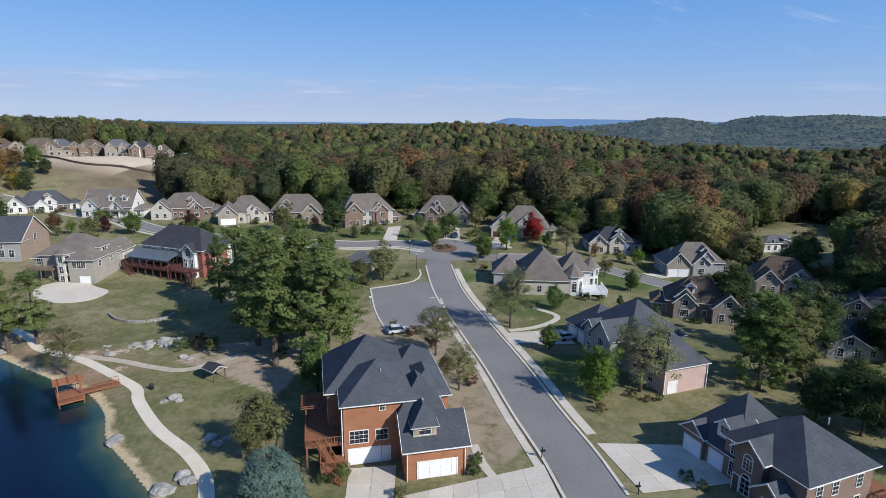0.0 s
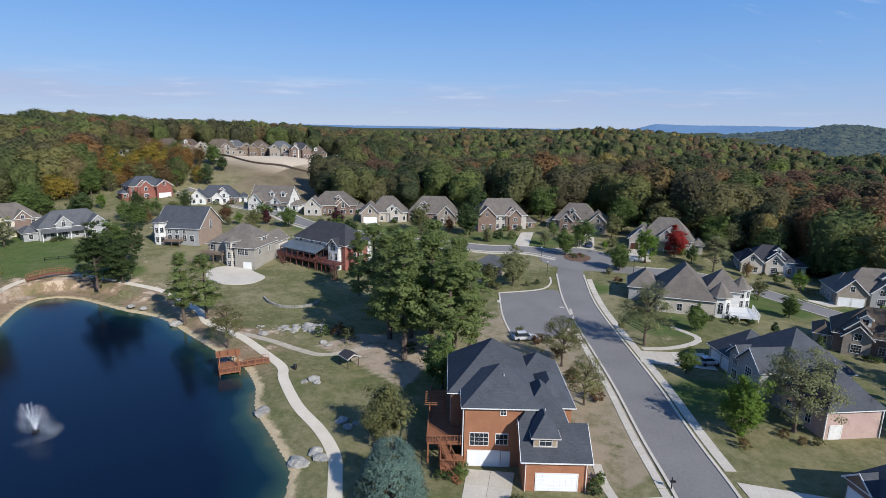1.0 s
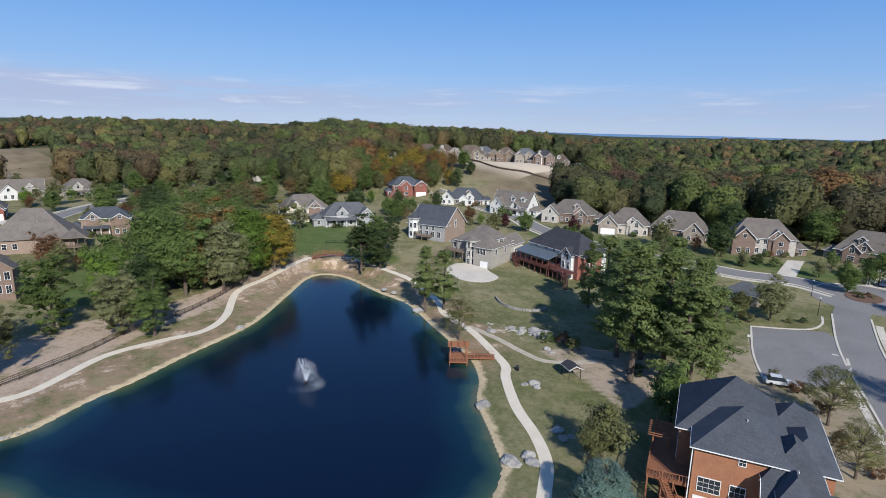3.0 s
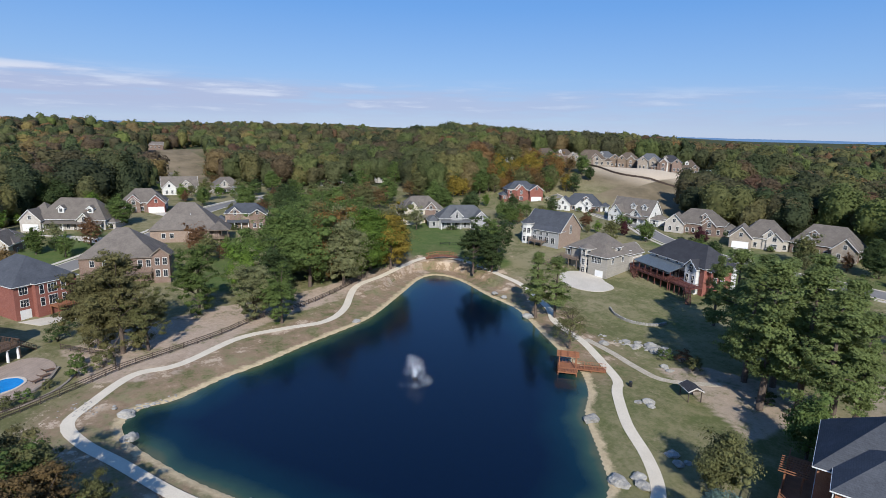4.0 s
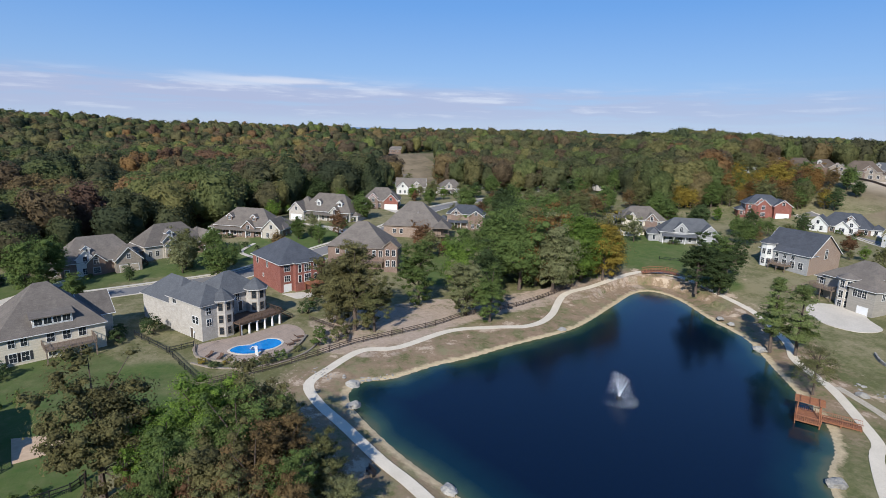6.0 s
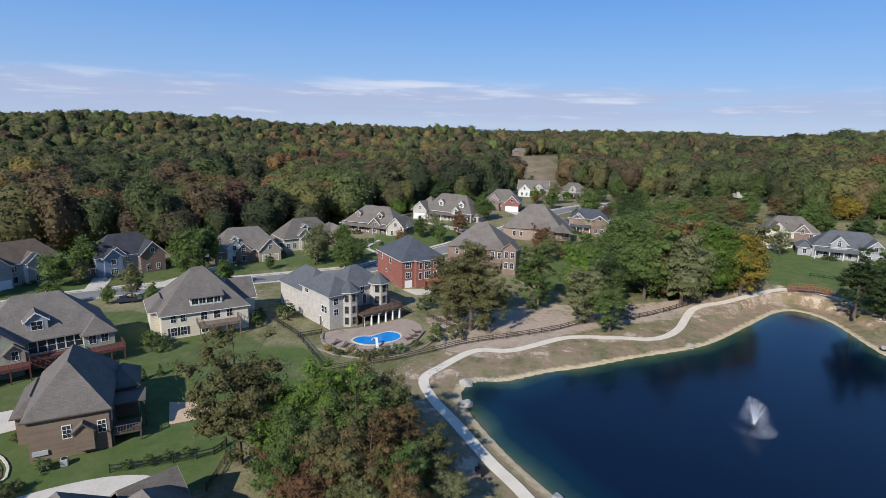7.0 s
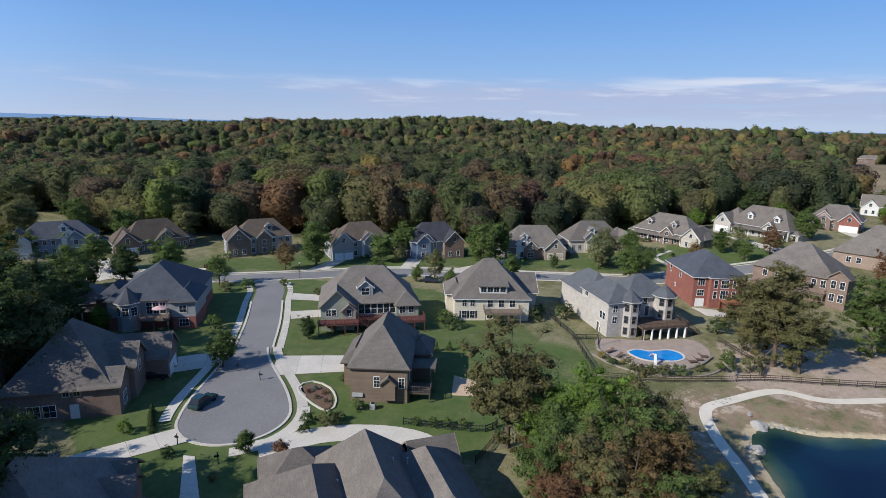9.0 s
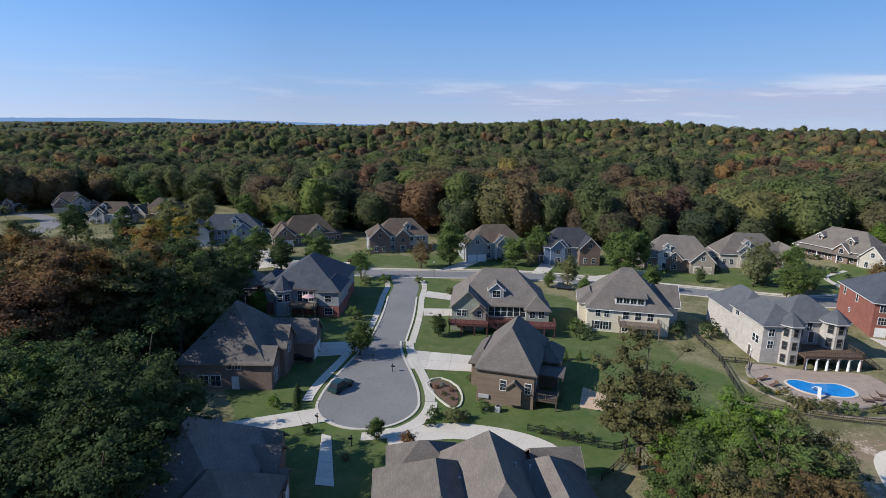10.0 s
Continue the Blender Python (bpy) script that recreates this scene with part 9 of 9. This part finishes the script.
# ---- far ridges ----
def ridge(name, far, az0, az1, base, knots, mat, label, lump=1.0, foot=0.78):
    n, rows = 640, 34
    V = []
    for j in range(rows):
        u = j / (rows - 1)
        r = far * (foot + (1 - foot) * u)
        for i in range(n + 1):
            a = az0 + (az1 - az0) * i / n
            x, y = -r * math.sin(radians(a)), r * math.cos(radians(a))
            top = np.interp(a, [k[0] for k in knots], [k[1] for k in knots])
            spur = noise.noise((x / 190, y / 190, 4.0)) * 16 * u * (1 - u) * 4 * lump
            crowns = (noise.noise((x / 17, y / 17, 2.0)) * 3.2 + noise.noise((x / 60, y / 60, 7.0)) * 2.5) * lump
            V.append((x, y, base + (top - base) * (0.25 * u + 0.75 * math.sin(u * math.pi / 2)) + spur + crowns * min(1, 3 * u)))
    F = []
    for j in range(rows - 1):
        for i in range(n):
            a = j * (n + 1) + i
            F.append((a + 1, a, a + n + 1, a + n + 2))
    if foot < 0.6:  # tree crowns on the nearer slope
        rs = np.random.RandomState(8)
        lobe, faces = lobe_shape(1)
        grid = np.array(V).reshape(rows, n + 1, 3)
        F = [tuple(f) for f in F]
        for k in range(12000):
            j, i = rs.uniform(0, rows - 1.01), rs.uniform(0, n - 0.01)
            c = grid[int(j + 0.5), int(i + 0.5)] + rs.normal(scale=(7, 7, 0.6)) - np.array([0, 0, 1.4])
            S = lobe * (1 + rs.uniform(-0.25, 0.25, (len(lobe), 1))) * rs.uniform(2.2, 5.0) * np.array([1, 1, 0.7]) + c
            at = len(V)
            V += [tuple(q) for q in S]
            F += [tuple(int(v) + at for v in f) for f in faces[S[faces][:, :, 2].mean(1) > c[2] - 1]]
    me = from_arrays(name, V, F)
    return tagged(link(name, me, mat), label, "mountain", kind="structure")


# far hills: blue haze of the distance is painted in as emission and tint
def distance(name, colour, colour2, haze_glow, scale):
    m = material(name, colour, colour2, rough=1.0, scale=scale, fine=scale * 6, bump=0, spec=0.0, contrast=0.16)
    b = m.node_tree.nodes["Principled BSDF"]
    b.inputs["Emission Color"].default_value = (*haze_glow, 1)
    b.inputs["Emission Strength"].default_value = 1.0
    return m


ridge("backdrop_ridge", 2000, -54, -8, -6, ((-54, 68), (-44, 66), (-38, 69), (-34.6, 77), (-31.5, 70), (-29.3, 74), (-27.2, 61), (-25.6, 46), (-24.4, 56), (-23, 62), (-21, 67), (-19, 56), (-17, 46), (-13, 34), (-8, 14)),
      distance("ridge_woods_hazed", (0.085, 0.088, 0.048), (0.03, 0.038, 0.026), (0.022, 0.038, 0.064), 0.03), "wooded ridge in the distance with painted blue haze", 1.0, 0.5)
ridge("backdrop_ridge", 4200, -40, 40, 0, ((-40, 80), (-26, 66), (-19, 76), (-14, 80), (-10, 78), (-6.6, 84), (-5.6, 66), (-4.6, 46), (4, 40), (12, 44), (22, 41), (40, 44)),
      distance("ridge_blue_hazed", (0.06, 0.09, 0.13), (0.05, 0.075, 0.11), (0.085, 0.15, 0.27), 0.006), "mountain ridge on the horizon, paled by painted blue haze", 0.7)
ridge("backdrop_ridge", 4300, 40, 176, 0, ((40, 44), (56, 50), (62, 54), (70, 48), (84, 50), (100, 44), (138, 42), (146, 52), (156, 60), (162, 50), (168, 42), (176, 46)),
      distance("ridge_haze", (0.07, 0.1, 0.14), (0.055, 0.08, 0.12), (0.11, 0.18, 0.30), 0.006), "low hills on the horizon, paled by painted blue haze", 0.5)


# ---- shrubs ----
def shrub(x, y, s, leaf="green", label="rounded garden shrub in a mulched bed"):
    tree(x, y, s, "bush", leaf, label, name="shrub", category="shrub", group="garden shrubs")


for x, y, s, leaf in ((-100.6, -10.3, 1.6, "dark"), (-99.9, -6.5, 1.5, "dark"), (-99.9, -3.7, 1.8, "green"), (-100.1, -1.5, 2.4, "olive"), (-101.8, 1.2, 2.2, "green"), (-105, 4.6, 1.6, "olive"), (-106.9, 8.7, 3.0, "green"), (-109, 13, 3.4, "olive"),
                      (-112, 9.5, 2.6, "green"), (-103, -12.5, 1.4, "yellow"), (-102, -8.6, 0.9, "yellow"), (-101.6, -5.2, 0.9, "rust"), (-65.6, -33.3, 1.3, "green"), (-66.6, -31, 1.4, "green"), (-67.4, -29, 1.4, "green"), (-68.2, -27, 1.3, "green"),
                      (-90.9, -66.5, 1.6, "green"), (-58.8, -47.6, 2.0, "dark"), (-59.6, -44.6, 2.6, "olive"), (-56.6, -46.6, 1.4, "dark"), (-61.5, -44.0, 1.6, "olive"), (-65.4, -43.3, 2.0, "green"), (-72.6, -51, 1.2, "olive"), (-73.6, -49.6, 1.2, "olive"),
                      (-66.4, -53.4, 0.8, "rust"), (-65.4, -51, 0.8, "olive"), (-67.6, -53, 0.9, "spruce"), (-65, -49, 0.8, "olive"), (-67.2, -50.8, 0.8, "rust"), (0, 176, 1.6, "dark"), (2.6, 177.6, 1.2, "olive"), (-1.2, 178.6, 1.3, "green"), (1.6, 179.3, 1.1, "rust"),
                      (4.2, 61.5, 1.7, "dark"), (4.6, 63.2, 1.5, "green"), (5.0, 64.6, 1.2, "green"), (-14.5, 59.6, 1.3, "dark"), (-13.4, 59.9, 1.3, "dark"), (-12.2, 60.4, 2.2, "green"), (-4.7, 57.0, 1.6, "olive"), (30.5, 60.5, 1.6, "dark"), (31.8, 58.8, 1.3, "dark"),
                      (27.5, 88, 2.2, "olive"), (31, 82, 1.3, "brown"), (33, 80.6, 1.2, "brown"), (35, 80.8, 1.3, "olive"), (24.6, 77.4, 1.6, "brown"), (-10, 110.8, 2.2, "olive"), (-6, 107.6, 2.4, "rust"), (-2, 102, 2.6, "brown"), (1, 92, 2.6, "brown"), (5, 86, 2.4, "rust"),
                      (-20, 142, 2.6, "olive"), (-9.5, 149, 1.6, "dark"), (-12, 147, 1.5, "olive"), (-24, 138, 3.2, "green"), (11, 122, 1.6, "olive"), (16, 132, 2.0, "green"), (31.5, 132.5, 1.6, "dark"), (36, 131.8, 2.0, "dark"), (39.4, 131.4, 1.8, "dark"),
                      (-30, 96, 2.6, "dark"), (-47, 101, 2.8, "rust"), (-44, 99, 3.0, "olive"), (-50, 99.6, 2.6, "green"), (-17.5, 76, 3.0, "dark"), (-16.8, 71, 2.6, "dark"), (-134, 10.5, 2.6, "dark"), (-128, 8, 3.6, "dark"), (-121, -30, 3.0, "dark"),
                      (-125, -44, 3.4, "dark"), (-104, -44, 3.2, "dark"), (-106, -47, 3.4, "green"), (-122, -24, 4.2, "dark"), (-118, -29.5, 3.0, "dark"), (-62, -80, 1.8, "dark"), (-44, -58.6, 1.6, "dark"), (-45.4, -68.6, 2.0, "bright"), (-43, -49.6, 1.0, "brown"),
                      (-109.5, -84, 2.2, "olive"), (-112.5, -97.5, 2.0, "olive"), (-101, -106.5, 3.0, "olive"), (-106, -104, 3.0, "green"), (-69.5, -90.5, 3.0, "dark"), (-80.5, -88.6, 3.4, "green"), (-191.5, -4, 1.6, "dark"), (-189, -12, 1.8, "olive"), (-196, -8, 2.2, "dark"),
                      (-181, 20, 2.6, "olive"), (-205, 17, 3.0, "dark"), (-209, 27, 3.0, "green"), (-95, 191.5, 2.6, "dark"), (-92, 193, 2.6, "dark"), (-143, 202, 3.0, "green"), (-30, 188, 2.4, "olive"), (-22, 193, 3.2, "green"), (-28, 194, 2.6, "dark"),
                      (14, 170, 2.4, "green"), (10, 163, 2.0, "olive"), (12, 155, 2.2, "rust"), (15, 188, 2.8, "green"), (12, 192, 3.6, "olive"), (56, 168, 3.0, "green"), (62, 162, 2.0, "dark"), (75, 150, 2.4, "olive")):
    shrub(x, y, s, leaf)
for k in range(7):
    tree(-47.2 - 0.9 * k * 0.63, -67.6 - 0.9 * k * 0.77 + 2.0, 1.7, "cone", "dark", "small dark clipped evergreen in a hedge row", name="evergreen", category="shrub", group="hedge row", wide=1.1)
for k in range(6):
    tree(-86.5 - 1.6 * k, -48.5 + 2.1 * k, 2.2, "cone", "green", "narrow green evergreen along the lawn", name="evergreen", category="shrub", group="lawn evergreens", wide=0.9)
for k in range(5):
    tree(-193.5 + 1.0 * k, -15.5 + 1.5 * k, 3.4, "cone", "dark", "narrow evergreen beside the brick house", name="evergreen", category="shrub", group="house evergreens", wide=0.7)


# ---- trees ----
for x, y, tall in ((-30, 93, 26), (-45, 117, 22), (-21, 92, 23), (-29, 110, 25), (-36, 102, 23), (-53, 127, 17), (-82, 98, 16.5), (-79, 101.5, 15.5), (-22, 101, 23), (-38, 111, 23), (-26, 98, 25), (-32, 104, 24), (-18, 96, 20)):
    tree(x, y, tall, "pine", "pine", "tall pine with high open crown over dry grass", name="pine_tree", wide=1.2)
for x, y, tall, leaf in ((-139, 60, 22, "green"), (-133, 65, 21, "green"), (-129, 73, 19, "sage"), (-136, 86, 20, "bright"), (-139, 95, 19, "olive"), (-150, 75, 20, "olive"), (-148, 88, 18, "green"), (-146, 66, 19, "green"), (-135, 71, 20, "orange"), (-141, 81, 20, "orange"), (-132, 81, 19, "bright"), (-134, 92, 17, "yellow"), (-145, 97, 15, "green"),
                         (-132, 48, 15, "bright"), (-142, 52, 16, "green"),
                         (56, 75, 9, "dark"), (60, 71, 11, "dark"), (66, 81, 8, "dark"),
                         (-39, 195, 12, "dark"), (-103, -129, 12, "green"), (-134, -103, 14, "green"), (-158, -86, 12, "green"), (-165, -56, 14, "green"), (-157, -58, 14, "green"), (-94, -135, 11, "dark"), (-147, -88, 10, "green")):
    tree(x, y, tall, "broad", leaf, {"orange": "autumn tree with orange leaves", "yellow": "autumn tree with yellow leaves", "brown": "oak with browning autumn leaves", "rust": "autumn tree with rust leaves"}.get(leaf, "leafy green shade tree"))
for x, y, tall, kind, leaf in ((-65, 89, 9, "airy", "olive"), (-24, 65, 9.5, "round", "olive"), (-20, 83, 10, "round", "green"), (25, 81, 9.5, "round", "bright"), (33, 84, 13.5, "airy", "sage"),
                               (21, 101, 5, "round", "green"), (15, 113, 13, "airy", "sage"), (27, 125, 6.5, "round", "green"), (-16, 146, 11, "round", "sage"), (-22, 143, 7, "round", "olive"), (-3, 179, 9, "round", "green"), (31, 185, 10, "round", "red"),
                               (40, 173, 11, "airy", "sage"), (13, 167, 8.5, "round", "green"), (-88, 191, 7, "round", "purple"), (-114, 184, 6, "round", "purple"), (-104, 183, 8.5, "round", "green"), (-131, 184, 6, "round", "rust"),
                               (50, 140, 6, "round", "green"), (-1, 98, 10, "airy", "olive"), (3, 84, 8, "airy", "olive"), (-178, -24, 12, "round", "olive"), (-194, -18, 9, "round", "green"), (-130, -79, 6.5, "round", "green"),
                               (-85, -68, 5, "round", "dark"), (-67.5, -73, 7.5, "round", "green"), (-49, -50, 3.5, "round", "green"), (-50, -45, 3, "round", "rust"), (-133, -68, 5, "round", "green"), (-134, -58, 5, "round", "green"),
                               (-147, -45, 8, "round", "green"), (-175, -24, 11, "round", "olive"), (-161, -14, 11, "round", "green"), (-200, 10, 8.5, "round", "green"), (-224, 37, 12, "round", "green"), (-278, 72, 8, "round", "bright"),
                               (-168, -14, 8.5, "round", "green"), (-176, 92, 16, "round", "green")):
    tree(x, y, tall, kind, leaf, {"red": "small tree with bright red leaves", "purple": "small purple-leaved ornamental tree", "rust": "thin tree with reddish sparse leaves"}.get(leaf, "small leafy garden tree"))
tree(-19, 54, 8, "spruce", "spruce", "broad blue-green spruce with drooping boughs beside the deck", wide=1.05, name="spruce_tree")
for x, y, tall in ((41, 121, 5), (44, 117, 5), (47, 115, 5)):
    tree(x, y, tall, "cone", "dark", "dark narrow evergreen in a hedge row", name="evergreen_tree")
# the grove; its unseen trees towards the sun are added to cast shade
for x, y, tall, leaf in ((-13, -60, 14, "green"), (-14, -69, 18, "dark"), (-17, -72, 18, "green"), (-21, -76, 17, "dark"), (-30, -109, 22, "rust"), (-34, -100, 22, "orange"), (-12, -57, 18, "dark"), (-16, -79, 17, "dark"),
                         (-4, -70, 21, "dark"), (-6, -82, 21, "dark"), (-3, -94, 22, "green"), (-10, -98, 21, "dark"), (-14, -110, 21, "olive"), (2, -60, 20, "dark"), (-9, -110, 21, "green"), (-20, -120, 20, "dark"), (-2, -54, 19, "dark"), (-36, -116, 17, "olive"), (-42, -122, 16, "dark"),
                         (-8, -90, 21, "dark"), (-13, -103, 20, "dark"), (-27, -128, 18, "brown"), (5, -74, 20, "dark"), (3, -86, 21, "dark"), (-40, -101, 21, "brown"), (-45, -108, 22, "orange"), (-49, -115, 19, "olive"), (8, -76, 25, "dark"), (12, -63, 25, "dark"), (14, -86, 25, "green"), (0, -108, 24, "dark"), (-6, -122, 24, "olive"), (10, -98, 24, "dark"), (12, -50, 24, "dark"), (-48, -101, 20, "dark"), (-47, -95, 19, "green"), (-54, -108, 19, "dark"), (-20, -64, 18, "dark"), (-52, -113, 17, "dark"), (-58, -118, 16, "olive"), (-64, -113, 14, "dark"), (-70, -119, 13, "green"), (-60, -108, 13, "dark"), (-24, -62, 19, "dark"), (-19, -56, 19, "dark"), (-15, -50, 18, "dark"), (-52, -106, 22, "dark"), (-37, -94, 22, "olive"), (-23, -95, 24, "rust"), (-42, -90, 22, "dark"), (-28, -98, 24, "brown"), (-46, -93, 21, "olive")):
    tree(x, y, tall, "oak", leaf, "tall woodland tree over a shaded leafy floor, grove extended unseen for shade")
for x, y, tall, kind, leaf in ((-44, -151, 17, "broad", "olive"), (-53, -154, 16, "broad", "olive"), (-73, -168, 15, "broad", "yellow"), (-77, -197, 15, "cone", "dark"), (-67, -135, 13, "broad", "olive"), (-84, -141, 12, "broad", "green"), (-69, -108, 6, "round", "bright"), (-52, -129, 15, "broad", "dark"),
                               (-45, -187, 16, "broad", "olive"), (-94, -200, 16, "broad", "olive"), (-60, -140, 14, "broad", "rust"), (-88, -178, 13, "broad", "yellow"), (-40, -140, 16, "broad", "rust"), (-36, -165, 17, "broad", "orange"), (-110, -210, 15, "broad", "olive"), (-84, -136, 10, "round", "dark"),
                               (-98, -152, 11, "round", "green"), (-30, -150, 17, "broad", "brown"), (-24, -180, 18, "broad", "olive"), (-58, -168, 9, "round", "purple"), (-120, -225, 15, "broad", "olive"), (-128, -205, 15, "broad", "green"), (-104, -222, 13, "broad", "dark"), (-70, -222, 14, "broad", "dark"), (-118, -270, 14, "broad", "green"), (-60, -290, 15, "broad", "olive"), (-46, -250, 16, "broad", "green"), (-40, -215, 17, "broad", "olive"), (-128, -180, 13, "broad", "green"), (-140, -165, 14, "broad", "olive"), (-100, -185, 9, "round", "green"), (-82, -215, 10, "round", "green")):
    tree(x, y, tall, kind, leaf, {"orange": "autumn tree with orange leaves", "yellow": "autumn tree with yellow leaves", "rust": "autumn tree with rust leaves", "purple": "small purple-leaved ornamental tree"}.get(leaf, "leafy street tree near the far houses"))
for x, y, tall, leaf in (
                         (-128, 52, 14, "dark"), (-160, 84, 16, "green"), (-166, 76, 17, "green"), (-156, 96, 15, "olive"), (-172, 104, 15, "green"), (-182, 84, 16, "dark"),
                         (-190, 96, 15, "green"), (-200, 110, 14, "green"), (-208, 128, 13, "olive"), (-185, 155, 12, "green"), (-178, 165, 11, "dark"), (-150, 160, 10, "green"), (-142, 170, 9, "olive"), (-205, 165, 13, "green"), (-222, 150, 14, "green"), (-230, 175, 14, "olive"),
                         (-240, 110, 13, "green"), (-258, 150, 14, "dark"), (-270, 165, 13, "green"), (-215, 95, 14, "dark"), (-232, 85, 13, "green"), (-210, 200, 14, "green"), (-222, 215, 15, "olive"), (-205, 232, 15, "yellow"), (-192, 240, 13, "orange"), (-186, 228, 12, "olive"), (-215, 248, 12, "orange"), (-228, 244, 13, "olive"), (-200, 251, 10, "green"), (-245, 252, 13, "olive"), (-236, 262, 12, "brown"), (-255, 262, 12, "green"), (-275, 258, 13, "rust"), (-262, 250, 13, "olive"), (-286, 272, 13, "green"), (-180, 252, 8, "dark"),
                         (-272, 30, 14, "green"), (-262, 22, 15, "dark"), (-258, 75, 9, "green"), (-285, 110, 9, "dark"), (-280, 195, 14, "green"), (-240, 232, 15, "dark"), (-265, 240, 15, "olive"), (-300, 125, 12, "green"),
                         (70, 98, 15, "dark"), (66, 120, 13, "dark"), (84, 96, 14, "dark"), (70, 70, 12, "dark"), (64, 62, 11, "dark"), (80, 84, 13, "green"),
                         (98, 124, 14, "dark"), (108, 140, 14, "green"), (100, 152, 13, "green"), (90, 160, 14, "olive"), (74, 172, 13, "green"), (58, 188, 13, "dark"), (44, 196, 13, "green"), (28, 204, 14, "olive"), (16, 212, 14, "green"), (-14, 222, 15, "green"), (-40, 216, 15, "dark"),
                         (112, 165, 13, "olive")):
    tree(x, y, tall, "broad", leaf, "leafy shade tree behind the houses")
for x, y, tall, leaf in ((-64.5, -8.0, 14.5, "bright"), (-63.6, -12.2, 12, "bright"), (-66.5, -3.6, 14.5, "umber"), (-62.9, 0.6, 12, "olive"), (-59.5, -9.5, 12.5, "green"), (-60, -4.2, 14, "green"), (-58.8, 0.8, 11.5, "brown"), (-55.4, -5.6, 13, "umber"),
                         (-53.7, -2.4, 12.5, "brown"), (-53.2, 1.2, 10, "green"), (-51.4, -8.6, 10, "rust"), (-55.4, -11.2, 11, "green"), (-58.6, 5.0, 8.5, "olive"), (-53.6, 6.2, 7, "sage"), (-50.2, -3.8, 10, "olive"), (-49.8, 1.2, 9, "brown"), (-63.5, -15.6, 5, "rust"),
                         (-66, -19.5, 17.5, "umber"), (53, 85, 17, "green"), (59, 88, 17, "olive"), (-117, 110, 16, "dark"), (-119, 118, 15, "green"), (-114, 115, 14, "dark"), (-121, 124, 14, "dark"), (-114, 17, 19.5, "umber"), (-119, 14, 17, "umber"), (-112.5, 21, 13, "olive"), (-128, 35, 16, "green"), (-118, 44, 15, "sage"), (-112.5, 48, 13, "green")):
    tree(x, y, tall, "oak", leaf, {"umber": "broad oak with dark olive-brown leaves", "yellow": "autumn tree with yellow leaves", "brown": "oak with browning autumn leaves", "rust": "autumn tree with rust leaves", "orange": "autumn tree with orange leaves"}.get(leaf, "leafy green shade tree"))


# small autumn trees on the slope below the hilltop houses
slope = random.Random(14)
for k in range(84):
    a = slope.uniform(36, 50) if k < 20 else slope.uniform(39, 50)
    a, r = radians(a), slope.uniform(284, 334)
    FAR_TREES.append((-r * math.sin(a), r * math.cos(a), slope.uniform(7, 12.5), "broad", slope.choice(("olive", "yellow", "green", "brown", "olive", "orange", "green", "dark"))))


# yard trees between the houses
def yard_trees(count):
    rs = random.Random(21)
    homes = []
    for ob in bpy.data.objects:
        if ob.name.split(".")[0] == "house":
            pts = [ob.matrix_basis @ (c.matrix_basis @ Vector(q)) for c in ob.children if c.type == "MESH" for q in c.bound_box]
            xs, ys = [q.x for q in pts], [q.y for q in pts]
            homes.append((min(xs) - 3, max(xs) + 3, min(ys) - 3, max(ys) + 3))
    ways = [np.array(spline(w, False, 3.0)) for w in (MAIN, EAST, NORTH, WEST, COURT, SOUTH)]
    made = 0
    while made < count:
        x, y = rs.uniform(-330, 105), rs.uniform(-130, 245)
        r, a = math.hypot(x, y), math.degrees(math.atan2(-x, y))
        if not (150 < r < 330 and -36 < a < 160) or (-150 < x < 8 and 0 < y < 168):
            continue
        if bool(wooded(np.array([x]), np.array([y]))[0]) or bool(within(np.array([x]), np.array([y]), FIELD)[0]) or bool(within(np.array([x]), np.array([y]), MEADOW)[0]):
            continue
        if any(x0 < x < x1 and y0 < y < y1 for x0, x1, y0, y1 in homes) or min(np.hypot(w[:, 0] - x, w[:, 1] - y).min() for w in ways) < 7:
            continue
        tall = rs.choice((3.5, 5, 6, 7, 8, 9.5, 11))
        FAR_TREES.append((x, y, tall, "round" if tall < 9 else "broad", rs.choice(("green", "green", "dark", "olive", "olive", "bright", "rust", "brown", "sage"))))
        made += 1


yard_trees(170)
far_trees()
